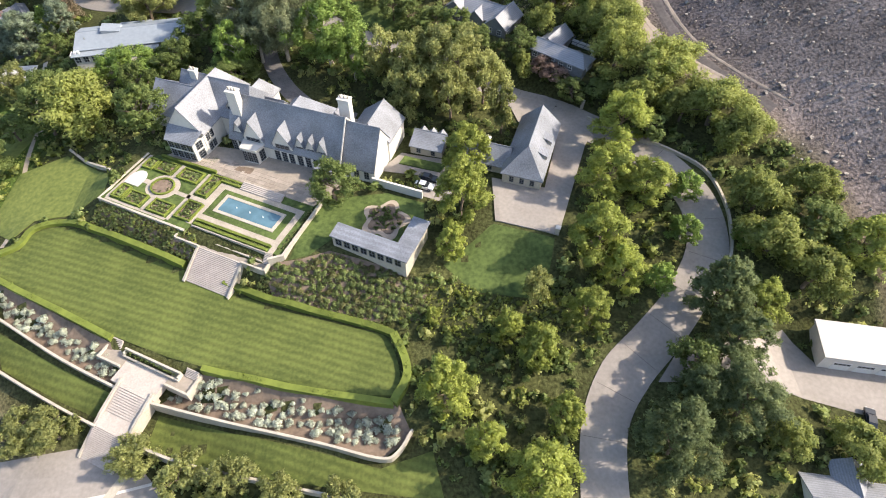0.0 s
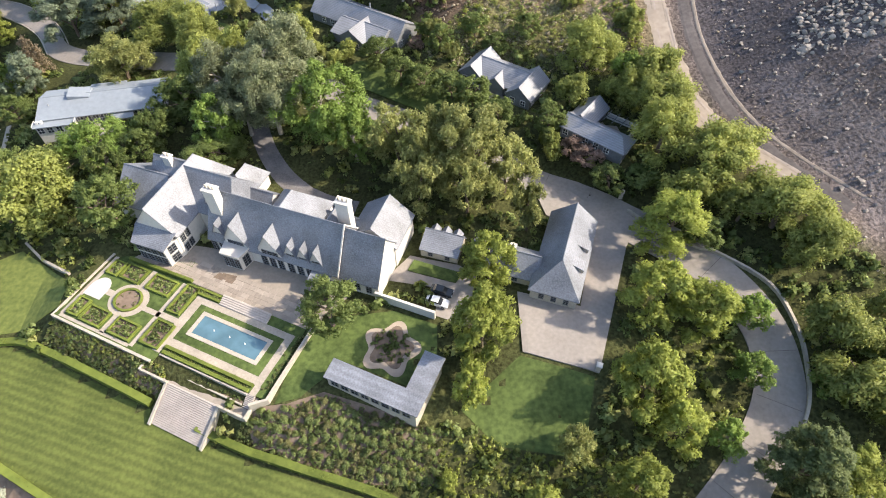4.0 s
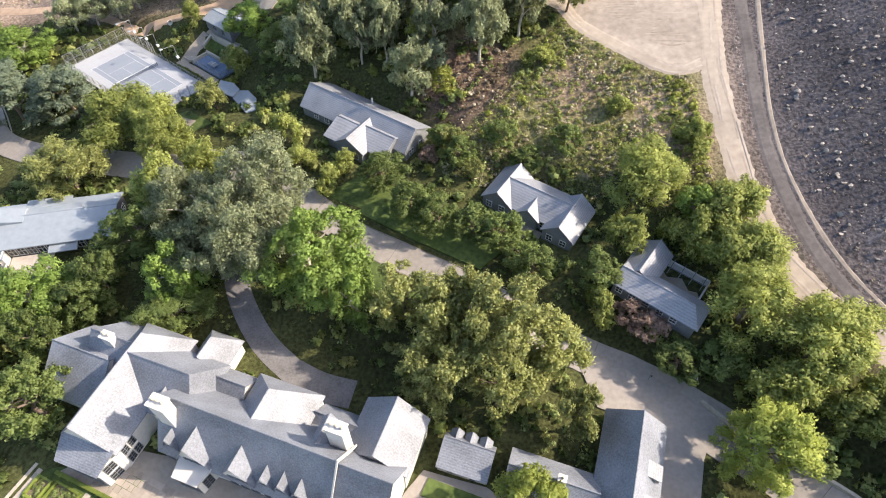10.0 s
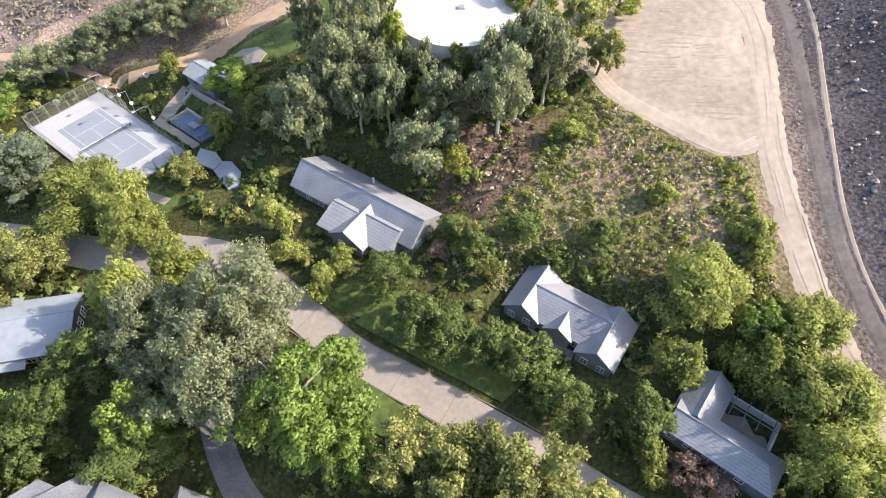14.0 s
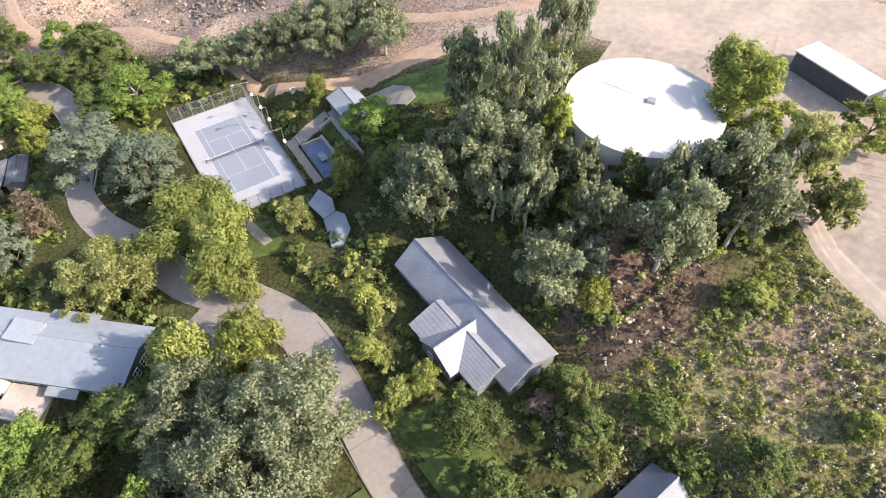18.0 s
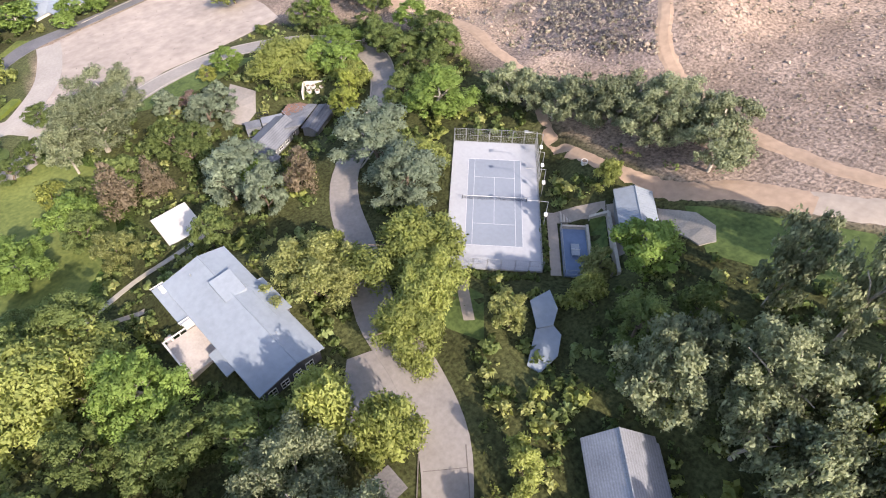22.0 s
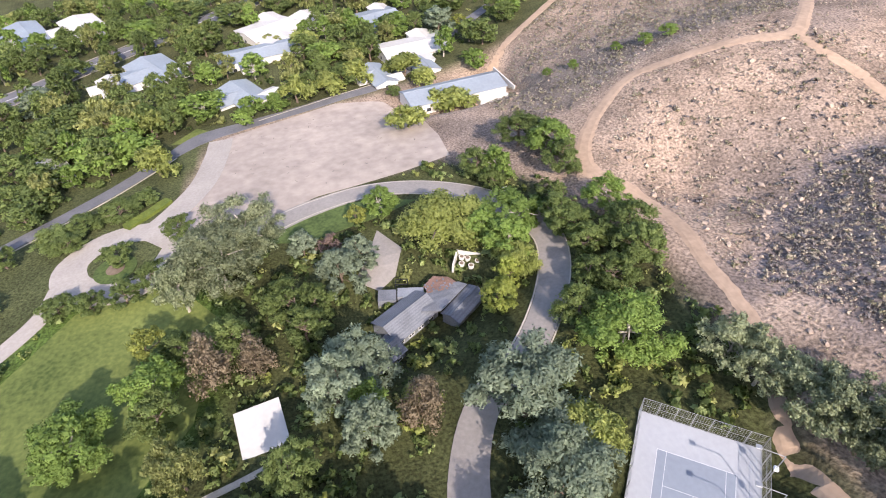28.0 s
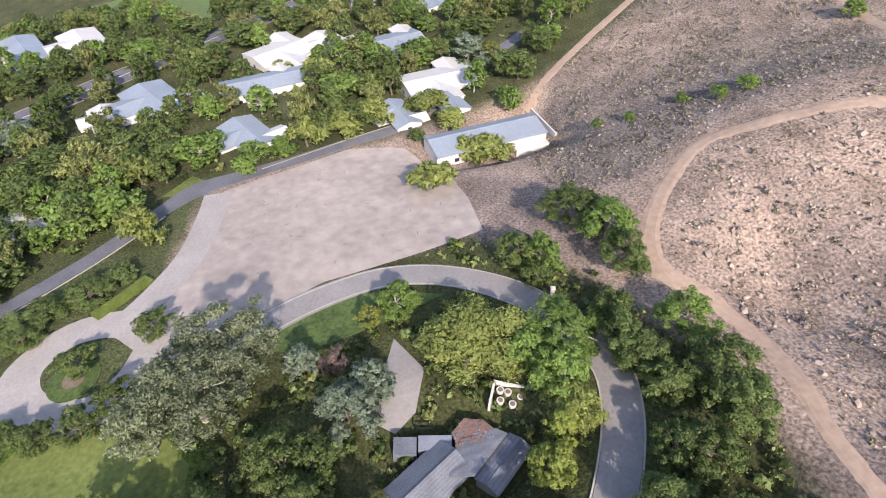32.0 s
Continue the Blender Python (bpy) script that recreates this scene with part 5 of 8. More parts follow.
tagged(wall_along("retaining_wall", [(-92, 110), (-86, 105), (-77, 99.6)], 0.5, 0.5, LIMESTONE, sink=1.5), "pale stone wall of a planted bed", "wall", kind="structure")

BUILT.append([tuple((KM @ Vector((u, v, 0)))[:2]) for u, v in ((-6.4, -18), (-6.4, -9), (6.4, -9), (6.4, -18))])
# lower flights
BUILT.append([tuple((KM @ Vector((u, v, 0)))[:2]) for u, v in ((-10.4, -38.4), (-10.4, -33), (11.4, -33), (11.4, -38), (5.4, -41), (5.4, -54), (-3.2, -54), (-3.2, -41))])
low2 = thing("landing", KM, "stone landings below the lawn with a raised planter", "landing")
Z1 = -1.1
part("floor", boxes((-9.6, -4.4, -37.6, -34.0, Z1 - T - 1.5, Z1 - T)), PAVING, low2)
part("floor", boxes((5.4, 10.6, -37.2, -33.6, Z1 - T - 1.5, Z1 - T)), PAVING, low2)
part("floor", boxes((-4.4, 5.4, -40.6, -35.8, Z1 - T - 1.6, Z1 - T - 0.15)), PALE_STONE, low2, "pale stone platform")
part("planter", boxes((-5.4, 7.6, -34.9, -34.5, -8, 0.35 - T), (-5.4, 7.6, -36.0, -35.7, -8, -0.5 - T), (-5.4, -5.1, -35.7, -34.9, -8, 0 - T), (7.3, 7.6, -35.7, -34.9, -8, 0 - T)), LIMESTONE, low2)
for u0, u1, v0, v1 in ((-10, -9.6, -38.0, -33.6), (10.6, 11.0, -37.6, -33.2), (-9.6, -4.6, -38.0, -37.6), (5.6, 10.6, -37.6, -37.2)):
    part("parapet", boxes((u0, u1, v0, v1, -8.5, Z1 - T + 0.5), bevel=0.03), LIMESTONE, low2)
steps("stairs", -9.6, -7.0, -33.6, -34.9, 0.05 - T, Z1 - T, 6, "short stone steps from the lawn")
steps("stairs", 7.9, 10.6, -33.2, -34.5, 0.05 - T, Z1 - T, 6, "short stone steps from the lawn")
s2 = steps("stairs", -2.2, 4.6, -40.6, -45.2, Z1 - T - 0.15, -3.0 - T, 11, "pale stone steps between lawn banks")
part("floor", boxes((-2.2, 4.8, -48.0, -45.2, -10, -3.0 - T)), PALE_STONE, s2)
for u in (-2.75, 4.7):
    part("side_wall", prism_x(bmesh.new(), [(-39.6, -9.5), (-39.6, -0.6 - T), (-46, -2.5 - T), (-53.5, -6.0 - T), (-53.5, -13)], u, u + 0.5), LIMESTONE, s2)
steps("stairs", -2.2, 4.6, -48.0, -53.4, -3.0 - T, -6.4 - T, 19, "long flight of stone steps to the motor court")
laid(draped("pavement", [(-66, 38), (-82, 36), (-84, 8), (-40, 4), (-44, 26), (-53, 34)], CONCRETE, 0.08), "pale paved motor court")
laid(ribbon("path", [(-56, 33), (-62, 22), (-72, 14)], 1.6, LIMESTONE, 0.14), "pale stone band across the court", "path")
for i in range(3):
    laid(ribbon("path", [(-80, 12 + 9 * i), (-64, 15 + 7 * i), (-50, 14 + 9 * i)], 0.5, RENDER, 0.13), "pale stone line in the court", "path")

laid(draped("lawn", [(-58.2, 102.5), (-50.8, 101.4), (-53.5, 98.7), (-60.2, 101.7)], GRASS, 0.2, z=TERRACE), "small square of lawn by the bay", "lawn")
laid(draped("bed_soil", [(-46.4, 98.8), (-42.6, 97.8), (-43.5, 96.0), (-47.5, 97.6)], MULCH, 0.21, z=TERRACE), "brown planting bed below the bay", "bed")
# clover-shaped shrub garden by the pavilion
cl = [(-12.2 + (4.7 + 0.8 * math.cos(5 * a)) * math.cos(a), 82.2 + (5.0 + 0.8 * math.cos(5 * a)) * math.sin(a)) for a in [i * 2 * math.pi / 50 for i in range(50)]]
laid(draped("path", cl, PALE_TRACK, 0.10), "pale gravel path round the shrub bed", "path")
cl = [(-12.2 + (3.5 + 0.7 * math.cos(5 * a)) * math.cos(a), 82.4 + (3.8 + 0.7 * math.cos(5 * a)) * math.sin(a)) for a in [i * 2 * math.pi / 50 for i in range(50)]]
laid(draped("bed_soil", cl, MULCH, 0.16), "dark soil of a lobed shrub bed", "bed")
laid(draped("pavement", [(-14, 97), (-4, 95.2), (-4.4, 89), (1.5, 87), (3.4, 98), (0, 100.4), (-9.5, 103), (-12, 100)], CONCRETE, 0.08), "pale yard beside the house")

# ---- tennis court ----
TM = pose(-86.2, 202.2, COURT_Z, 0, 0, -37.5)
court = thing("tennis_court", TM, "blue-grey tennis court with white lines inside a tall fence", "tennis court")
part("surround", boxes((-17.3, 17.3, -8.8, 8.8, -2.5, 0.06)), COURT_RIM, court, "pale blue-grey surround")
part("playing_surface", boxes((-11.9, 11.9, -5.5, 5.5, 0.02, 0.075)), COURT_BLUE, court, "darker blue-grey playing area")
for u0, u1, v0, v1 in ((-11.89, 11.89, -5.49, -5.41), (-11.89, 11.89, 5.41, 5.49), (-11.89, -11.79, -5.41, 5.41), (11.79, 11.89, -5.41, 5.41), (-11.7, 11.7, -4.16, -4.09), (-11.7, 11.7, 4.09, 4.16), (-6.44, -6.37, -4.09, 4.09), (6.37, 6.44, -4.09, 4.09), (-6.37, 6.37, -0.035, 0.035)):
    part("line", boxes((u0, u1, v0, v1, 0.06, 0.082)), COURT_LINE, court)
net = thing_part("net", court)
for v in (-6.4, 6.4):
    part("post", tube(bmesh.new(), (0, v, 0.06), (0, v, 1.15), 0.06), BLACK, net)
part("tape", boxes((-0.03, 0.03, -6.4, 6.4, 0.98, 1.05)), LINE, net)
bm = bmesh.new()
for i in range(58):
    tube(bm, (0, -6.27 + 0.22 * i, 0.12), (0, -6.27 + 0.22 * i, 0.98), 0.016, n=3)
for i in range(5):
    tube(bm, (0, -6.4, 0.14 + 0.2 * i), (0, 6.4, 0.14 + 0.2 * i), 0.016, n=3)
part("netting", bm, BLACK, net)
fence = thing("fence", TM, "tall chain-link fence on steel posts round the court", "fence")


def fence_run(u0, v0, u1, v1, bays, height=3.0, rails=(0.15, 1.5, 2.95), wires=7, parent=fence):
    for i in range(bays + 1):
        x, y = u0 + (u1 - u0) * i / bays, v0 + (v1 - v0) * i / bays
        part("post", tube(bmesh.new(), (x, y, -1), (x, y, height), 0.06, n=6), STEEL, parent)
    for r in rails:
        part("rail", tube(bmesh.new(), (u0, v0, r), (u1, v1, r), 0.035, n=5), STEEL, parent)
    bm = bmesh.new()
    total = bays * wires
    for i in range(total):
        x, y = u0 + (u1 - u0) * (i + 0.5) / total, v0 + (v1 - v0) * (i + 0.5) / total
        tube(bm, (x, y, 0.1), (x, y, height - 0.05), 0.016, n=3)
    for k in range(1, 8):
        tube(bm, (u0, v0, height * k / 8), (u1, v1, height * k / 8), 0.012, n=3)
    tagged(part("chain_link", bm, STEEL, parent), kind="stuff")


fence_run(-17.3, -8.8, -17.3, 8.8, 7, 3.6, (0.15, 1.8, 3.55))
fence_run(17.3, -8.8, 17.3, 8.8, 7)
fence_run(-17.3, 8.8, -4, 8.8, 5, 3.6, (0.15, 1.8, 3.55))
fence_run(-4, 8.8, 17.3, 8.8, 8, 1.2, (0.15, 1.15), 5)
fence_run(-17.3, -8.8, 17.3, -8.8, 13)
for i, u in enumerate((-12.5, -7.0, -2.0, 6.5)):
    lamp = thing("court_light", TM @ Matrix.Translation((u, 9.4, 0)), "tall steel floodlight leaning over the court", "floodlight", "court floodlights")
    part("pole", tube(bmesh.new(), (0, 0, -1), (0, 0, 7.0), 0.09, 0.06), STEEL, lamp)
    part("arm", tube(bmesh.new(), (0, 0, 7.0), (0.2, -3.2, 7.5), 0.05), STEEL, lamp)
    part("lamp_head", boxes((-0.25, 0.45, -3.9, -3.1, 7.4, 7.6), bevel=0.04), STEEL, lamp)
    part("junction_box", boxes((-0.35, 0.35, -0.3, 0.3, 3.4, 3.9), bevel=0.04), LINE, lamp)
# play court, walks and walls beside it
pp = thing("play_court", TM, "small sunken blue play court with a table", "play court")
part("surface", boxes((7, 18.2, 12.6, 17.3, -1.5, 0.45)), PLAY_BLUE, pp)
for q in ((6.5, 18.6, 17.3, 17.8, -1.5, 1.5), (6.5, 7.0, 12.6, 17.3, -1.5, 1.2)):
    part("wall", boxes(q, bevel=0.04), LIMESTONE, pp)
fence_run(7.2, 12.6, 18.2, 12.6, 5, 2.2, (1.0, 2.15), 6, pp)
fence_run(18.2, 12.6, 18.2, 17.3, 2, 2.2, (1.0, 2.15), 6, pp)
table = thing("table_tennis_table", TM @ Matrix.Translation((12.6, 14.9, 0.45)), "grey table tennis table on the play court", "table")
part("tabletop", boxes((-1.37, 1.37, -0.76, 0.76, 0.7, 0.76)), STEEL, table)
part("net", boxes((-0.02, 0.02, -0.85, 0.85, 0.76, 0.92)), LINE, table)
for sx in (-1.1, 1.1):
    for sy in (-0.6, 0.6):
        part("leg", boxes((sx - 0.04, sx + 0.04, sy - 0.04, sy + 0.04, 0, 0.7)), STEEL, table)
def tsheet(us, mat, label, category="path", lift=0.1):
    pts = [TM @ Vector((u, v, 0)) for u, v in us]
    return laid(draped("path", [(p.x, p.y) for p in pts], mat, lift, 0.6), label, category)


tsheet([(2.4, 10.3), (18, 10.3), (18, 12.2), (5.2, 12.2), (5.2, 20.8), (2.6, 20.8)], PAVING, "stone walk beside the courts")
tsheet([(3.4, 21.0), (15.4, 21.0), (15.4, 22.8), (3.4, 22.8)], PAVING, "narrow stone walk above the grass")
tsheet([(5.5, 18.1), (16.5, 18.1), (16.5, 20.7), (5.5, 20.7)], GRASS, "strip of grass between walls", "lawn", 0.5)
tsheet([(18.2, -7.0), (24, -6.2), (30, -5), (30, -3.2), (24, -4.2), (18.2, -5.0)], PAVING, "stone walk below the court")
tsheet([(6, 29.4), (9, 29.2), (14, 31), (18, 33), (17.6, 35.6), (14, 36.4), (10, 34.4)], GRAVEL, "pale gravel beside the hut", lift=0.3)
steps_t = thing("stairs", TM, "low stone steps between two walks", "stairs")
for k in range(5):
    for v0 in (12.8, 16.6):
        part("step", boxes((2.3, 5.3, v0 + 0.55 * k, v0 + 0.55 * k + 0.4, -0.5, 0.42 + 0.05 * k), bevel=0.03), LIMESTONE, steps_t)
for q in (((5.2, 17.9), (5.2, 21.2)), ((5.2, 21.2), (20, 21.2)), ((19.2, 17.9), (19.2, 21.2))):
    pts = [(TM @ Vector((u, v, 0))) for u, v in q]
    tagged(wall_along("retaining_wall", [(p.x, p.y) for p in pts], 0.6, 0.6, LIMESTONE), "rough pale stone wall", "wall", kind="structure")

# ---- the main house, on its own axes ----
HOUSE = pose(-40, 95, TERRACE, 0, 0, -19.5)
house = thing("house", HOUSE, "large pale stone manor with steep grey slate roofs", "house")
B = -0.6
HW = RENDER
gable(house, -11.5, 16.5, 6.2, 17.2, B, 4.6, 12.8, "x", wall=HW, ridge=11.1)
gable(house, 16.8, 24.4, 6.4, 16.8, B, 4.3, 12.1, "x", wall=HW, ridge=11.1)
part("parapet", prism_x(bmesh.new(), [(5.6, 3.9), (5.6, 4.3), (11.1, 13.15), (17.9, 4.3), (17.9, 3.9), (11.1, 12.7)], 16.52, 16.78), RENDER, house, "white coped parapet between two roofs")
gable(house, -25.2, -16.1, 2.9, 22.5, B, 6.5, 12.2, "y", hips=(0, 3.8), wall=HW)
gable(house, -20.4, -8.5, 10.2, 20.4, B, 6.4, 12.1, "x", hips=(0, 1.1), wall=HW, ridge=15.3)
gable(house, -35.1, -24.6, 8.0, 19.8, B, 4.4, 9.2, "x", wall=HW, ridge=14.0)
gable(house, -29.4, -22.0, 12.2, 22.0, B, 5.6, 10.9, "x", wall=HW, ridge=17.2)
gable(house, -2.6, 8.0, 13.0, 21.0, B, 6.0, 10.1, "y", hips=(0, 3.0), ridge=1.6, wall=HW)
gable(house, -15.6, -10.2, 19.8, 26.0, B, 4.2, 7.8, "y", hips=(0, 2.5), wall=HW)
gable(house, 15.2, 24.6, 14.4, 23.4, B, 5.9, 9.7, "y", wall=HW, ridge=20.0)
gable(house, -8.6, -3.4, 15.4, 20.6, B, 4.6, 7.4, "x", wall=HW)
gable(house, 8.4, 15.2, 16.2, 20.8, B, 3.6, 6.2, "x", wall=HW)
gable(house, 10.8, 13.2, 13.0, 17.4, 5.0, 8.8, 10.5, "y", wall=HW, over=0.2)
dormer(house, -13.2, 11.2, 2.2, 6.6, 8.2, 9.8, 2.6, HW)
for u, w, zr in ((-5.1, 4.9, 10.1), (2.3, 5.0, 9.9)):
    dormer(house, u, 6.05, w, 3.2, 5.4, zr, 4.2, HW)
for u in (6.5, 9.2, 11.9):
    dormer(house, u, 6.6, 2.5, 4.2, 5.5, 8.5, 2.8, HW)
dormer(house, -9.2, 6.7, 2.6, 4.2, 5.5, 8.5, 3.0, HW)
chimney(house, -9.7, 9.5, 2.4, 1.8, 6, 15.0)
chimney(house, 15.0, 14.6, 2.6, 1.6, 6, 15.2)
chimney(house, -25.6, 16.6, 1.7, 1.2, 6, 12.2, 2)
# two-storey bay on the west wing, and the flat-topped bay on the main front
bay = part("bay", prism(bmesh.new(), [(-24.6, 3.0), (-23.8, -0.4), (-17.0, -0.4), (-16.2, 3.0)], B, 5.2), RENDER, house, "two-storey stone bay with leaded windows")
s = bmesh.new()
slab(s, [(-25.0, 3.0, 6.9), (-24.1, -0.8, 5.3), (-16.6, -0.8, 5.3), (-15.8, 3.0, 6.9)], 0.2)
part("bay_roof", s, SLATE, bay)
for i in range(4):
    for z in (0.5, 3.0):
        window(bay, -22.85 + 1.65 * i, -0.4, z, 1.45, 2.0, 270, (2, 3))
for z in (0.5, 3.0):
    window(bay, -16.6, 1.3, z, 1.8, 2.0, -13, (2, 3))
bay2 = part("bay", prism(bmesh.new(), [(-7.6, 6.3), (-7.0, 3.4), (-3.2, 3.4), (-2.6, 6.3)], B, 4.0), RENDER, house, "flat-topped stone bay")
part("bay_roof", prism(bmesh.new(), [(-7.9, 6.3), (-7.2, 3.1), (-3.0, 3.1), (-2.3, 6.3)], 4.0, 4.4), WHITE_ROOF, bay2)
for i in range(3):
    window(bay2, -6.35 + 1.25 * i, 3.4, 0.5, 1.15, 2.9, 270, (2, 4))
window(bay2, -2.9, 4.9, 0.5, 1.6, 2.9, -12, (2, 4))
for u in (0.4, 2.2, 4.0, 6.2, 8.2, 10.2, 12.2, 14.0, -9.0, -10.8):
    window(house, u, 6.2, 0.3, 1.3, 2.9, 270, (2, 4))
for u in (17.6, 20, 22.4):
    window(house, u, 6.4, 0.8, 1.2, 2.2, 270, (2, 3))
for v, z in ((9, 0.8), (12, 0.8), (15, 0.8), (10, 4.4), (14, 4.4)):
    window(house, 24.2, v, z, 1.2, 2.0, 0, (2, 3))
for v in (19, 21.5, 24):
    window(house, 23.4, v, 0.8, 1.2, 2.0, 0, (2, 3))
for v in (4.2, 5.6):
    for z in (0.6, 3.3):
        window(house, -16.1, v, z, 1.2, 1.9, 0, (2, 3))
part("porch_roof", slab_box(11.0, 15.2, 3.6, 6.15, 3.0, 3.5), SLATE, house)
for u in (11.3, 14.9):
    part("porch_post", tube(bmesh.new(), (u, 3.9, B), (u, 3.9, 3.0), 0.14), LIMESTONE, house)

BUILT += [[(-128.6, 142.6), (-119, 144), (-120, 152.6), (-129.6, 151.4)], [(-101, 139), (-68, 145.5), (-71, 157), (-103, 152)], [(-91, 136), (-80, 138), (-82, 143), (-92, 141)], [(-107, 206), (-94, 220.5), (-64.5, 199), (-76, 185.5)], [(-75, 206), (-71, 219), (-58, 218), (-57, 205), (-64, 196)], [(-24, 75), (-21, 80), (-10, 76), (-5, 82), (-1, 80), (-6, 66)], [(-20, 200), (-16, 217), (-4, 220), (6, 212), (7, 202), (-2, 193), (-14, 194)]]
# ---- garages and outbuildings of the house ----
garage = thing("garage", pose(14.6, 92.0, YARD_Z, 0, 0, -18.5), "grey slate garage block with a hipped end", "garage")
gable(garage, -1.6, 7.0, 0, 19.5, -0.5, 3.6, 8.2, "y", hips=(4.3, 0.6), wall=LIMESTONE)
for v in (6.5, 11.5):
    dz = thing_part("dormer", garage)
    s = bmesh.new()
    slab(s, [(4.4, v - 1.2, 6.2), (6.9, v - 1.2, 5.2), (6.9, v + 1.2, 5.2), (4.4, v + 1.2, 6.2)], 0.12)
    part("dormer_roof", s, SLATE, dz)
    part("dormer_wall", boxes((4.9, 6.7, v - 1.0, v + 1.0, 3.6, 5.12)), LIMESTONE, dz)
    window(dz, 6.7, v, 4.0, 1.6, 0.95, 0, (3, 2))
for v in (3.2, 6.4, 9.6, 12.8, 16):
    dr = part("garage_door", boxes((7.0, 7.08, v - 1.25, v + 1.25, -0.3, 2.4)), WOOD, garage)
for u in (0.5, 2.8, 5.1):
    window(garage, u, 0, 0.9, 1.0, 1.5, 270, (2, 3))
link = thing("outbuilding", pose(2.0, 99.0, YARD_Z - 0.3, 0, 0, -18.5), "slate-roofed stone outbuilding joined to the garages", "outbuilding")
gable(link, 0, 13.0, 0, 6.5, -0.5, 2.9, 5.6, "x")
chimney(link, 7.5, 3.2, 1.0, 0.8, 3, 7.2, 1)
for u in (2, 5, 9):
    window(link, u, 0, 0.8, 1.1, 1.5, 270)
store = thing("outbuilding", pose(-7.4, 103.1, TERRACE, 0, 0, -18.0), "small grey-roofed store with three little gables", "outbuilding")
gable(store, 0, 7.6, 0, 5.0, -0.5, 2.6, 4.1, "x", ridge=3.9)
for u in (1.5, 3.8, 6.1):
    dg = thing_part("dormer", store)
    part("dormer_wall", prism_y(bmesh.new(), [(u - 0.85, 2.3), (u + 0.85, 2.3), (u + 0.85, 2.8), (u, 3.75), (u - 0.85, 2.8)], 4.2, 5.9), LIMESTONE, dg)
    for side in (-1, 1):
        s = bmesh.new()
        slab(s, [(u, 4.0, 3.87), (u + side * 1.05, 4.0, 2.67), (u + side * 1.05, 5.9, 2.67), (u, 5.9, 3.87)][::side], 0.1)
        part("dormer_roof", s, SLATE, dg)
window(store, 2, 0, 0.6, 1.0, 1.6, 270)
window(store, 5.5, 0, 0.6, 1.0, 1.6, 270)

# L-shaped open pavilion below the house
pav = thing("pavilion", pose(-22.3, 75.2, 5.2, 0, 0, -24), "L-shaped stone pavilion with pale slate roof", "pavilion")
for lo, hi in (((0, 0), (16.6, 3.0)), ((13.4, 3.0), (16.6, 10.5))):
    s = bmesh.new()
    slab(s, [(lo[0] - 0.3, lo[1] - 0.3, 3.6), (hi[0] + 0.3, lo[1] - 0.3, 3.6), (hi[0] + 0.3, hi[1] + 0.3, 4.0), (lo[0] - 0.3, hi[1] + 0.3, 4.0)], 0.3)
    part("roof", s, SLATE, pav)
part("wall", boxes((0, 16.4, 0.1, 0.5, -3, 3.35), (16.0, 16.4, 0.5, 10.2, -3, 3.35), (0, 0.4, 0.5, 2.8, -3, 3.4)), LIMESTONE, pav)
for i in range(8):
    window(pav, 1.4 + 1.9 * i, 0.1, 1.0, 1.4, 1.9, 270, (2, 2))
for i in range(7):
    part("post", boxes((1.8 + 1.9 * i, 2.05 + 1.9 * i, 2.6, 2.85, -1, 3.5)), LIMESTONE, pav)

# ---- bungalow with the shallow pale roof ----
bw = thing("house", pose(-97.6, 140.6, 5.4, 0, 0, 11.2), "long bungalow with a shallow pale blue-grey roof", "house")
gable(bw, -1.8, 27.0, 1.6, 12.2, -3, 3.2, 4.4, "x", over=0.8, wall=DARK_WALL, roof=SHEET, ridge=8.1)
gable(bw, 8.7, 16.9, 10.6, 13.5, -3, 2.9, 3.5, "x", over=0.5, wall=DARK_WALL, roof=SHEET, ridge=11.0)
part("clerestory", prism_y(bmesh.new(), [(4.9, 3.6), (9.8, 3.6), (9.8, 4.35), (4.9, 5.1)], 6.4, 10.4), SHEET, bw, "raised roof light with a sloping top")
part("clerestory_glass", boxes((4.8, 4.9, 6.6, 10.2, 4.2, 4.95), (5.2, 9.4, 10.4, 10.48, 3.9, 4.3)), GLASS, bw)
part("roof_vent", tube(bmesh.new(), (0.6, 5.2, 3.6), (0.6, 5.2, 4.4), 0.12), STEEL, bw)
part("roof_vent", tube(bmesh.new(), (20.4, 9.0, 3.8), (20.4, 9.0, 4.6), 0.1), STEEL, bw)
part("lower_roof", slab_box(-2.6, 7.0, -1.0, 1.2, 2.4, 2.75), SHEET, bw)
part("lower_wall", boxes((-2.2, 6.6, -0.5, 1.5, -3, 2.3)), RENDER, bw)
for i in range(2):
    part("roof_box", boxes((-1.9 + 0.9 * i, -1.3 + 0.9 * i, 0.1, 0.8, 2.5, 3.2), bevel=0.05), LINE, bw)
for u in (-2.5, 6.9):
    part("side_rail", boxes((u - 0.08, u + 0.08, -1.1, 1.3, 2.8, 2.95)), RENDER, bw)
for i in range(11):
    window(bw, 7.6 + 1.8 * i, 1.6, 0.3, 1.5, 2.3, 270, (2, 2), WHITE_FRAME)
for i in range(4):
    window(bw, -1.2 + 2.1 * i, -0.5, 0.3, 1.5, 1.7, 270, (2, 2), WHITE_FRAME)
for i in range(4):
    window(bw, 27.0, 3.0 + 2.3 * i, 0.4, 1.5, 1.8, 0, (2, 2), WHITE_FRAME)
for i in range(3):
    window(bw, 0 + 2.8 * i, 12.2, 0.6, 1.5, 1.6, 90, (2, 2), WHITE_FRAME)
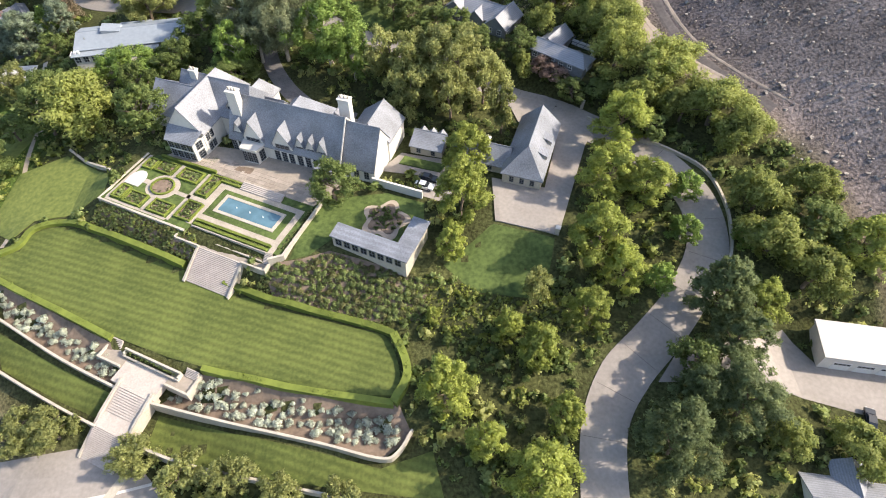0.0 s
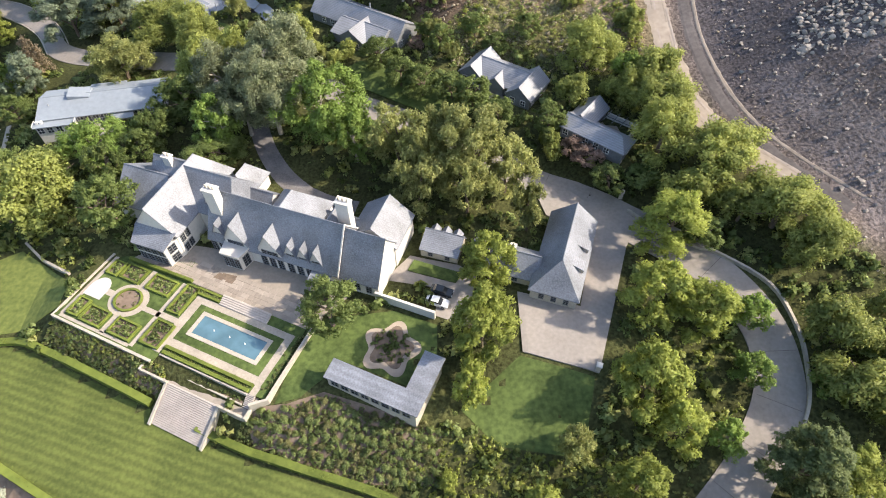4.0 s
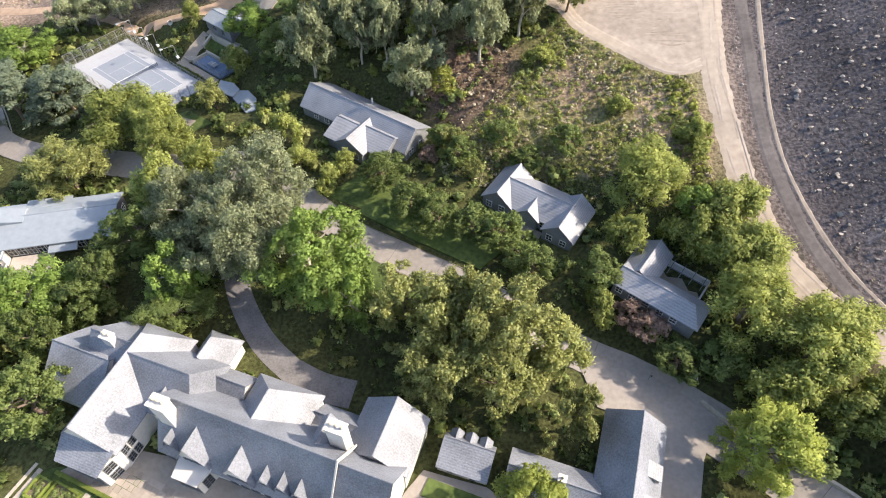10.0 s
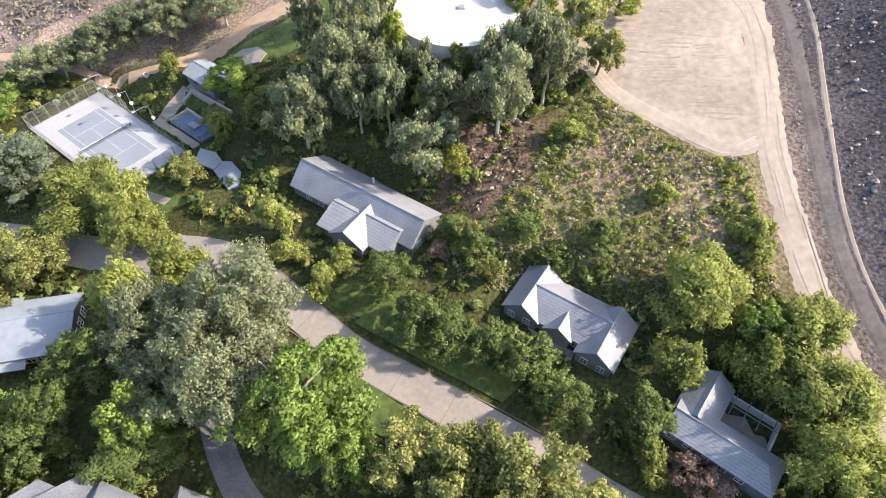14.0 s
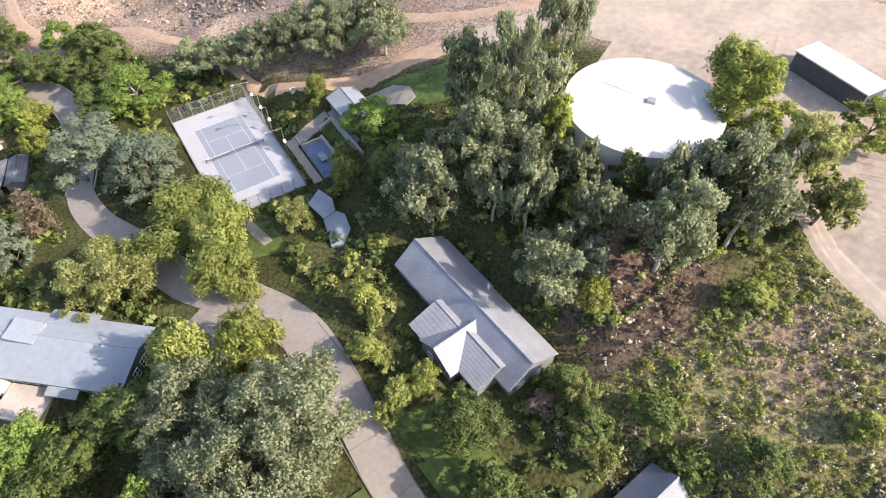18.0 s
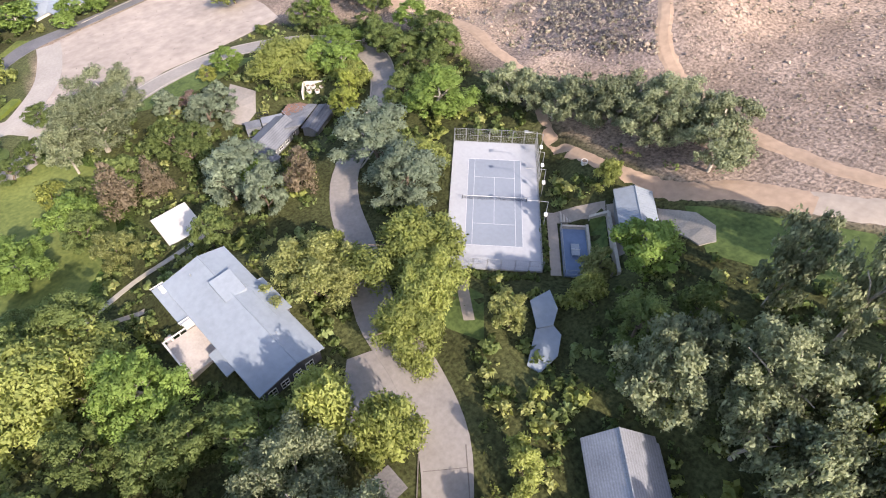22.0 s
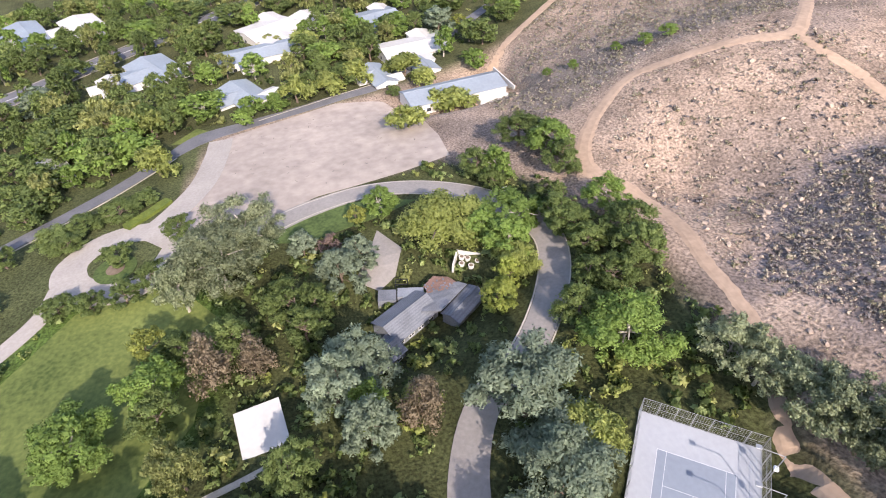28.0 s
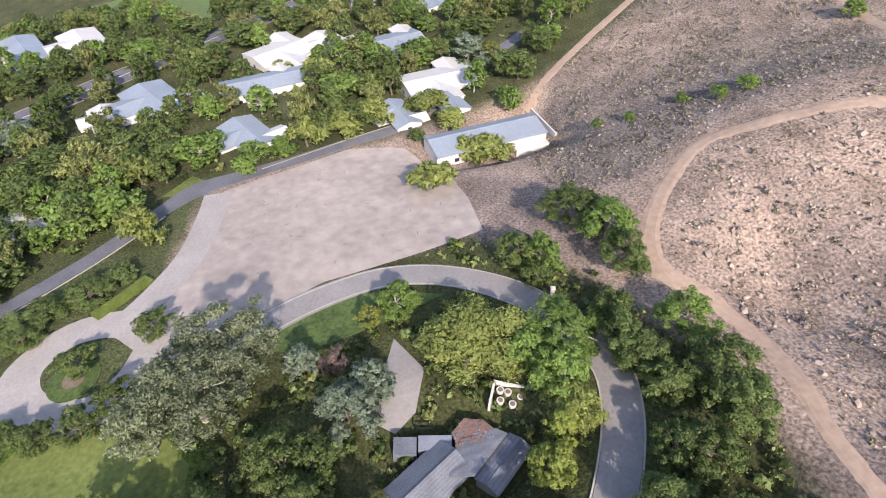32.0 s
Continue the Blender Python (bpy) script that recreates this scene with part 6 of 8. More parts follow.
deck = part("terrace", boxes((7.0, 14.8, -4.6, 1.4, -3.2, 0.05)), PALE_STONE, bw, "stone terrace")
for i in range(8):
    part("baluster", boxes((7.0 + 1.08 * i, 7.15 + 1.08 * i, -4.6, -4.45, 0.05, 0.9)), RENDER, deck)
part("rail", boxes((6.9, 14.9, -4.7, -4.4, 0.9, 1.02)), RENDER, deck)
for v in (-4.6, -3.2, -1.8):
    part("baluster", boxes((6.9, 7.05, v, v + 0.15, 0.05, 0.9)), RENDER, deck)
part("rail", boxes((6.85, 7.1, -4.4, -0.6, 0.9, 1.02)), RENDER, deck)
part("stair", boxes((5.4, 6.9, -4.0, -3.4, -3, -0.3), (5.4, 6.9, -3.4, -2.8, -3, -0.15)), PALE_STONE, deck)
part("lower_roof", slab_box(14.9, 20.2, -0.6, 1.2, 2.1, 2.5), SHEET, bw)
bw_shed = thing("shed", pose(-128.2, 143.2, -6.2, 0, 0, 8), "small flat-roofed shed with a pale roof", "shed")
part("wall", boxes((0.3, 8.9, 0.3, 7.6, -1.5, 2.8)), RENDER, bw_shed)
s = bmesh.new()
slab(s, [(0, 0, 3.0), (9.2, 0, 2.8), (9.2, 7.9, 3.1), (0, 7.9, 3.3)], 0.2)
part("roof", s, WHITE_ROOF, bw_shed)
part("door", boxes((2.5, 3.5, 0.22, 0.32, 0, 2.1)), DARK_WALL, bw_shed)

# ---- three cottages on the slope ----
c1 = thing("cottage", pose(-24, 173.5, 11.5, 0, 0, -33), "grey-roofed cottage with a forward gable", "cottage")
gable(c1, -15.9, 12.4, -2.1, 6.7, -1.5, 3.2, 6.3, "x", over=0.6, wall=TIMBER_WALL, roof=SHINGLE, ridge=1.6)
gable(c1, -15.0, -2.8, 4.0, 7.1, -1.5, 3.0, 4.4, "x", over=0.5, wall=TIMBER_WALL, roof=SHINGLE, ridge=4.4)
gable(c1, -1.6, 5.3, -7.6, 1.0, -1.5, 3.0, 5.2, "y", over=0.5, wall=TIMBER_WALL, roof=SHINGLE, ridge=1.6)
gable(c1, -5.0, 0.6, -7.0, 1.2, -1.5, 2.9, 4.6, "x", over=0.5, wall=TIMBER_WALL, roof=SHINGLE, ridge=-2.3)
gable(c1, 2.4, 9.6, -5.8, 1.6, -1.5, 3.0, 4.9, "x", over=0.5, wall=TIMBER_WALL, roof=SHINGLE, ridge=-1.9)
part("flue", tube(bmesh.new(), (-2.3, 6.0, 3.0), (-2.3, 6.0, 5.0), 0.22, n=10), RENDER, c1, "short pale flue")
c2 = thing("cottage", pose(11, 150.2, 11.0, 0, 0, -33), "grey shingled cottage with two cross wings and a small front gable", "cottage")
gable(c2, -7.0, 6.8, -2.3, 6.2, -1.5, 2.9, 5.25, "x", over=0.5, wall=TIMBER_WALL, roof=SHINGLE)
gable(c2, -10.0, -4.1, -2.9, 6.4, -1.5, 2.9, 5.3, "y", over=0.5, wall=TIMBER_WALL, roof=SHINGLE)
gable(c2, 3.7, 9.6, -4.3, 5.4, -1.5, 2.9, 5.3, "y", over=0.5, wall=TIMBER_WALL, roof=SHINGLE)
gable(c2, -2.5, 1.9, -3.1, 1.0, -1.5, 2.8, 4.5, "y", over=0.4, wall=TIMBER_WALL, roof=SHINGLE)
deck = part("porch_deck", boxes((-5.5, 3.4, -6.4, -3.0, -1.2, 0.1)), PAVING, c2, "stone-paved porch")
for k in range(5):
    part("porch_step", boxes((-5.9 + 0.05 * k, 3.2, -6.75 - 0.4 * k, -6.4 - 0.4 * k, -1.4, -0.06 - 0.16 * k)), WOOD, c2)
c3 = thing("cottage", pose(32, 132.4, 11.5, 0, 0, -38), "small grey-roofed cottage with a walled yard", "cottage")
gable(c3, -7.2, 7.6, -5.6, -0.4, -1.5, 2.9, 4.4, "x", hips=(0, 1.8), over=0.5, wall=TIMBER_WALL, roof=SHINGLE)
gable(c3, -7.2, -2.0, -2.4, 5.9, -1.5, 2.9, 4.8, "y", over=0.5, wall=TIMBER_WALL, roof=SHINGLE)
part("yard_wall", boxes((-1.6, 5.9, 5.5, 5.8, -1, 1.7), (5.6, 5.9, 0, 5.5, -1, 1.7)), RENDER, c3)
BUILT.append([tuple((c3.matrix_basis @ Vector((u, v, 0)))[:2]) for u, v in ((-2, -0.5), (6.2, -0.5), (6.2, 6.2), (-2, 6.2))])
part("yard_floor", boxes((-1.8, 5.6, 0, 5.5, -1.5, 0.05)), PAVING, c3)
for i in range(4):
    part("pergola_beam", boxes((-1.0 + 2.0 * i, -0.86 + 2.0 * i, 2.0, 5.9, 2.3, 2.45)), TIMBER_WALL, c3)
part("pergola_beam", boxes((-1.2, 5.6, 3.6, 3.74, 2.16, 2.3)), TIMBER_WALL, c3)
for c, y, xs in ((c1, -2.1, (-12, -9)), (c1, -7.6, (0.6, 3.6)), (c1, -5.8, (6.8, 8.6)), (c2, -2.9, (-8.6, -5.8)), (c2, -4.3, (5.2, 8.0)), (c2, -2.3, (2.8, -3.4)), (c3, -5.6, (-6, -3.5, -1, 1.5, 4))):
    for u in xs:
        window(c, u, y, 0.6, 1.3, 1.5, 270, (2, 2), WHITE_FRAME)
for c, x, ys in ((c1, 12.4, (0, 3.2)), (c2, 9.6, (-2.4, 2.0)), (c3, 7.6, (-3,))):
    for v in ys:
        window(c, x, v, 0.6, 1.4, 1.5, 0, (2, 2), WHITE_FRAME)

# ---- garden hut by the court, low store by the court ----
hut = thing("garden_hut", pose(-64.7, 217.5, 10.4, 0, 0, -37.5), "small hut with a shallow blue-grey roof", "hut")
gable(hut, -5.0, 5.0, -3.0, 3.0, -1, 2.8, 3.9, "x", hips=(0, 0), over=0.6, wall=TIMBER_WALL, roof=SHEET)
for side in (-1, 1):
    for k in range(18):
        u = -5.3 + 10.6 * k / 17
        part("roof_seam", tube(bmesh.new(), (u, 0, 3.93), (u, side * 3.5, 2.66), 0.02), SHEET, hut)
window(hut, -1.5, -3.0, 0.6, 1.4, 1.3, 270)
window(hut, 1.8, -3.0, 0.2, 1.0, 2.0, 270)
low = thing("store_roof", pose(-55.5, 190.5, 8.0, 0, 0, -38), "long low store under a kinked grey roof", "store")
s = bmesh.new()
slab(s, [(-4.8, -3.7, 2.3), (0.6, -2.8, 2.5), (0.0, -0.2, 2.8), (-3.2, 0.7, 2.7), (-7.0, -0.4, 2.5)], 0.25)
part("roof", s, SHEET, low)
s = bmesh.new()
slab(s, [(0.4, -2.9, 2.2), (7.0, -4.4, 2.0), (8.2, -2.5, 2.1), (5.3, 0.3, 2.5), (1.6, 1.0, 2.6), (-0.2, -0.2, 2.5)], 0.25)
part("roof", s, SHEET, low)
part("wall", boxes((-4.4, 5.0, -2.6, -0.6, -1.5, 1.95)), DARK_WALL, low)

# ---- water tank ----
tank = thing("water_tank", pose(-6.9, 210.5, 27, 0, 0, 0), "broad round white steel water tank", "tank")
n = 64
R, TH = 12.6, 6.1
bm = bmesh.new()
tube(bm, (0, 0, -1), (0, 0, TH), R, n=n)
part("shell", bm, RENDER, tank)
bm = bmesh.new()
top = bm.verts.new((0, 0, TH + 0.75))
rim = [bm.verts.new(((R + 0.12) * math.cos(i * 2 * math.pi / n), (R + 0.12) * math.sin(i * 2 * math.pi / n), TH + 0.06)) for i in range(n)]
for i in range(n):
    bm.faces.new((top, rim[i], rim[(i + 1) % n]))
part("roof", bm, WHITE_ROOF, tank, "shallow cone roof, white with rust streaks")
part("hatch", boxes((0.3, 1.6, -0.7, 0.6, TH + 0.5, TH + 1.2), bevel=0.05), STEEL, tank)
part("cable", tube(bmesh.new(), (0.3, 0.2, TH + 0.74), (-7.5, 3.2, TH + 0.36), 0.03, n=5), STEEL, tank)
lad = part("ladder", boxes((R + 0.1, R + 0.2, -0.35, -0.28, 0, TH + 1), (R + 0.1, R + 0.2, 0.28, 0.35, 0, TH + 1)), STEEL, tank)
for i in range(14):
    part("rung", tube(bmesh.new(), (R + 0.15, -0.3, 0.4 + 0.48 * i), (R + 0.15, 0.3, 0.4 + 0.48 * i), 0.025, n=5), STEEL, lad)

# ---- the house below the hill, its yard, and the white garages by the lower drive ----
h5 = thing("house", pose(-145, 178, -9.5, 0, 0, 0), "rambling single-storey house with dark grey roofs", "house")


def turned(parent, x, y, ang):
    ob = thing_part("wing", parent)
    ob.matrix_basis = pose(x, y, 0, 0, 0, ang)
    return ob


w1, w2, w3 = turned(h5, 1.0, -1.0, 121), turned(h5, 0.7, 12.0, -52), turned(h5, 10.3, -9.4, -56)
gable(w1, -5.6, 6.5, -3.3, 3.5, -2, 2.9, 4.6, "x", over=0.6, wall=TIMBER_WALL, roof=DARK_SHINGLE)
gable(w2, -4.8, 5.0, -2.0, 2.0, -2, 2.8, 3.5, "x", over=0.4, wall=TIMBER_WALL, roof=DARK_SHINGLE)
gable(w3, -6.4, 6.8, -2.5, 2.5, -2, 2.8, 4.0, "x", over=0.5, wall=TIMBER_WALL, roof=DARK_SHINGLE, hips=(0, 1.5))
s = bmesh.new()
slab(s, [(-4.6, 5.2, 3.0), (1.5, 2.5, 3.9), (2.1, 6.5, 3.6), (-3.9, 14.0, 3.2), (-5.4, 12.4, 3.0)], 0.25)
part("roof_slope", s, DARK_SHINGLE, h5)
s = bmesh.new()
slab(s, [(-6.3, 4.8, 2.75), (-4.6, 5.2, 3.02), (-5.2, 12.2, 3.02), (-7.6, 10.8, 2.7), (-8.6, 7.6, 2.7)], 0.25)
part("roof_slope", s, CLAY, h5, "weathered red tile slope")
rt = random.Random(4)
for i in range(9):
    for k in range(15):
        x, y = -8.2 + 0.62 * i, 5.2 + 0.48 * k
        if inside(np.array([x]), np.array([y]), [(-6.3, 4.9), (-3.4, 5.2), (-3.4, 11.6), (-7.5, 10.7), (-8.5, 7.6)])[0] and rt.random() < 0.72:
            z = 2.72 + 0.075 * (x + 8.6) + (0.02 if x < -4.8 else 0.14)
            part("roof_tile", boxes((x - 0.24, x + 0.24, y - 0.19, y + 0.19, z, z + 0.1)), CLAY if rt.random() < 0.6 else DARK_SHINGLE, h5)
w4 = turned(h5, -5.4, 1.8, 77)
part("flat_roof", boxes((-2.8, 2.8, -1.3, 1.3, -2, 2.75)), SHINGLE, w4)
part("flat_roof", boxes((-7.0, -3.1, -1.9, 1.2, -2, 2.45)), DARK_SHINGLE, w4)
part("pergola_frame", boxes((-3.4, -0.6, 3.0, 3.15, 1.9, 2.05), (-3.4, -0.6, 4.5, 4.65, 1.9, 2.05), (-3.4, -3.25, 3.0, 4.65, 1.9, 2.05), (-0.75, -0.6, 3.0, 4.65, 1.9, 2.05), (-3.4, -3.25, 3.0, 3.15, -1, 2.0), (-0.75, -0.6, 4.5, 4.65, -1, 2.0)), BLACK, w4)
for i in range(4):
    window(w1, -4.2 + 2.8 * i, -3.3, 0.6, 1.6, 1.7, 270, (2, 2), WHITE_FRAME)
for i in range(4):
    window(w3, -4.6 + 3 * i, 2.5, 0.6, 1.5, 1.6, 90, (2, 2), WHITE_FRAME)

g6 = thing("garage", pose(71, 51.8, -3.5, 0, 0, -9.5), "white-roofed garage with three pale doors", "garage")
part("wall", boxes((0, 20, 0, 7.6, -1, 3.9)), RENDER, g6)
part("roof", boxes((-0.4, 20.4, -0.4, 8.0, 3.9, 4.4)), WHITE_ROOF, g6)
for i in range(3):
    dd = part("garage_door", boxes((2.2 + 4.2 * i, 5.4 + 4.2 * i, -0.08, 0.02, -0.2, 2.5)), WHITE_FRAME, g6)
    for k in range(4):
        part("pane", boxes((2.35 + 4.2 * i + 0.75 * k, 2.95 + 4.2 * i + 0.75 * k, -0.12, -0.07, 1.8, 2.3)), GLASS, dd)
h7 = thing("house", pose(60, 22, -5.5, 0, 0, -8), "white-gabled house with a pale shingled roof", "house")
gable(h7, -2, 18, 0, 9.5, -1.5, 3.6, 6.2, "x", wall=RENDER, roof=SHINGLE)
gable(h7, 3, 9, 5, 12, -1.5, 3.6, 5.8, "y", wall=RENDER, roof=SHINGLE)
window(h7, -2, 3, 0.6, 1.4, 1.6, 180)
window(h7, -2, 6.5, 0.6, 1.4, 1.6, 180)
window(h7, 4.5, 12, 0.6, 1.4, 1.6, 90)

# ---- long pale building at the foot of the hill ----
h8 = thing("house", pose(-262, 202.5, -26, 0, 0, 98.5), "long pale building with a shallow blue-grey roof", "building")
gable(h8, 0, 39, -11, 1, -2, 4.4, 5.8, "x", over=0.6, wall=RENDER, roof=SHEET, ridge=-3)
part("annexe", boxes((26, 38, -15, -11, -2, 2.6)), RENDER, h8)
for i in range(9):
    window(h8, 2.5 + 4.2 * i, -11, 0.9, 1.6, 1.4, 270, (2, 1))
part("end_wall", boxes((40.5, 41, -14, 3, -2, 5.0)), RENDER, h8)

# ---- the valley: houses, street furniture, golf green ----
VILLAGE = ((-326.6, 153.0, 30, 11, 102, 6, "SHEET"), (-288, 145.7, 18, 11, 28, 4, "SHEET"), (-330, 109, 23, 15, 31, 5, "SHEET"), (-322, 92, 16, 9, 19, 4, "WHITE"),
           (-358.5, 158.4, 22, 16, 120, 5, "WHITE"), (-365.7, 180, 16, 12, 28, 4, "WHITE"), (-349.6, 209.6, 19, 13, 106, 5, "SHEET"), (-304.6, 217.7, 25, 14, 100, 5, "WHITE"),
           (-284.3, 198.1, 15, 8, 14, 4, "SHEET"), (-285.9, 217.3, 11, 8, 14, 4, "SHEET"), (-417, 37, 44, 14, 27, 5, "SHEET"), (-421, 63, 32, 16, 27, 5, "WHITE"), (-250.5, 83.1, 13, 10, 27, 4, "WHITE"),
           (-395, 235, 20, 12, 100, 5, "SHEET"), (-420, 200, 22, 12, 118, 5, "WHITE"), (-440, 240, 22, 12, 118, 5, "SHEET"))
for x, y, ln, wd, ang, h, roof in VILLAGE:
    ln, wd = ln * 1.18, wd * 1.15
    zg = min(ground(x + dx, y + dy) for dx in (-8, 8) for dy in (-8, 8))
    hs = thing("house", pose(x, y, max(zg, ground(x, y) - 1.5), 0, 0, ang), "white-walled house with a " + ("pale blue-grey" if roof == "SHEET" else "white") + " low roof among trees", "house", "houses in the valley")
    gable(hs, -ln / 2, ln / 2, -wd / 2, wd / 2, -3, h - 0.8, h + 0.6, "x", over=0.6, wall=RENDER, roof=SHEET if roof == "SHEET" else WHITE_ROOF)
    if ln > 17:
        gable(hs, -ln * 0.3, -ln * 0.3 + wd * 0.75, -wd * 0.95, wd * 0.1, -3, h - 1.0, h + 0.3, "y", over=0.5, wall=RENDER, roof=SHEET if roof == "SHEET" else WHITE_ROOF)
        gable(hs, ln * 0.1, ln * 0.1 + wd * 0.6, -wd * 0.1, wd * 0.9, -3, h - 1.2, h, "y", over=0.5, wall=RENDER, roof=WHITE_ROOF)
    for i in range(int(ln / 3.4)):
        for v, a in ((-wd / 2, 270), (wd / 2, 90)):
            window(hs, -ln / 2 + 1.8 + 3.4 * i, v, 0.9, 1.5, 1.5, a, (2, 1))
    for a, e in ((180, -ln / 2), (0, ln / 2)):
        window(hs, e, 0, 0.9, 1.6, 1.5, a, (2, 1))
laid(draped("lawn", [(-420, 118), (-445, 108), (-490, 70), (-520, 40), (-535, 120), (-470, 150)], GOLF, 0.06), "distant mown golf green", "lawn")
laid(draped("lawn", [(-255, 128), (-262, 134), (-268, 128), (-258, 120)], MEADOW, 0.10), "small green corner lawn at the street", "lawn")
for pts in ([(-290, 0), (-327, 52), (-352, 81), (-381, 117), (-417, 160), (-462, 214)], [(-310, 0), (-343, 46), (-368, 73), (-397, 109), (-433, 152), (-478, 206)]):
    laid(ribbon("road_kerb", pts, 0.8, CONCRETE, 0.14), "pale kerb strip along the highway", "kerb")
laid(ribbon("road_marking", [(-300, 0), (-335, 49), (-360, 77), (-389, 113), (-425, 156), (-470, 210)], 0.25, LINE, 0.13), "pale line along the highway", "marking")
for pts in ([(-187, 62), (-211, 92), (-227, 109), (-245, 123)], [(-264, 150), (-270, 166), (-276, 182), (-281, 198)]):
    laid(ribbon("road_kerb", pts, 0.35, LIMESTONE, 0.2), "pale kerb of the street", "kerb")


def car(x, y, z, ang, paint, label):
    c = thing("car", pose(x, y, z, 0, 0, ang), label, "car")
    part("body", prism_y(bmesh.new(), [(-2.1, 0.3), (2.1, 0.3), (2.2, 0.6), (2.05, 0.85), (1.0, 0.95), (-1.9, 0.95), (-2.2, 0.8)], -0.85, 0.85), paint, c)
    cab = part("cabin", prism_y(bmesh.new(), [(-1.7, 0.95), (1.0, 0.95), (0.35, 1.42), (-1.1, 1.45)], -0.72, 0.72), GLASS, c)
    part("roof_panel", boxes((-1.1, 0.35, -0.7, 0.7, 1.42, 1.48), bevel=0.02), paint, cab)
    for sx in (-1.3, 1.3):
        for sy in (-0.82, 0.82):
            w = part("wheel", tube(bmesh.new(), (sx, sy - 0.1, 0.33), (sx, sy + 0.1, 0.33), 0.33, n=12), BLACK, c)
            part("rim", tube(bmesh.new(), (sx, sy - 0.11, 0.33), (sx, sy + 0.11, 0.33), 0.19, n=8), STEEL, w)
    for sy in (-0.6, 0.6):
        part("headlight", boxes((2.08, 2.2, sy - 0.18, sy + 0.18, 0.6, 0.75)), LINE, c)


CAR_WHITE = material("white_car_paint", (0.75, 0.76, 0.78), rough=0.25, grain=0.02, bump=0, dark=0.02, spec=0.6)
CAR_DARK = material("dark_car_paint", (0.03, 0.035, 0.04), rough=0.25, grain=0.02, bump=0, dark=0.02, spec=0.6)
car(-4.0, 91.6, ground(-4, 91.6) + 0.1, -19, CAR_WHITE, "white car parked in the yard beside the house")
car(-3.2, 94.0, ground(-3.2, 94) + 0.1, -19, CAR_DARK, "small dark car parked in the yard")
for x, y in ((-342, 67), (-373, 100)):
    car(x, y, ground(x, y) + 0.1, 50, CAR_WHITE, "white car on the highway")
car(76, 41, ground(76, 41) + 0.1, 70, CAR_DARK, "dark vehicle parked at the garage yard")

# container and rubble above the tank
cont = thing("container", pose(23, 230, ground(23, 230), 0, 0, -42), "long pale-roofed storage shed on bare earth", "shed")
part("body", boxes((-7, 7, -2.6, 2.6, -0.5, 3.0)), DARK_WALL, cont)
part("roof", boxes((-7.2, 7.2, -2.9, 2.9, 3.0, 3.25)), WHITE_ROOF, cont)
barrel = thing("planter_tub", pose(-81.6, 221.1, ground(-81.6, 221.1), 0, 0, 0), "round white tub standing on bare soil", "tub")
part("wall", tube(bmesh.new(), (0, 0, -0.2), (0, 0, 0.7), 0.62, 0.7, 16), RENDER, barrel)
part("soil", tube(bmesh.new(), (0, 0, 0.6), (0, 0, 0.72), 0.52, 0.5, 14), MULCH, barrel)
# brick-edged yard with stacked tyres by the lower house
yard = thing("yard_wall", pose(-155, 194.5, ground(-155, 194.5), 0, 0, 62), "white-walled little yard", "wall")
part("wall", boxes((-3.5, 4.5, 2.4, 2.8, -1, 1.2)), RENDER, yard)
part("wall", boxes((-3.5, -3.1, -2.4, 2.4, -1, 1.2)), RENDER, yard)
for i, (dx, dy) in enumerate(((-1.6, -0.8), (0.6, -1.0), (-0.6, 1.2), (1.8, 0.8), (-2.0, 1.3))):
    bm = bmesh.new()
    m0 = pose(-155, 194.5, ground(-155, 194.5) + 0.05, 0, 0, 62) @ Vector((dx, dy, 0))
    pot = thing("plant_pot", Matrix.Translation(m0), "round pale-rimmed tub of dark soil", "pot", "tubs in the yard")
    part("rim", tube(bmesh.new(), (0, 0, 0), (0, 0, 0.75), 0.62, 0.7, 14), RENDER, pot)
    part("soil", tube(bmesh.new(), (0, 0, 0.7), (0, 0, 0.8), 0.5, 0.45, 10), MULCH, pot)
laid(draped("pavement", [(-176.3, 177.3), (-166.5, 181.5), (-158, 178), (-154.9, 173.7), (-159.1, 169), (-166, 173)], CONCRETE, 0.09), "pale concrete parking apron")
laid(draped("lawn", [(-193, 160), (-190, 150), (-183, 146), (-178, 160), (-182, 178), (-186, 190), (-192, 178)], GRASS, 0.06), "dark green lawn inside the drive's bend", "lawn")
isl = [(-184.5 + 5.6 * math.cos(a * math.pi / 12), 114.2 + 5.0 * math.sin(a * math.pi / 12)) for a in range(24)]
laid(draped("lawn", isl, GRASS, 0.24), "round grass island in the drive", "lawn")
laid(draped("bed_soil", [(-184.5 + 2.4 * math.cos(a * math.pi / 8), 114.2 + 2.2 * math.sin(a * math.pi / 8)) for a in range(16)], MULCH, 0.3), "bare soil round the island tree", "bed")
for x, y in ((-176.8, 211), (34.5, 117.2), (23.6, 77.8), (-163.6, 214.6)):
    gp = thing("gate_post", pose(x, y, ground(x, y), 0, 0, -20), "square pale stone post with a cap", "post")
    part("shaft", boxes((-0.4, 0.4, -0.4, 0.4, -0.5, 1.7), bevel=0.03), LIMESTONE, gp)
    part("cap", boxes((-0.52, 0.52, -0.52, 0.52, 1.7, 1.9), bevel=0.04), RENDER, gp)

# a scatter of street and garden trees in the valley
vr = random.Random(12)
taken = []
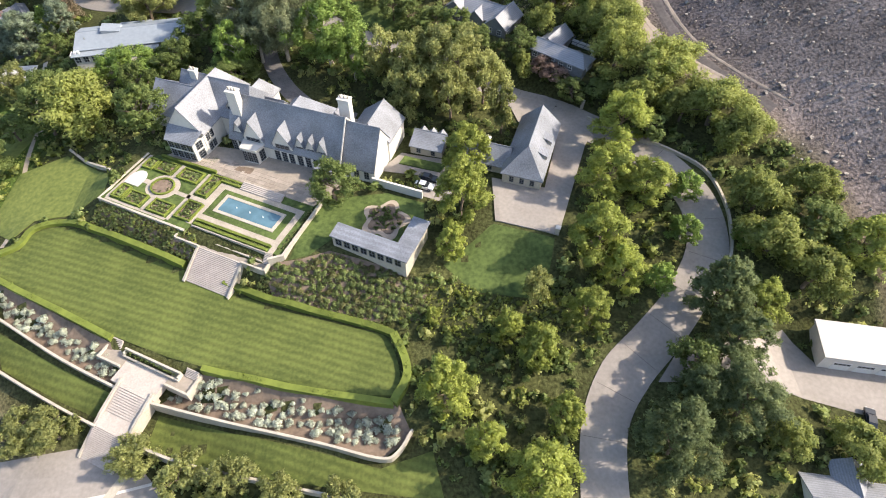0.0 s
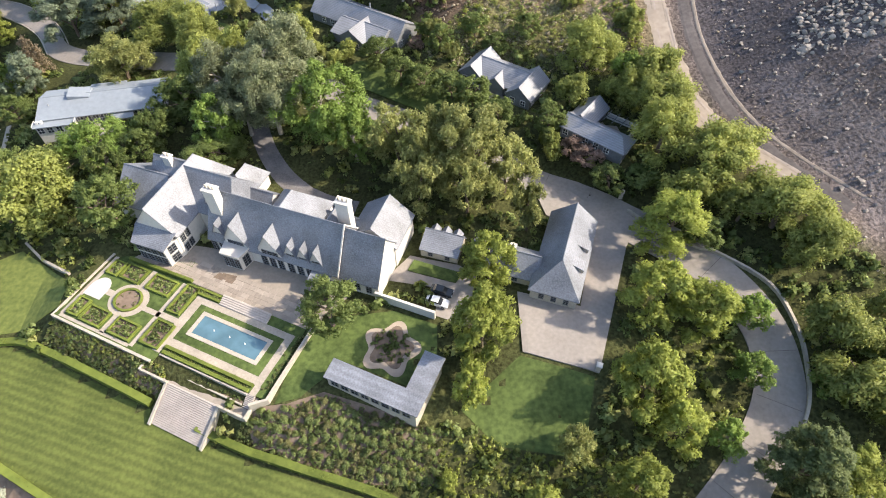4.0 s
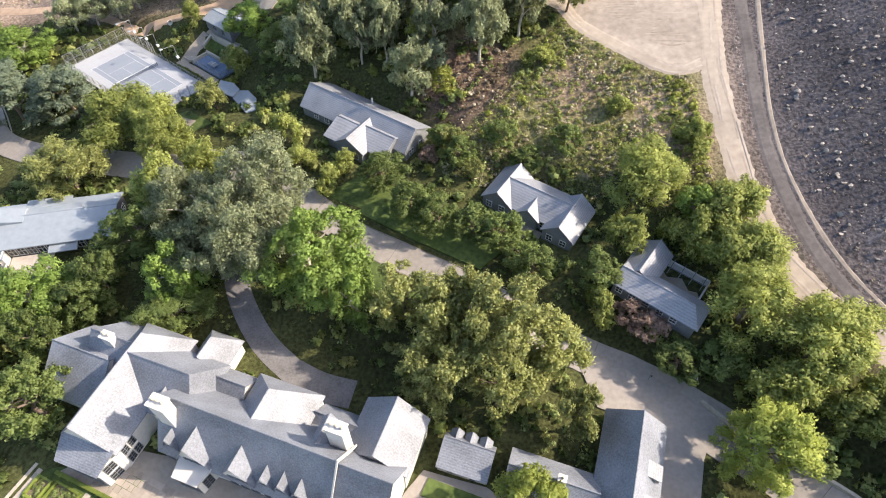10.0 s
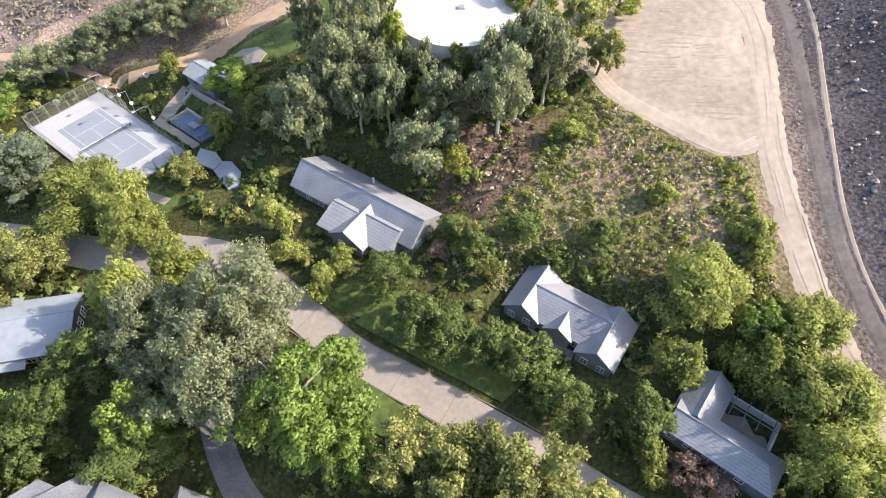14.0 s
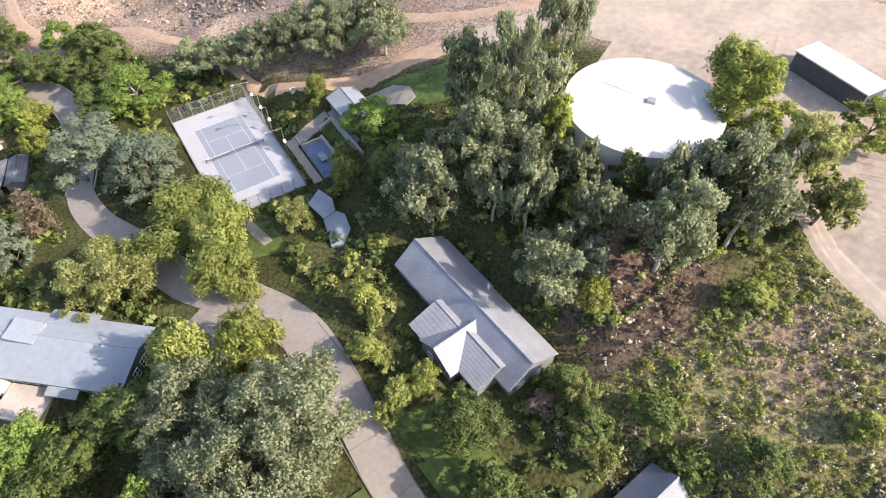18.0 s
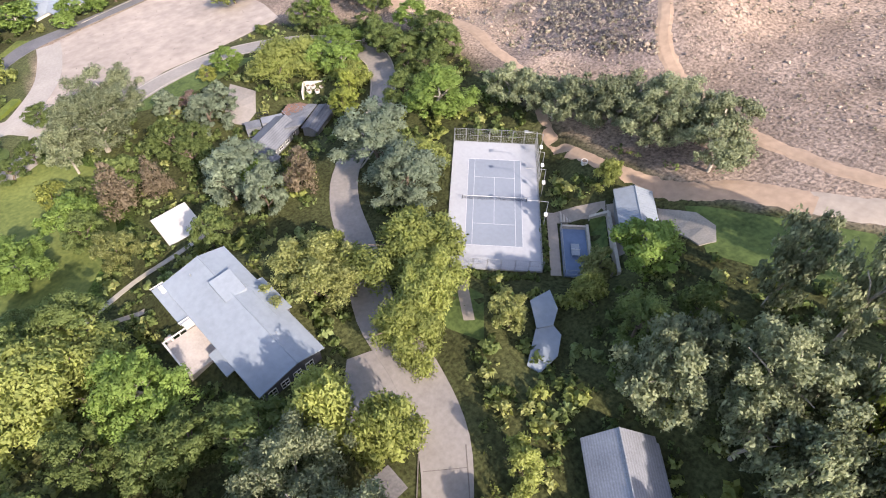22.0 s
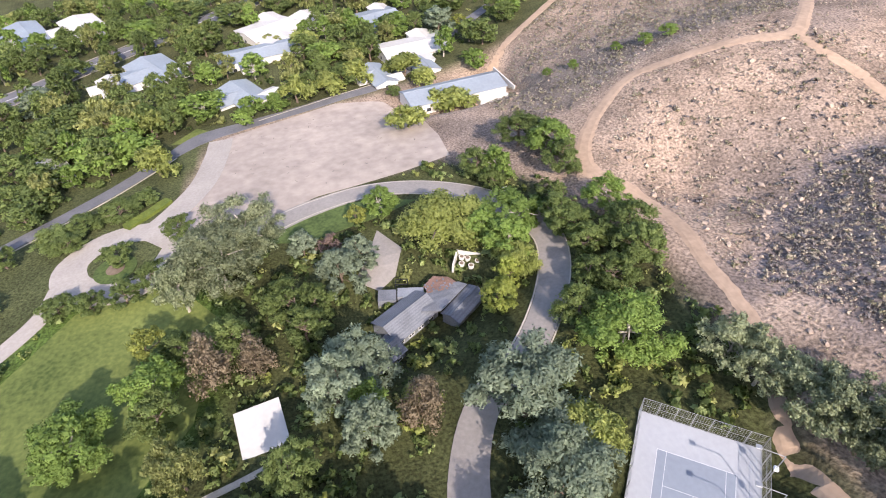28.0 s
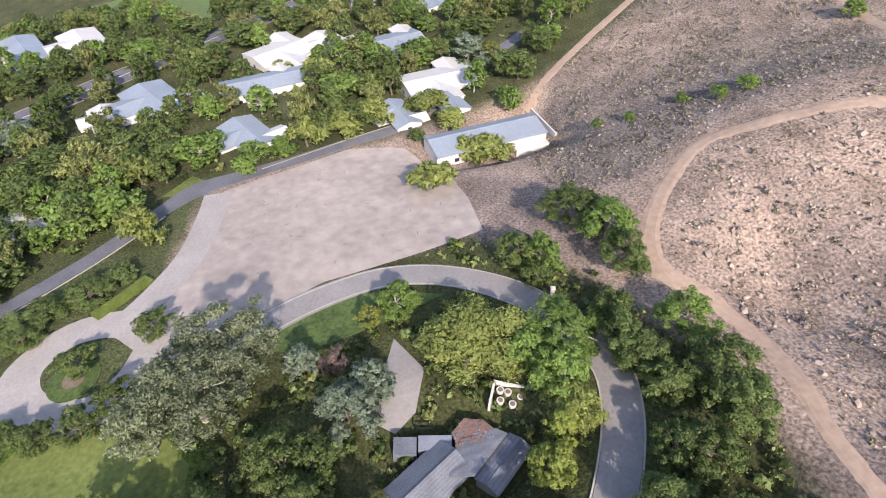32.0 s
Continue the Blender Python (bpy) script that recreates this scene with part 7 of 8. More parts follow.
while len(taken) < 240:
    x, y = vr.uniform(-480, -225), vr.uniform(-10, 300)
    if not inside(np.array([x]), np.array([y]), [(-222, 40), (-228, 92), (-262, 128), (-284, 200), (-296, 246), (-330, 290), (-480, 300), (-480, -10)])[0]:
        continue
    if any(math.hypot(x - a, y - b) < 8.0 for a, b in taken) or not clear([x], [y], 3.0)[0]:
        continue
    taken.append((x, y))
for i, kind in enumerate(("oak", "bright", "oak", "oak", "olive")):
    plant(kind, *[(x, y, vr.uniform(8, 13), vr.uniform(4.2, 7.0)) for x, y in taken[i::5]])

# ---- trees ----
plant("pine", (-145, 200, 8, 3.8), (-140, 196, 8, 4.6), (-19, 202, 14, 3.6), (-2, 60, 4, 1.8), (0, 44, 13, 5.8), (2, 74, 9, 4.1), (4, 83, 16, 6.9), (6, 97, 13, 5.8), (7, 35, 10, 4.3), (9, 215, 14, 7.3), (12, 57, 8, 3.7), (16, 30, 12, 6.7), (17, 52, 10, 5.0), (21, 40, 9, 4.5), (27, 59, 10, 5.1), (27, 216, 8, 5.3), (31, 74, 13, 7.2), (35, 67, 10, 5.2))
plant("pine", (35, 89, 12, 7.3), (41, 104, 12, 8.3), (43, 87, 11, 6.3), (61, 61, 10, 5.9), (82, 71, 10, 7.2))
plant("fir", (38, 35, 14, 8.2), (43.5, 43, 12, 5.6), (51, 41, 14, 8.0), (51.5, 60.5, 14, 7.4), (53, 53, 12, 6.0))
plant("olive", (-116.5, 136, 10, 5.4), (-364, 116, 7, 6.1), (-357, 257, 7, 8.2), (-340, 193, 11, 9.9), (-339, 159, 6, 5.0), (-280, 95, 12, 8.8), (-274, 107, 12, 8.4), (-91, 166, 9, 5.3), (-86, 163, 11, 9.5), (-77, 40, 6, 5.1), (-70, 40, 6, 5.5), (-61, 206, 6, 4.3), (-60, 185, 7, 3.5), (-54, 35, 6, 5.1), (-45, 32, 6, 4.9), (-36, 31, 6, 4.2), (-27, 29, 6, 4.1), (-17, 28, 6, 4.0), (-13, 128, 14, 6.6))
plant("olive", (-8, 115, 15, 7.0), (-7, 123, 15, 7.4), (-5, 165, 6, 3.0), (-3, 127, 13, 5.5), (-1, 159, 5, 2.5), (2, 113, 14, 6.0), (3, 121, 17, 9.5), (10, 119, 14, 6.5), (14, 109, 13, 4.5), (17, 206, 13, 5.9), (18, 65, 8, 3.6), (21, 200, 10, 4.7))
plant("pepper", (-358, 129, 11, 10.7), (-330, 173, 9, 8.3), (-307, 192, 8, 6.6), (-284, 189, 10, 8.0), (-283, 209, 10, 9.0), (-280, 177, 9, 7.4), (-275, 165, 10, 8.0), (-272, 214, 8, 6.2), (-268, 114, 11, 8.1), (-256, 214, 7, 7.2), (-253, 221, 8, 9.0), (-234, 119, 10, 7.4), (-233, 199, 8, 7.8), (-166, 192, 9, 10.7), (-148, 203, 7, 5.2), (-103, 195, 9, 5.8), (-103, 195.5, 9, 5.0))
plant("pepper", (-93, 170, 8, 3.6), (-90, 120, 15, 12.3), (-88, 183, 8, 4.4), (-82, 179, 12, 10.0), (-74, 219, 6, 3.1), (-71, 177, 11, 8.1), (-67, 170, 11, 7.7), (-61, 154, 16, 6.3), (-54, 159, 14, 5.7), (-37, 164, 5, 3.6), (-30, 159, 5, 3.8), (-27, 163, 5, 3.2), (6, 224, 12, 6.2), (10, 223, 9, 4.2), (14, 186, 4, 3.4), (20, 129, 7, 3.6), (26, 141, 8, 4.8), (29, 171, 4, 3.3))
plant("pepper", (31, 152, 11, 7.6), (38, 141, 9, 6.2), (42, 159, 4, 2.9), (42, 163, 5, 3.4), (43, 126, 13, 8.3), (44, 135, 12, 8.4), (45, 145, 9, 6.3), (47, 113, 9, 5.9), (52, 119, 12, 9.1), (55, 108, 9, 5.6), (58, 36, 7, 4.5), (61, 106, 12, 9.0), (65, 83, 10, 6.3), (65, 73, 10, 7.0), (66, 99, 11, 7.6), (70, 34, 7, 5.3), (71, 66, 11, 6.5), (76, 84, 9, 6.0))
plant("oak", (-439, 132, 9, 10.2), (-416, 156, 8, 9.5), (-407, 181, 8, 9.2), (-404, 119, 10, 10.9), (-398, 167, 9, 10.5), (-393, 85, 10, 7.7), (-383, 143, 10, 11.5), (-379, 51, 8, 7.7), (-349, 71, 8, 6.9), (-339, 244, 9, 8.9), (-304, 120, 7, 4.5), (-292, 245, 10, 7.5), (-281, 85, 12, 10.7), (-273, 77, 10, 8.4), (-268, 201, 4, 3.4), (-262, 85, 11, 8.9), (-242, 85, 9, 7.4), (-226, 86, 8, 8.0))
plant("oak", (-216, 118, 4, 4.7), (-210, 112, 5, 6.5), (-207, 103, 5, 5.6), (-202, 97, 5, 6.5), (-199, 101, 5, 5.3), (-198, 223, 10, 8.7), (-193, 129, 6, 4.4), (-189, 208, 9, 5.5), (-187, 115, 6, 4.5), (-182, 209, 6, 4.2), (-178, 226, 9, 5.9), (-174, 125, 6, 5.0), (-171, 105, 5, 4.6), (-170, 119, 5, 4.3), (-170, 112, 5, 4.4), (-166, 218, 8, 4.0), (-157, 216, 8, 5.2), (-153, 217, 8, 5.5))
plant("oak", (-100, 127, 12, 8.0), (-99, 117, 12, 7.0), (-152, 155, 11, 6.4), (-150, 160, 9, 4.8), (-147, 133, 8, 4.6), (-146, 143, 10, 6.0), (-146, 217, 8, 4.9), (-145, 227, 9, 6.7), (-144, 157, 10, 5.7), (-139, 226, 9, 5.6), (-136, 213, 8, 4.6), (-133, 216, 9, 5.4), (-130, 131, 9, 5.2), (-128, 207, 9, 5.4), (-113, 152, 9, 5.1), (-111, 106, 10, 7.1), (-109, 117, 7, 5.3), (-75, 123, 12, 5.4), (-71, 130, 10, 6.1))
plant("oak", (-70, 111, 13, 6.6), (-69, 136, 11, 5.6), (-64, 145, 13, 7.5), (-54, 129, 8, 7.8), (-46, 197, 10, 5.4), (-43, 205, 9, 4.0), (-23, 87, 11, 7.1), (-19, 158, 8, 5.3), (-7, 196, 9, 3.5), (-7, 168, 5, 3.6), (-8, 147, 8, 5.4), (-13, 150.5, 8, 4.8), (4, 143, 8, 4.6), (-4, 162, 6, 3.3), (-1, 145, 7, 4.5), (5, 166, 7, 4.2), (7, 139, 6, 4.1), (9, 135, 8, 5.1), (10, 162, 6, 4.0), (18, 163, 6, 4.0))
plant("oak", (20, 134, 8, 4.6), (32, 119, 6, 4.5), (39, 119, 5, 4.4), (45, 49, 9, 4.9), (47, 104, 7, 4.3), (74, 76, 9, 6.3))
plant("bright", (-385, 97, 9, 10.4), (-328, 214, 10, 8.4), (-325, 148, 5, 4.3), (-313, 264, 7, 7.1), (-309, 180, 10, 9.3), (-309, 132, 9, 7.2), (-278, 237, 8, 6.1), (-276, 131, 10, 8.2), (-271, 157, 7, 5.3), (-269, 148, 8, 6.0), (-264, 145, 6, 4.6), (-251, 338, 5, 4.9), (-247, 111, 11, 8.5), (-245, 101, 11, 9.8), (-231.7, 255.5, 3, 2.4), (-237.8, 249.4, 3, 2.2), (-229, 268.5, 3, 2.2), (-222.4, 274.4, 3.4, 2.7))
plant("bright", (-221, 281, 4, 3.1), (-188, 228, 10, 7.5), (-185, 212, 9, 4.8), (-183, 180, 7, 5.2), (-163, 207, 8, 9.0), (-162, 200, 8, 4.6), (-158, 228, 8, 5.9), (-154, 203, 8, 6.8), (-136, 130, 10, 6.7), (-129, 118, 10, 9.1), (-121, 166, 9, 3.6), (-119, 211, 11, 8.8), (-81, 132, 12, 7.9), (-55, 209, 10, 6.6), (-52, 133, 16, 5.2), (-28.6, 134.2, 19, 9.6), (-22, 128, 15, 5.4), (39, 146, 8, 4.9))
plant("bright", (42, 66, 7, 3.6), (49, 77, 7, 3.6), (51, 87, 7, 3.8), (61, 75, 6, 3.8))
plant("plum", (-172, 165, 5, 3.3), (-10, 164, 4, 2.5), (25, 127, 5, 3.4), (28, 125, 5, 4.0))
plant("euc", (-176, 147, 17, 11.4), (-167, 141, 17, 11.6), (-162, 133, 14, 6.4), (-104, 225, 8, 5.8), (-93, 230, 10, 8.4), (-84, 235, 11, 8.5), (-76, 232, 10, 7.8), (-76, 237, 12, 10.0), (-68, 240, 10, 7.0), (-63, 233, 10, 6.3), (-52, 146, 19, 9.7), (-48, 138, 18, 7.7), (-41, 138, 20, 10.6), (-40, 147, 21, 11.1), (-38, 214, 18, 5.0), (-38, 198, 13, 4.6), (-37, 191, 16, 7.1), (-28, 212, 22, 5.2))
plant("euc", (-28, 199, 20, 8.4), (-26, 193, 15, 5.0), (-24, 227, 24, 5.2), (-22, 205, 18, 4.4), (-20, 191, 15, 4.6), (-19, 195, 16, 4.5), (-14, 196, 15, 4.2), (-14, 182, 14, 6.5), (-9, 189, 14, 5.0), (-0, 195, 15, 4.9), (1, 188, 18, 6.6), (4, 198, 15, 5.1), (8, 200, 16, 5.1), (10, 194, 18, 6.8))
plant("yellow", (-318, 242, 6, 4.7), (-182, 173, 5, 3.5), (-149.5, 127, 8, 4.8), (-12, 192, 10, 3.9), (-7, 180, 8, 3.8))
plant("blue", (-319, 233, 10, 8.9), (-311, 67, 10, 9.8), (-173, 159, 7, 3.8), (-164, 171, 9, 4.6), (-159, 166, 10, 6.0), (-131, 165, 11, 10.2), (-125, 161, 12, 7.3), (-115, 165, 11, 5.7), (-112, 190, 15, 10.7), (-97, 189, 13, 8.8), (-9, 184, 10, 3.6))
plant("oak", (-217, 86, 8, 5.5), (-197, 86, 7, 5.0), (-184, 80, 7, 5.0), (-230, 78, 8, 6.0), (-176, 88, 5, 3.6))
plant("red", (-138.6, 147.4, 12, 4.2), (-138.7, 139, 13, 4.8), (-117.9, 174.3, 12, 4.2))
plant("pepper", (-40.6, 171.5, 8, 3.7), (-56, 197, 8, 4.0))
plant("euc", (-110, 224, 10, 6.4), (-98, 227, 10, 7.0), (-88, 231, 11, 7.8))

# ---- shrubs: shared bushes, set out one by one where they can be told apart ----
def bush_mesh(seed, mat, count=560, size=0.16, lobes=5):
    rng = np.random.default_rng(seed)
    cs = [(rng.normal() * 0.2, rng.normal() * 0.2, 0.35 + 0.15 * rng.random()) for _ in range(lobes)]
    v, f, o = leafage(rng, cs, [0.62 + 0.2 * rng.random() for _ in cs], count, size, up=0.5, shell=0.7, squash=0.8, lumps=4)
    ob = quads("shrub", v, f, mat, nor=o)
    me_ = ob.data
    bpy.data.objects.remove(ob)
    return me_


BUSHES = {k: [bush_mesh(i * 13 + len(k), m) for i in range(3)] for k, m in (("sage", L_SAGE), ("rose", L_ROSE), ("green", L_OAK), ("bright", L_PINE), ("plum", L_PLUM), ("yellow", L_YELLOW), ("bank", L_BUSH))}
LABELS = {"bank": "rounded green rose bush planted in a row","sage": "rounded white-leaved sage bush on a bank", "rose": "low rose bush in a planted row", "green": "dark green garden shrub", "bright": "bright green garden shrub", "plum": "rusty purple shrub", "yellow": "yellow-green shrub"}
srng = random.Random(3)


def shrub(kind, x, y, r, z=None, group=""):
    me_ = srng.choice(BUSHES[kind])
    ob = new("shrub", me_)
    ob.matrix_basis = Matrix.LocRotScale((x, y, (ground(x, y) if z is None else z) - 0.05), Euler((0, 0, srng.random() * 6.28)), (r, r, r * (0.8 + 0.3 * srng.random())))
    tagged(ob, LABELS[kind], "shrub", group)


def across(poly, step, jitter, fn):
    """Calls fn at points set out over a polygon."""
    xs, ys = [p[0] for p in poly], [p[1] for p in poly]
    y = min(ys)
    while y < max(ys):
        x = min(xs)
        while x < max(xs):
            px, py = x + srng.uniform(-jitter, jitter), y + srng.uniform(-jitter, jitter)
            if inside(np.array([px]), np.array([py]), poly)[0]:
                fn(px, py)
            x += step
        y += step


across([(-93, 69), (-64.6, 55.2), (-61, 49), (-74, 55.4), (-89, 63.4)], 1.7, 0.4, lambda x, y: shrub("sage", x, y, srng.uniform(0.65, 1.15), group="sage bushes on the bank"))
across([(-43.6, 49), (-22.6, 43.9), (-9, 41.6), (-7, 38.6), (-10.8, 35.8), (-22, 38.6), (-38.4, 42.2), (-52, 46.2)], 1.75, 0.4, lambda x, y: shrub("sage", x, y, srng.uniform(0.6, 1.2), group="sage bushes on the bank"))


def joined(name, kind_mat, spots, label, size=0.42, per=30, seed=1, up=0.5):
    """Many small plants as one thing: spots are x, y, z, radius."""
    rng = np.random.default_rng(seed)
    a = np.array(spots)
    if not len(a):
        return
    cs = np.repeat(a[:, :3] + np.array([0, 0, 0.35]) * a[:, 3:4], 1, 0)
    v, f, o = leafage(rng, cs, a[:, 3], int(len(a) * per), size * 1.9, up=up, shell=0.5, squash=0.75, rel=True, lumps=3)
    ob = quads(name, v, f, kind_mat, nor=o)
    return tagged(ob, label, name.replace("_", " "), kind="stuff")


# rose rows on the banks either side of the great steps
rows_ = []
rr = np.random.default_rng(8)
for base, count, length in (((-53.5, 75.6), 6, 24), ((-16, 61.2), 11, 24)):
    for r_ in range(count):
        for i in range(int(length / 0.85)):
            u = (-i * 0.85 + rr.normal() * 0.15, r_ * 1.15 + rr.normal() * 0.12)
            ca, sa = math.cos(radians(-20)), math.sin(radians(-20))
            x, y = base[0] + ca * u[0] - sa * u[1], base[1] + sa * u[0] + ca * u[1]
            if rr.random() < 0.86:
                rows_.append((x, y, ground(x, y), 0.32 + 0.28 * rr.random()))
keep = [p for p in rows_ if inside(np.array([p[0]]), np.array([p[1]]), [(-78, 84.5), (-52.4, 74.4), (-51, 78), (-56, 80.8), (-75, 89.4)])[0] or inside(np.array([p[0]]), np.array([p[1]]), [(-38, 66.8), (-12, 59.4), (-3, 60), (-3, 68.5), (-9, 69.5), (-23, 73.2), (-30, 71), (-36, 71)])[0]]
LEFT_BANK = [(-78, 84.5), (-52.4, 74.4), (-51, 78), (-56, 80.8), (-75, 89.4)]
RIGHT_BANK = [(-38, 66.8), (-12, 59.4), (-3, 60), (-3, 68.5), (-9, 69.5), (-23, 73.2), (-30, 71), (-36, 71)]
joined("rose_bushes", L_ROSE, [p for p in keep if p[0] < -50], "rows of low rose bushes on a bank", per=34)
for r_ in range(9):
    for i in range(24):
        p = Matrix.Rotation(radians(-17), 2) @ Vector((-i * 1.45 - 0.7 * (r_ % 2), r_ * 1.5))
        x, y = p.x - 3.5 + srng.gauss(0, 0.12), p.y + 58.6 + srng.gauss(0, 0.12)
        if inside(np.array([x]), np.array([y]), RIGHT_BANK)[0] and srng.random() < 0.93:
            shrub("bank" if srng.random() < 0.72 else "rose", x, y, srng.uniform(0.7, 1.0), group="rose bushes on the bank")
for poly, n_, mat in ((LEFT_BANK, 1300, L_BUSH), (LEFT_BANK, 700, L_ROSE), (LEFT_BANK, 700, L_PEPPER), (RIGHT_BANK, 1300, L_BUSH), (RIGHT_BANK, 500, L_ROSE), ([(-12, 59.4), (4, 56), (10, 66), (-3, 70)], 300, L_PINE)):
    xs_, ys_ = [p[0] for p in poly], [p[1] for p in poly]
    spots = [(x, y, ground(x, y), rr.uniform(0.25, 0.6)) for x, y in zip(rr.uniform(min(xs_), max(xs_), n_), rr.uniform(min(ys_), max(ys_), n_)) if inside(np.array([x]), np.array([y]), poly)[0]]
    joined("ground_cover", mat, spots, "low green ground cover between rose bushes", per=26)
for u0, u1, v0, v1 in BEDS:
    spots = []
    for i in range(int((u1 - u0) * (v1 - v0) * 4.5)):
        p = KM @ Vector((rr.uniform(u0 + 0.5, u1 - 0.5), rr.uniform(v0 + 0.5, v1 - 0.5), 0.1))
        spots.append((p.x, p.y, p.z, 0.25 + 0.2 * rr.random()))
    joined("rose_bushes", L_BUSH, spots, "roses in a box-edged bed", per=26)
ring_spots = [(*(KM @ Vector((-22.4 + 1.7 * math.cos(i), -1.2 + 1.6 * math.sin(i), 0.1))), 0.35) for i in range(7)]
joined("rose_bushes", L_ROSE, ring_spots, "plants in a round bed", per=24)
joined("border_plants", L_OAK, [(*(KM @ Vector((-8.6 + 0.55 * i, -8.5 + rr.normal() * 0.2, -1.0))), 0.4) for i in range(32)], "dark plants along the foot of the terrace wall", per=30)
joined("border_plants", L_ROSE, [(*(KM @ Vector((-8.6 + 0.55 * i, -6.65, 0.0))), 0.3) for i in range(32)], "plants between two box hedges", per=24)
joined("border_plants", L_ROSE, [(*(KM @ Vector((11.7 + rr.normal() * 0.3, -6 + 0.5 * i, 0.0))), 0.4) for i in range(24)], "plants along the garden wall", per=24)
joined("border_plants", L_OAK, [(*(KM @ Vector((-4.8 + 0.6 * i, -35.3, -5.6))), 0.38) for i in range(20)], "plants in the raised planter", per=24)
clover = [(-12.2 + r * math.cos(a), 82.4 + r * math.sin(a), TERRACE + 0.1, 0.5) for r, a in ((rr.uniform(0, 3.6), rr.uniform(0, 6.28)) for _ in range(70))]
joined("bed_shrubs", L_OAK, clover, "dark rounded shrubs filling a lobed bed", per=40)

# undergrowth of the estate
ROUGH = [(-6, 166), (-2, 178), (22, 200), (46, 181), (48, 150), (30, 152), (14, 162)]
def undergrowth(poly, count, mats, label, rmin, rmax, seed, per=22, size=0.42, gap=1.2):
    rng = np.random.default_rng(seed)
    xs_, ys_ = [p[0] for p in poly], [p[1] for p in poly]
    px, py = rng.uniform(min(xs_), max(xs_), count), rng.uniform(min(ys_), max(ys_), count)
    ok = inside(px, py, poly) & clear(px, py, gap)
    lump = np.array([noise.noise(Vector((x * 0.06, y * 0.06, seed))) for x, y in zip(px, py)])
    ok &= lump > -0.42
    if rmax > 1.5:
        ok &= ~inside(px, py, ROUGH) & (np.hypot(px + 55.5, py - 190.5) > 5.5)
    px, py, lump = px[ok], py[ok], lump[ok]
    if not len(px):
        return
    pick = (lump * 3 + rng.normal(size=len(px)) * 0.6)
    for i, mat in enumerate(mats):
        lo, hi = -9 if i == 0 else np.quantile(pick, i / len(mats)), 9 if i == len(mats) - 1 else np.quantile(pick, (i + 1) / len(mats))
        sel = (pick >= lo) & (pick < hi)
        spots = [(x, y, ground(x, y), rng.uniform(rmin, rmax)) for x, y in zip(px[sel], py[sel])]
        joined("undergrowth", mat, spots, label, size=size, per=per, seed=seed + i)


INNER = [(-96, 62), (-60, 30), (20, 10), (84, 24), (86, 62), (79, 94), (60, 118), (46, 150), (38, 182), (22, 196), (-30, 238), (-90, 226), (-120, 230), (-150, 228), (-178, 220), (-205, 200), (-196, 160), (-190, 130), (-168, 98), (-130, 80)]
undergrowth(INNER, 11500, [L_OAK, L_BUSH, L_OAK, L_OLIVE, L_OAK, L_PEPPER], "mixed green garden undergrowth beneath the trees", 0.6, 1.9, 21, 30, 0.38)
undergrowth([(-10, 160), (22, 200), (46, 181), (48, 140), (28, 150)], 8500, [L_STRAW, L_OLIVE, L_PEPPER, L_STRAW, L_BUSH, L_PEPPER], "green and straw-coloured weeds on rough ground", 0.25, 0.85, 31, 16, 0.3, 0.4)
undergrowth([(-10, 160), (22, 200), (46, 181), (48, 140), (28, 150)], 260, [L_PEPPER, L_PINE, L_BUSH], "scattered green bushes on rough ground", 0.6, 1.4, 36, 60, 0.24, 0.4)
undergrowth([(10, 68.5), (30, 66.5), (27, 53), (15, 49), (2, 55), (0, 66)], 700, [L_PEPPER, L_PINE, L_YELLOW, L_BUSH], "fresh green and yellow ground cover on a bank", 0.3, 0.8, 37, 26, 0.4, 0.3)
undergrowth([(44, 118), (50, 134), (44, 150), (45, 182), (40, 178), (36, 140)], 700, [L_PEPPER, L_OLIVE, L_YELLOW], "weedy bushes along the verge of the track", 0.4, 1.1, 35, 24, 0.4, 0.2)
undergrowth([(-90, 90), (-104, 92), (-106, 118), (-90, 112), (-77, 100)], 260, [L_PINE, L_YELLOW], "low yellow-green ground cover", 0.4, 0.9, 33, 20, 0.42, 0.3)
undergrowth([(-12, 184), (0, 194), (8, 190), (6, 178), (-4, 172)], 420, [L_RED, L_SCRUB, L_PLUM], "dry brown brush and dead wood below the eucalyptus", 0.3, 0.9, 39, 16, 0.4, 0.2)
VALE = [(-205, 60), (-228, 98), (-250, 122), (-280, 200), (-300, 250), (-340, 300), (-520, 280), (-520, -40), (-260, -40)]
undergrowth(VALE, 3000, [L_OAK, L_OAK, L_OLIVE], "garden shrubs and hedges between the valley houses", 0.9, 2.4, 41, 24, 0.4, 1.0)

# dry scrub and stones on the hills
def scrub(poly, count, mats, label, seed, rmin=0.35, rmax=1.0, bare=-0.15, freq=0.03):
    rng = np.random.default_rng(seed)
    xs_, ys_ = [p[0] for p in poly], [p[1] for p in poly]
    px, py = rng.uniform(min(xs_), max(xs_), count), rng.uniform(min(ys_), max(ys_), count)
    ok = inside(px, py, poly) & clear(px, py, -0.7)
    lump = np.array([noise.noise(Vector((x * freq, y * freq, seed))) for x, y in zip(px, py)])
    ok &= (lump > bare) | (rng.random(count) < 0.35)
    px, py, lump = px[ok], py[ok], lump[ok]
    for i, mat in enumerate(mats):
        sel = np.arange(len(px)) % len(mats) == i
        joined("dry_scrub", mat, [(x, y, ground(x, y), rng.uniform(rmin, rmax)) for x, y in zip(px[sel], py[sel])], label, size=0.36, per=14, seed=seed + i)


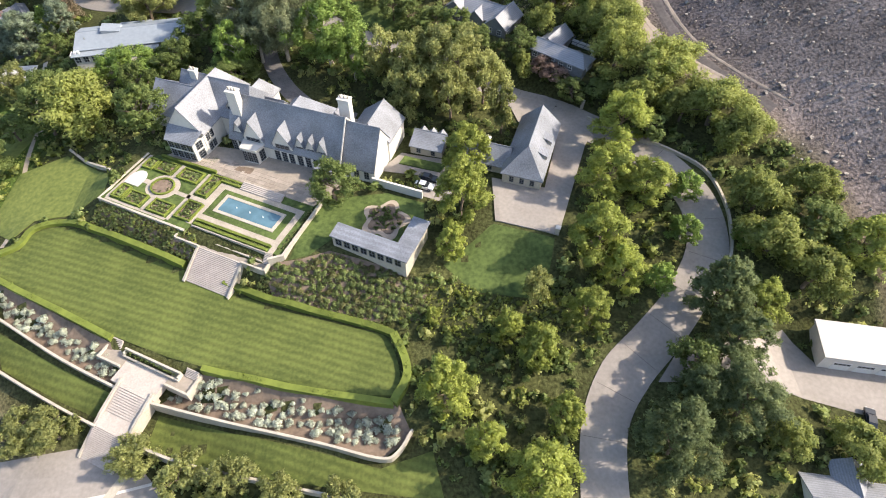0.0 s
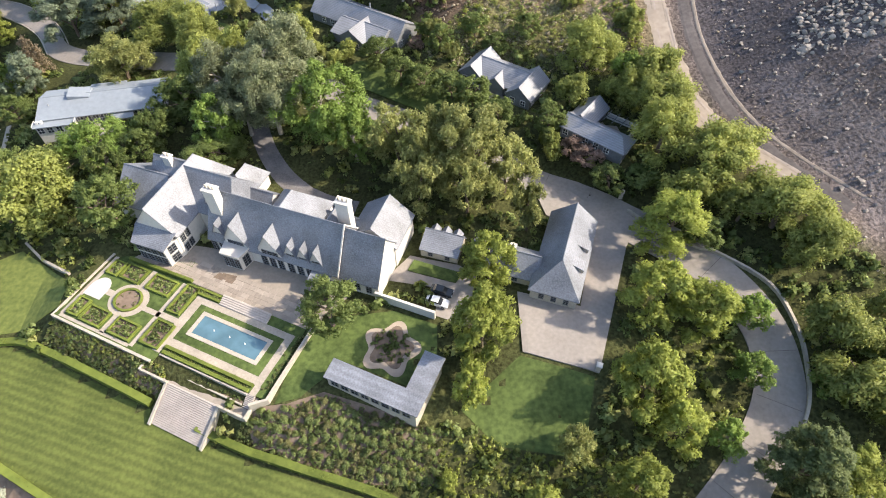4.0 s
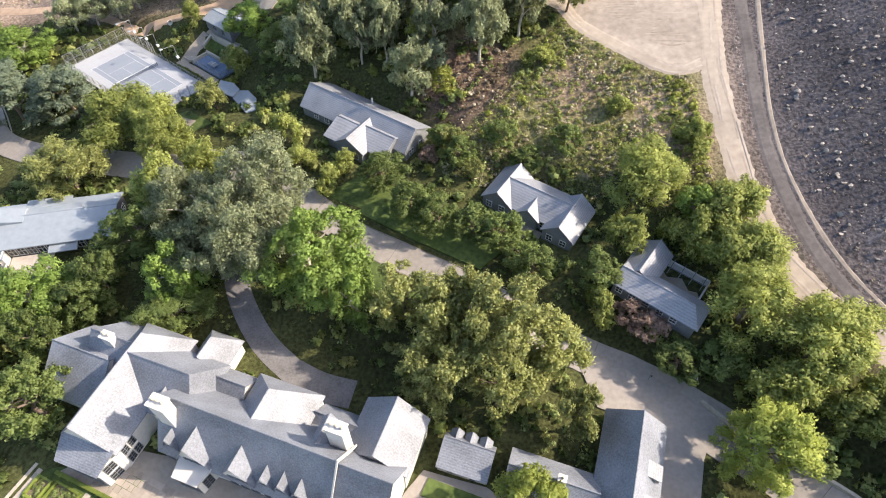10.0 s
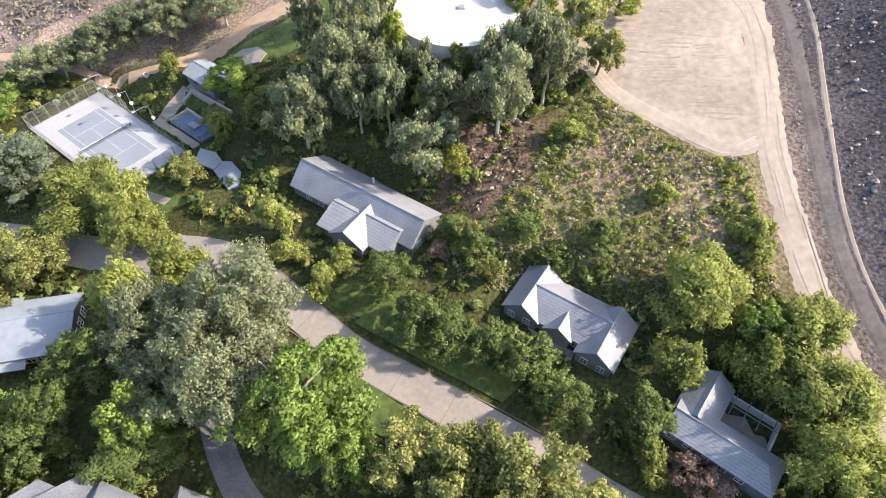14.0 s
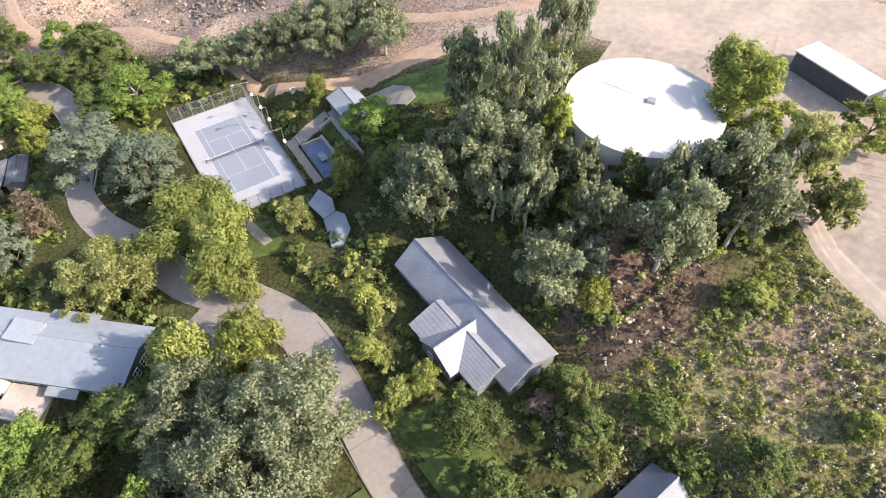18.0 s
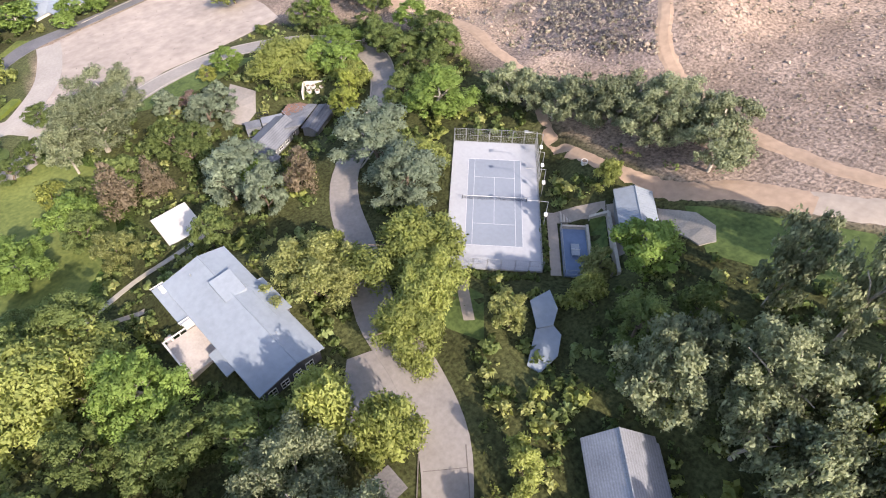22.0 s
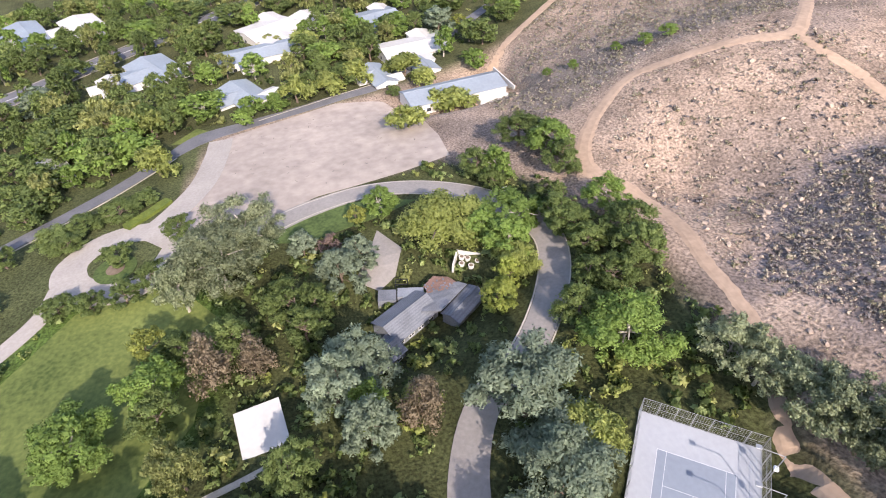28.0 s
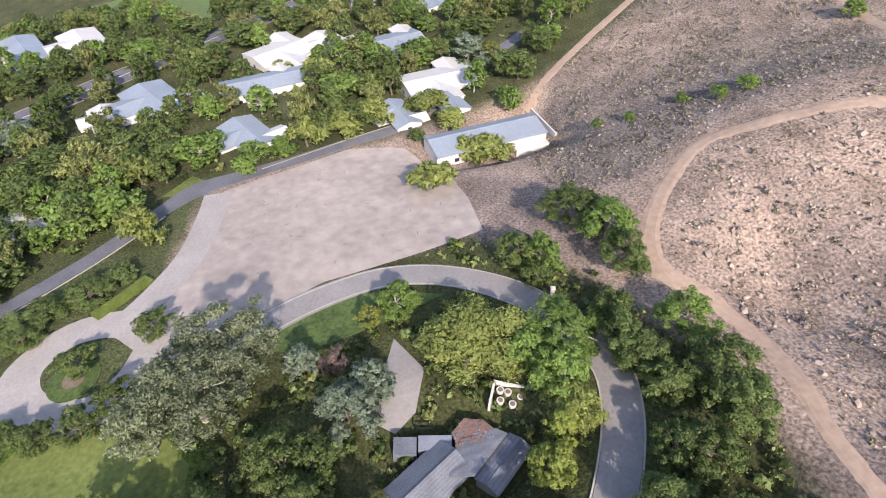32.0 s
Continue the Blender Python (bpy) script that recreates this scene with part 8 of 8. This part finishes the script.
EAST_HILL = [(74, 100), (64, 128), (60, 150), (60, 200), (60, 260), (150, 260), (150, 60), (90, 70)]
WEST_HILL = [(-100, 232), (-130, 240), (-165, 238), (-200, 222), (-240, 228), (-290, 262), (-330, 320), (-330, 400), (-60, 400), (-20, 300), (-30, 256), (-60, 250)]
scrub(EAST_HILL, 9000, [L_GREY, L_GREY, L_SCRUB], "dry grey scrub on a stony slope", 51, 0.12, 0.42)
scrub(WEST_HILL, 24000, [L_SCRUB, L_GREY, L_SCRUB, L_DRYGREEN, L_STRAW], "dry grey and straw scrub on the hillside", 61, 0.16, 0.5)
# dense brush that also deepens the dark painted on the sunless gully flank
scrub([(-124, 242), (-137.8, 258.9), (-148.3, 276.4), (-148.5, 287.4), (-137, 292), (-107.4, 264), (-95, 255), (-106, 249)], 4600, [L_GREY, L_SCRUB, L_SCRUB], "dense grey brush on the flank of a gully", 64, 0.2, 0.8, -0.6)
FAR_SLOPE = [(-204, 244), (-212, 262), (-214, 290), (-206, 312), (-232, 330), (-330, 372), (-330, 320), (-290, 262), (-240, 228), (-206, 226)]
KNOLL = [(-196, 256), (-203, 276), (-200, 310), (-150, 306), (-116, 274), (-96, 254), (-120, 240), (-160, 242), (-180, 240)]
scrub(FAR_SLOPE, 13000, [L_DRYGREEN, L_STRAW, L_GREY, L_SCRUB], "dry green and straw-coloured bushes on the far slope", 62, 0.3, 0.8, -0.1, 0.045)
scrub(KNOLL, 2000, [L_GREY, L_DRYGREEN, L_SCRUB], "grey and straw bushes on the bare knoll", 63, 0.4, 0.95, 0.0, 0.06)


def stones(poly, count, rmin, rmax, seed, label, mat=ROCK):
    rng = np.random.default_rng(seed)
    bm = bmesh.new()
    bmesh.ops.create_icosphere(bm, subdivisions=1, radius=1)
    bv = np.array([v.co[:] for v in bm.verts])
    bf = np.array([[v.index for v in f.verts] for f in bm.faces])
    bm.free()
    xs_, ys_ = [p[0] for p in poly], [p[1] for p in poly]
    px, py = rng.uniform(min(xs_), max(xs_), count), rng.uniform(min(ys_), max(ys_), count)
    ok = inside(px, py, poly) & clear(px, py, 0.2)
    V, F, k = [], [], 0
    for x, y in zip(px[ok], py[ok]):
        r = rmin + (rmax - rmin) * rng.random() ** 3
        q = bv * (1 + 0.3 * rng.normal(size=(len(bv), 1))) * r * np.array([1, rng.uniform(0.6, 1), rng.uniform(0.5, 0.8)])
        V.append(q + np.array([x, y, ground(x, y) + r * 0.15]))
        F.append(bf + k)
        k += len(bv)
    if V:
        ob = raw("stones", np.concatenate(V).tolist(), np.concatenate(F).tolist(), mat)
        tagged(ob, label, "stones", kind="stuff")


stones(EAST_HILL, 8000, 0.06, 0.6, 71, "scattered pale grey boulders on the slope")
stones([(72, 142), (90, 140), (90, 152), (74, 152)], 420, 0.2, 0.95, 72, "heap of pale boulders")
stones([(24, 232), (32, 234), (38, 226), (32, 222)], 90, 0.3, 1.0, 73, "heap of broken concrete and rubble")
stones(WEST_HILL, 11000, 0.07, 0.6, 74, "scattered tan stones on the hillside", TAN_ROCK)
stones(KNOLL, 600, 0.2, 0.95, 79, "larger tan boulders on the bare knoll", TAN_ROCK)
stones([(52, 135), (58, 135), (55, 158), (56, 185), (60, 215), (56, 216), (52, 190), (51, 160)], 900, 0.06, 0.4, 76, "rubble along the track and its ditch")
stones([(30, 226), (38, 232), (46, 222), (40, 214)], 160, 0.2, 0.9, 77, "broken rubble on graded earth")
stones([(16, 200), (24, 198), (46, 184), (48, 210), (30, 236)], 900, 0.04, 0.25, 78, "small stones on graded earth")
stones([(33, 190), (45, 187), (45, 181), (39, 184)], 420, 0.06, 0.35, 81, "dark rubble at the corner of the graded earth")
stones([(52, 118), (56, 130), (53, 150), (52.6, 180), (55, 206), (57.6, 206), (55, 180), (55, 150), (60, 128)], 1300, 0.05, 0.4, 82, "loose rubble between track and ditch")
stones([(72, 104), (80, 108), (78, 114), (70, 112)], 90, 0.3, 0.9, 75, "pile of pale stones beside the track")

# dark bank of clipped shrubs beside the courts
hedge_spots = [TM @ Vector((u, v, 0)) for u, v in [(18.6 + 0.7 * (i % 2), -3.5 + 0.55 * i) for i in range(22)] + [(5 + 0.8 * i, 9.6) for i in range(16)]]
joined("low_hedge", L_OAK, [(p.x, p.y, p.z, 0.75) for p in hedge_spots], "dark low hedge beside the court", per=60)


def strips(name, lines, w, mat, lift, label):
    """Thin marks laid along rounded lines, all in one mesh."""
    V, F = [], []
    for pts in lines:
        line = smooth_line(pts, 6)
        k = len(V)
        for i, (x, y) in enumerate(line):
            a, b = line[max(i - 1, 0)], line[min(i + 1, len(line) - 1)]
            tx, ty = b[0] - a[0], b[1] - a[1]
            q = math.hypot(tx, ty) or 1
            for d in (-w / 2, w / 2):
                px, py = x - ty / q * d, y + tx / q * d
                V.append((px, py, ground(px, py) + lift))
            if i:
                F.append((k + 2 * i - 2, k + 2 * i, k + 2 * i + 1, k + 2 * i - 1))
    tagged(raw(name, V, F, mat), label, name.replace("_", " "), kind="stuff")


def rut_line(pts, d):
    out = []
    for i, (x, y) in enumerate(pts):
        a, b = pts[max(i - 1, 0)], pts[min(i + 1, len(pts) - 1)]
        tx, ty = b[0] - a[0], b[1] - a[1]
        q = math.hypot(tx, ty)
        out.append((x - ty / q * d + srng.gauss(0, 0.3), y + tx / q * d + srng.gauss(0, 0.3)))
    return out


EAST_TRACK = [(67.5, 116), (58, 127), (52.5, 137), (50.4, 148), (49.4, 158), (49.1, 168), (49.2, 179), (50.8, 192), (52.4, 206), (51, 218), (43, 233), (28, 242)]
SIDE_TRACK = [(47, 181), (41, 180.5), (32, 187.5), (24, 195.5), (20, 204)]
WEST_TRAIL = [(-218, 326.7), (-199.5, 308.5), (-192.5, 299), (-197.8, 287), (-203, 271), (-205.5, 259.5), (-197, 246.5), (-185, 236.5), (-174, 233), (-164, 238), (-152, 240), (-142, 239), (-134, 236.8)]
ruts = [rut_line(EAST_TRACK, d) for d in (-1.3, 0.9)] + [rut_line(SIDE_TRACK, d) for d in (-1.1, 0.9)]
cuts = []
for k in range(60):
    y0 = 187 + 0.85 * k
    x0 = max(24, 24 + (203 - y0) * 0.95) + srng.uniform(0, 4)
    while x0 < 43:
        x1 = min(x0 + srng.uniform(2.5, 9), 46)
        cuts.append([(x0, y0 + srng.gauss(0, 0.15)), ((x0 + x1) / 2, y0 - 0.5 + srng.gauss(0, 0.2)), (x1, y0 - 1.0 + srng.gauss(0, 0.2))])
        x0 = x1 + srng.uniform(0.5, 6)


def broken(line):
    """A line cut into stretches with gaps."""
    p, out, i = smooth_line(line, 5), [], 0
    while i < len(p) - 4:
        k = srng.randint(4, 12)
        if len(p[i:i + k]) > 2:
            out.append(p[i:i + k])
        i += k + srng.randint(1, 6)
    return out


ruts = [q for line in ruts for q in broken(line)]
ruts += [q for d in (-0.8, 0.8) for q in broken(rut_line(WEST_TRAIL, d))]
twigs = []
for i in range(60):
    x, y, a_ = srng.uniform(-256, -205), srng.uniform(140, 200), srng.random() * 3.14
    twigs.append([(x, y), (x + 0.5 * math.cos(a_), y + 0.5 * math.sin(a_)), (x + 1.1 * math.cos(a_ + 0.3), y + 1.1 * math.sin(a_ + 0.3))])
strips("dead_twigs", twigs, 0.16, JOINT, 0.1, "broken dark twigs strewn on the bare lot")
strips("wheel_ruts", ruts, 0.32, RUT, 0.082, "faint wheel ruts pressed into dry earth")
dust = [rut_line(EAST_TRACK, d) for d in (-1.8, 0.2)] + [rut_line(SIDE_TRACK, d) for d in (-0.8, 0.9)]
dust = [q for line in dust for q in broken(line)]
strips("grader_marks", cuts, 0.42, RUT, 0.06, "shallow blade marks on graded earth")
strips("tyre_dust", dust, 0.4, DUST, 0.108, "pale tyre marks in the dust")
DRIVE = [(26, 8), (26.5, 28), (28.3, 40), (33, 48.5), (40, 55.5), (46.5, 62.5), (53, 71.5), (55, 79.5), (54, 87.5), (49.5, 96), (42, 104), (36, 110), (26, 118), (17.5, 122.5), (1, 131.8), (-13, 140), (-25, 147), (-39, 158.5), (-50, 165.6)]
line = smooth_line(DRIVE, 8)
cross, run = [], 0
for a, b in zip(line, line[1:]):
    s_ = math.hypot(b[0] - a[0], b[1] - a[1])
    run += s_
    if run > 8.5:
        run = 0
        nx, ny = -(b[1] - a[1]) / s_, (b[0] - a[0]) / s_
        w_ = 3.0 if a[0] < 22 else 3.6
        cross.append([(b[0] - nx * w_, b[1] - ny * w_), b, (b[0] + nx * w_, b[1] + ny * w_)])
strips("slab_joints", cross, 0.1, JOINT, 0.178, "dark joints between concrete slabs")
strips("kerb_line", [[(x + 0, y + 0) for x, y in rut_line(DRIVE[13:], d)] for d in (-3.1, 3.1)], 0.16, JOINT, 0.19, "dark edging along the drive")

# stone slabs of the terrace before the house, laid in broken rows
slab_sizes = [(0.8, 0.7), (1.1, 0.7), (1.4, 0.7), (1.8, 0.7)]
slab_meshes = []
for a, b in slab_sizes:
    ob = part("paving_slab", boxes((0, a - 0.05, 0, b + 0.25, -0.05, 0.035), bevel=0.012), SLAB)
    slab_meshes.append(ob.data)
    bpy.data.objects.remove(ob)
laid_slabs = 0
floor_poly = [(-29, 6.9), (11.3, 7.1), (12.0, 12), (-20, 12.4), (-25, 11)]
v = 7.0
while v < 12.0:
    u = -28.5 + srng.uniform(0, 0.8)
    while u < 12:
        k = srng.randrange(4)
        w = slab_sizes[k][0]
        if laid_slabs < 290 and inside(np.array([u + w / 2]), np.array([v + 0.4]), floor_poly)[0]:
            ob = new("paving_slab", slab_meshes[k])
            ob.parent = terrace_floor
            ob.matrix_basis = KM @ Matrix.Translation((u, v, 0.165 + srng.uniform(0, 0.012)))
            laid_slabs += 1
        u += w
    v += 1.0
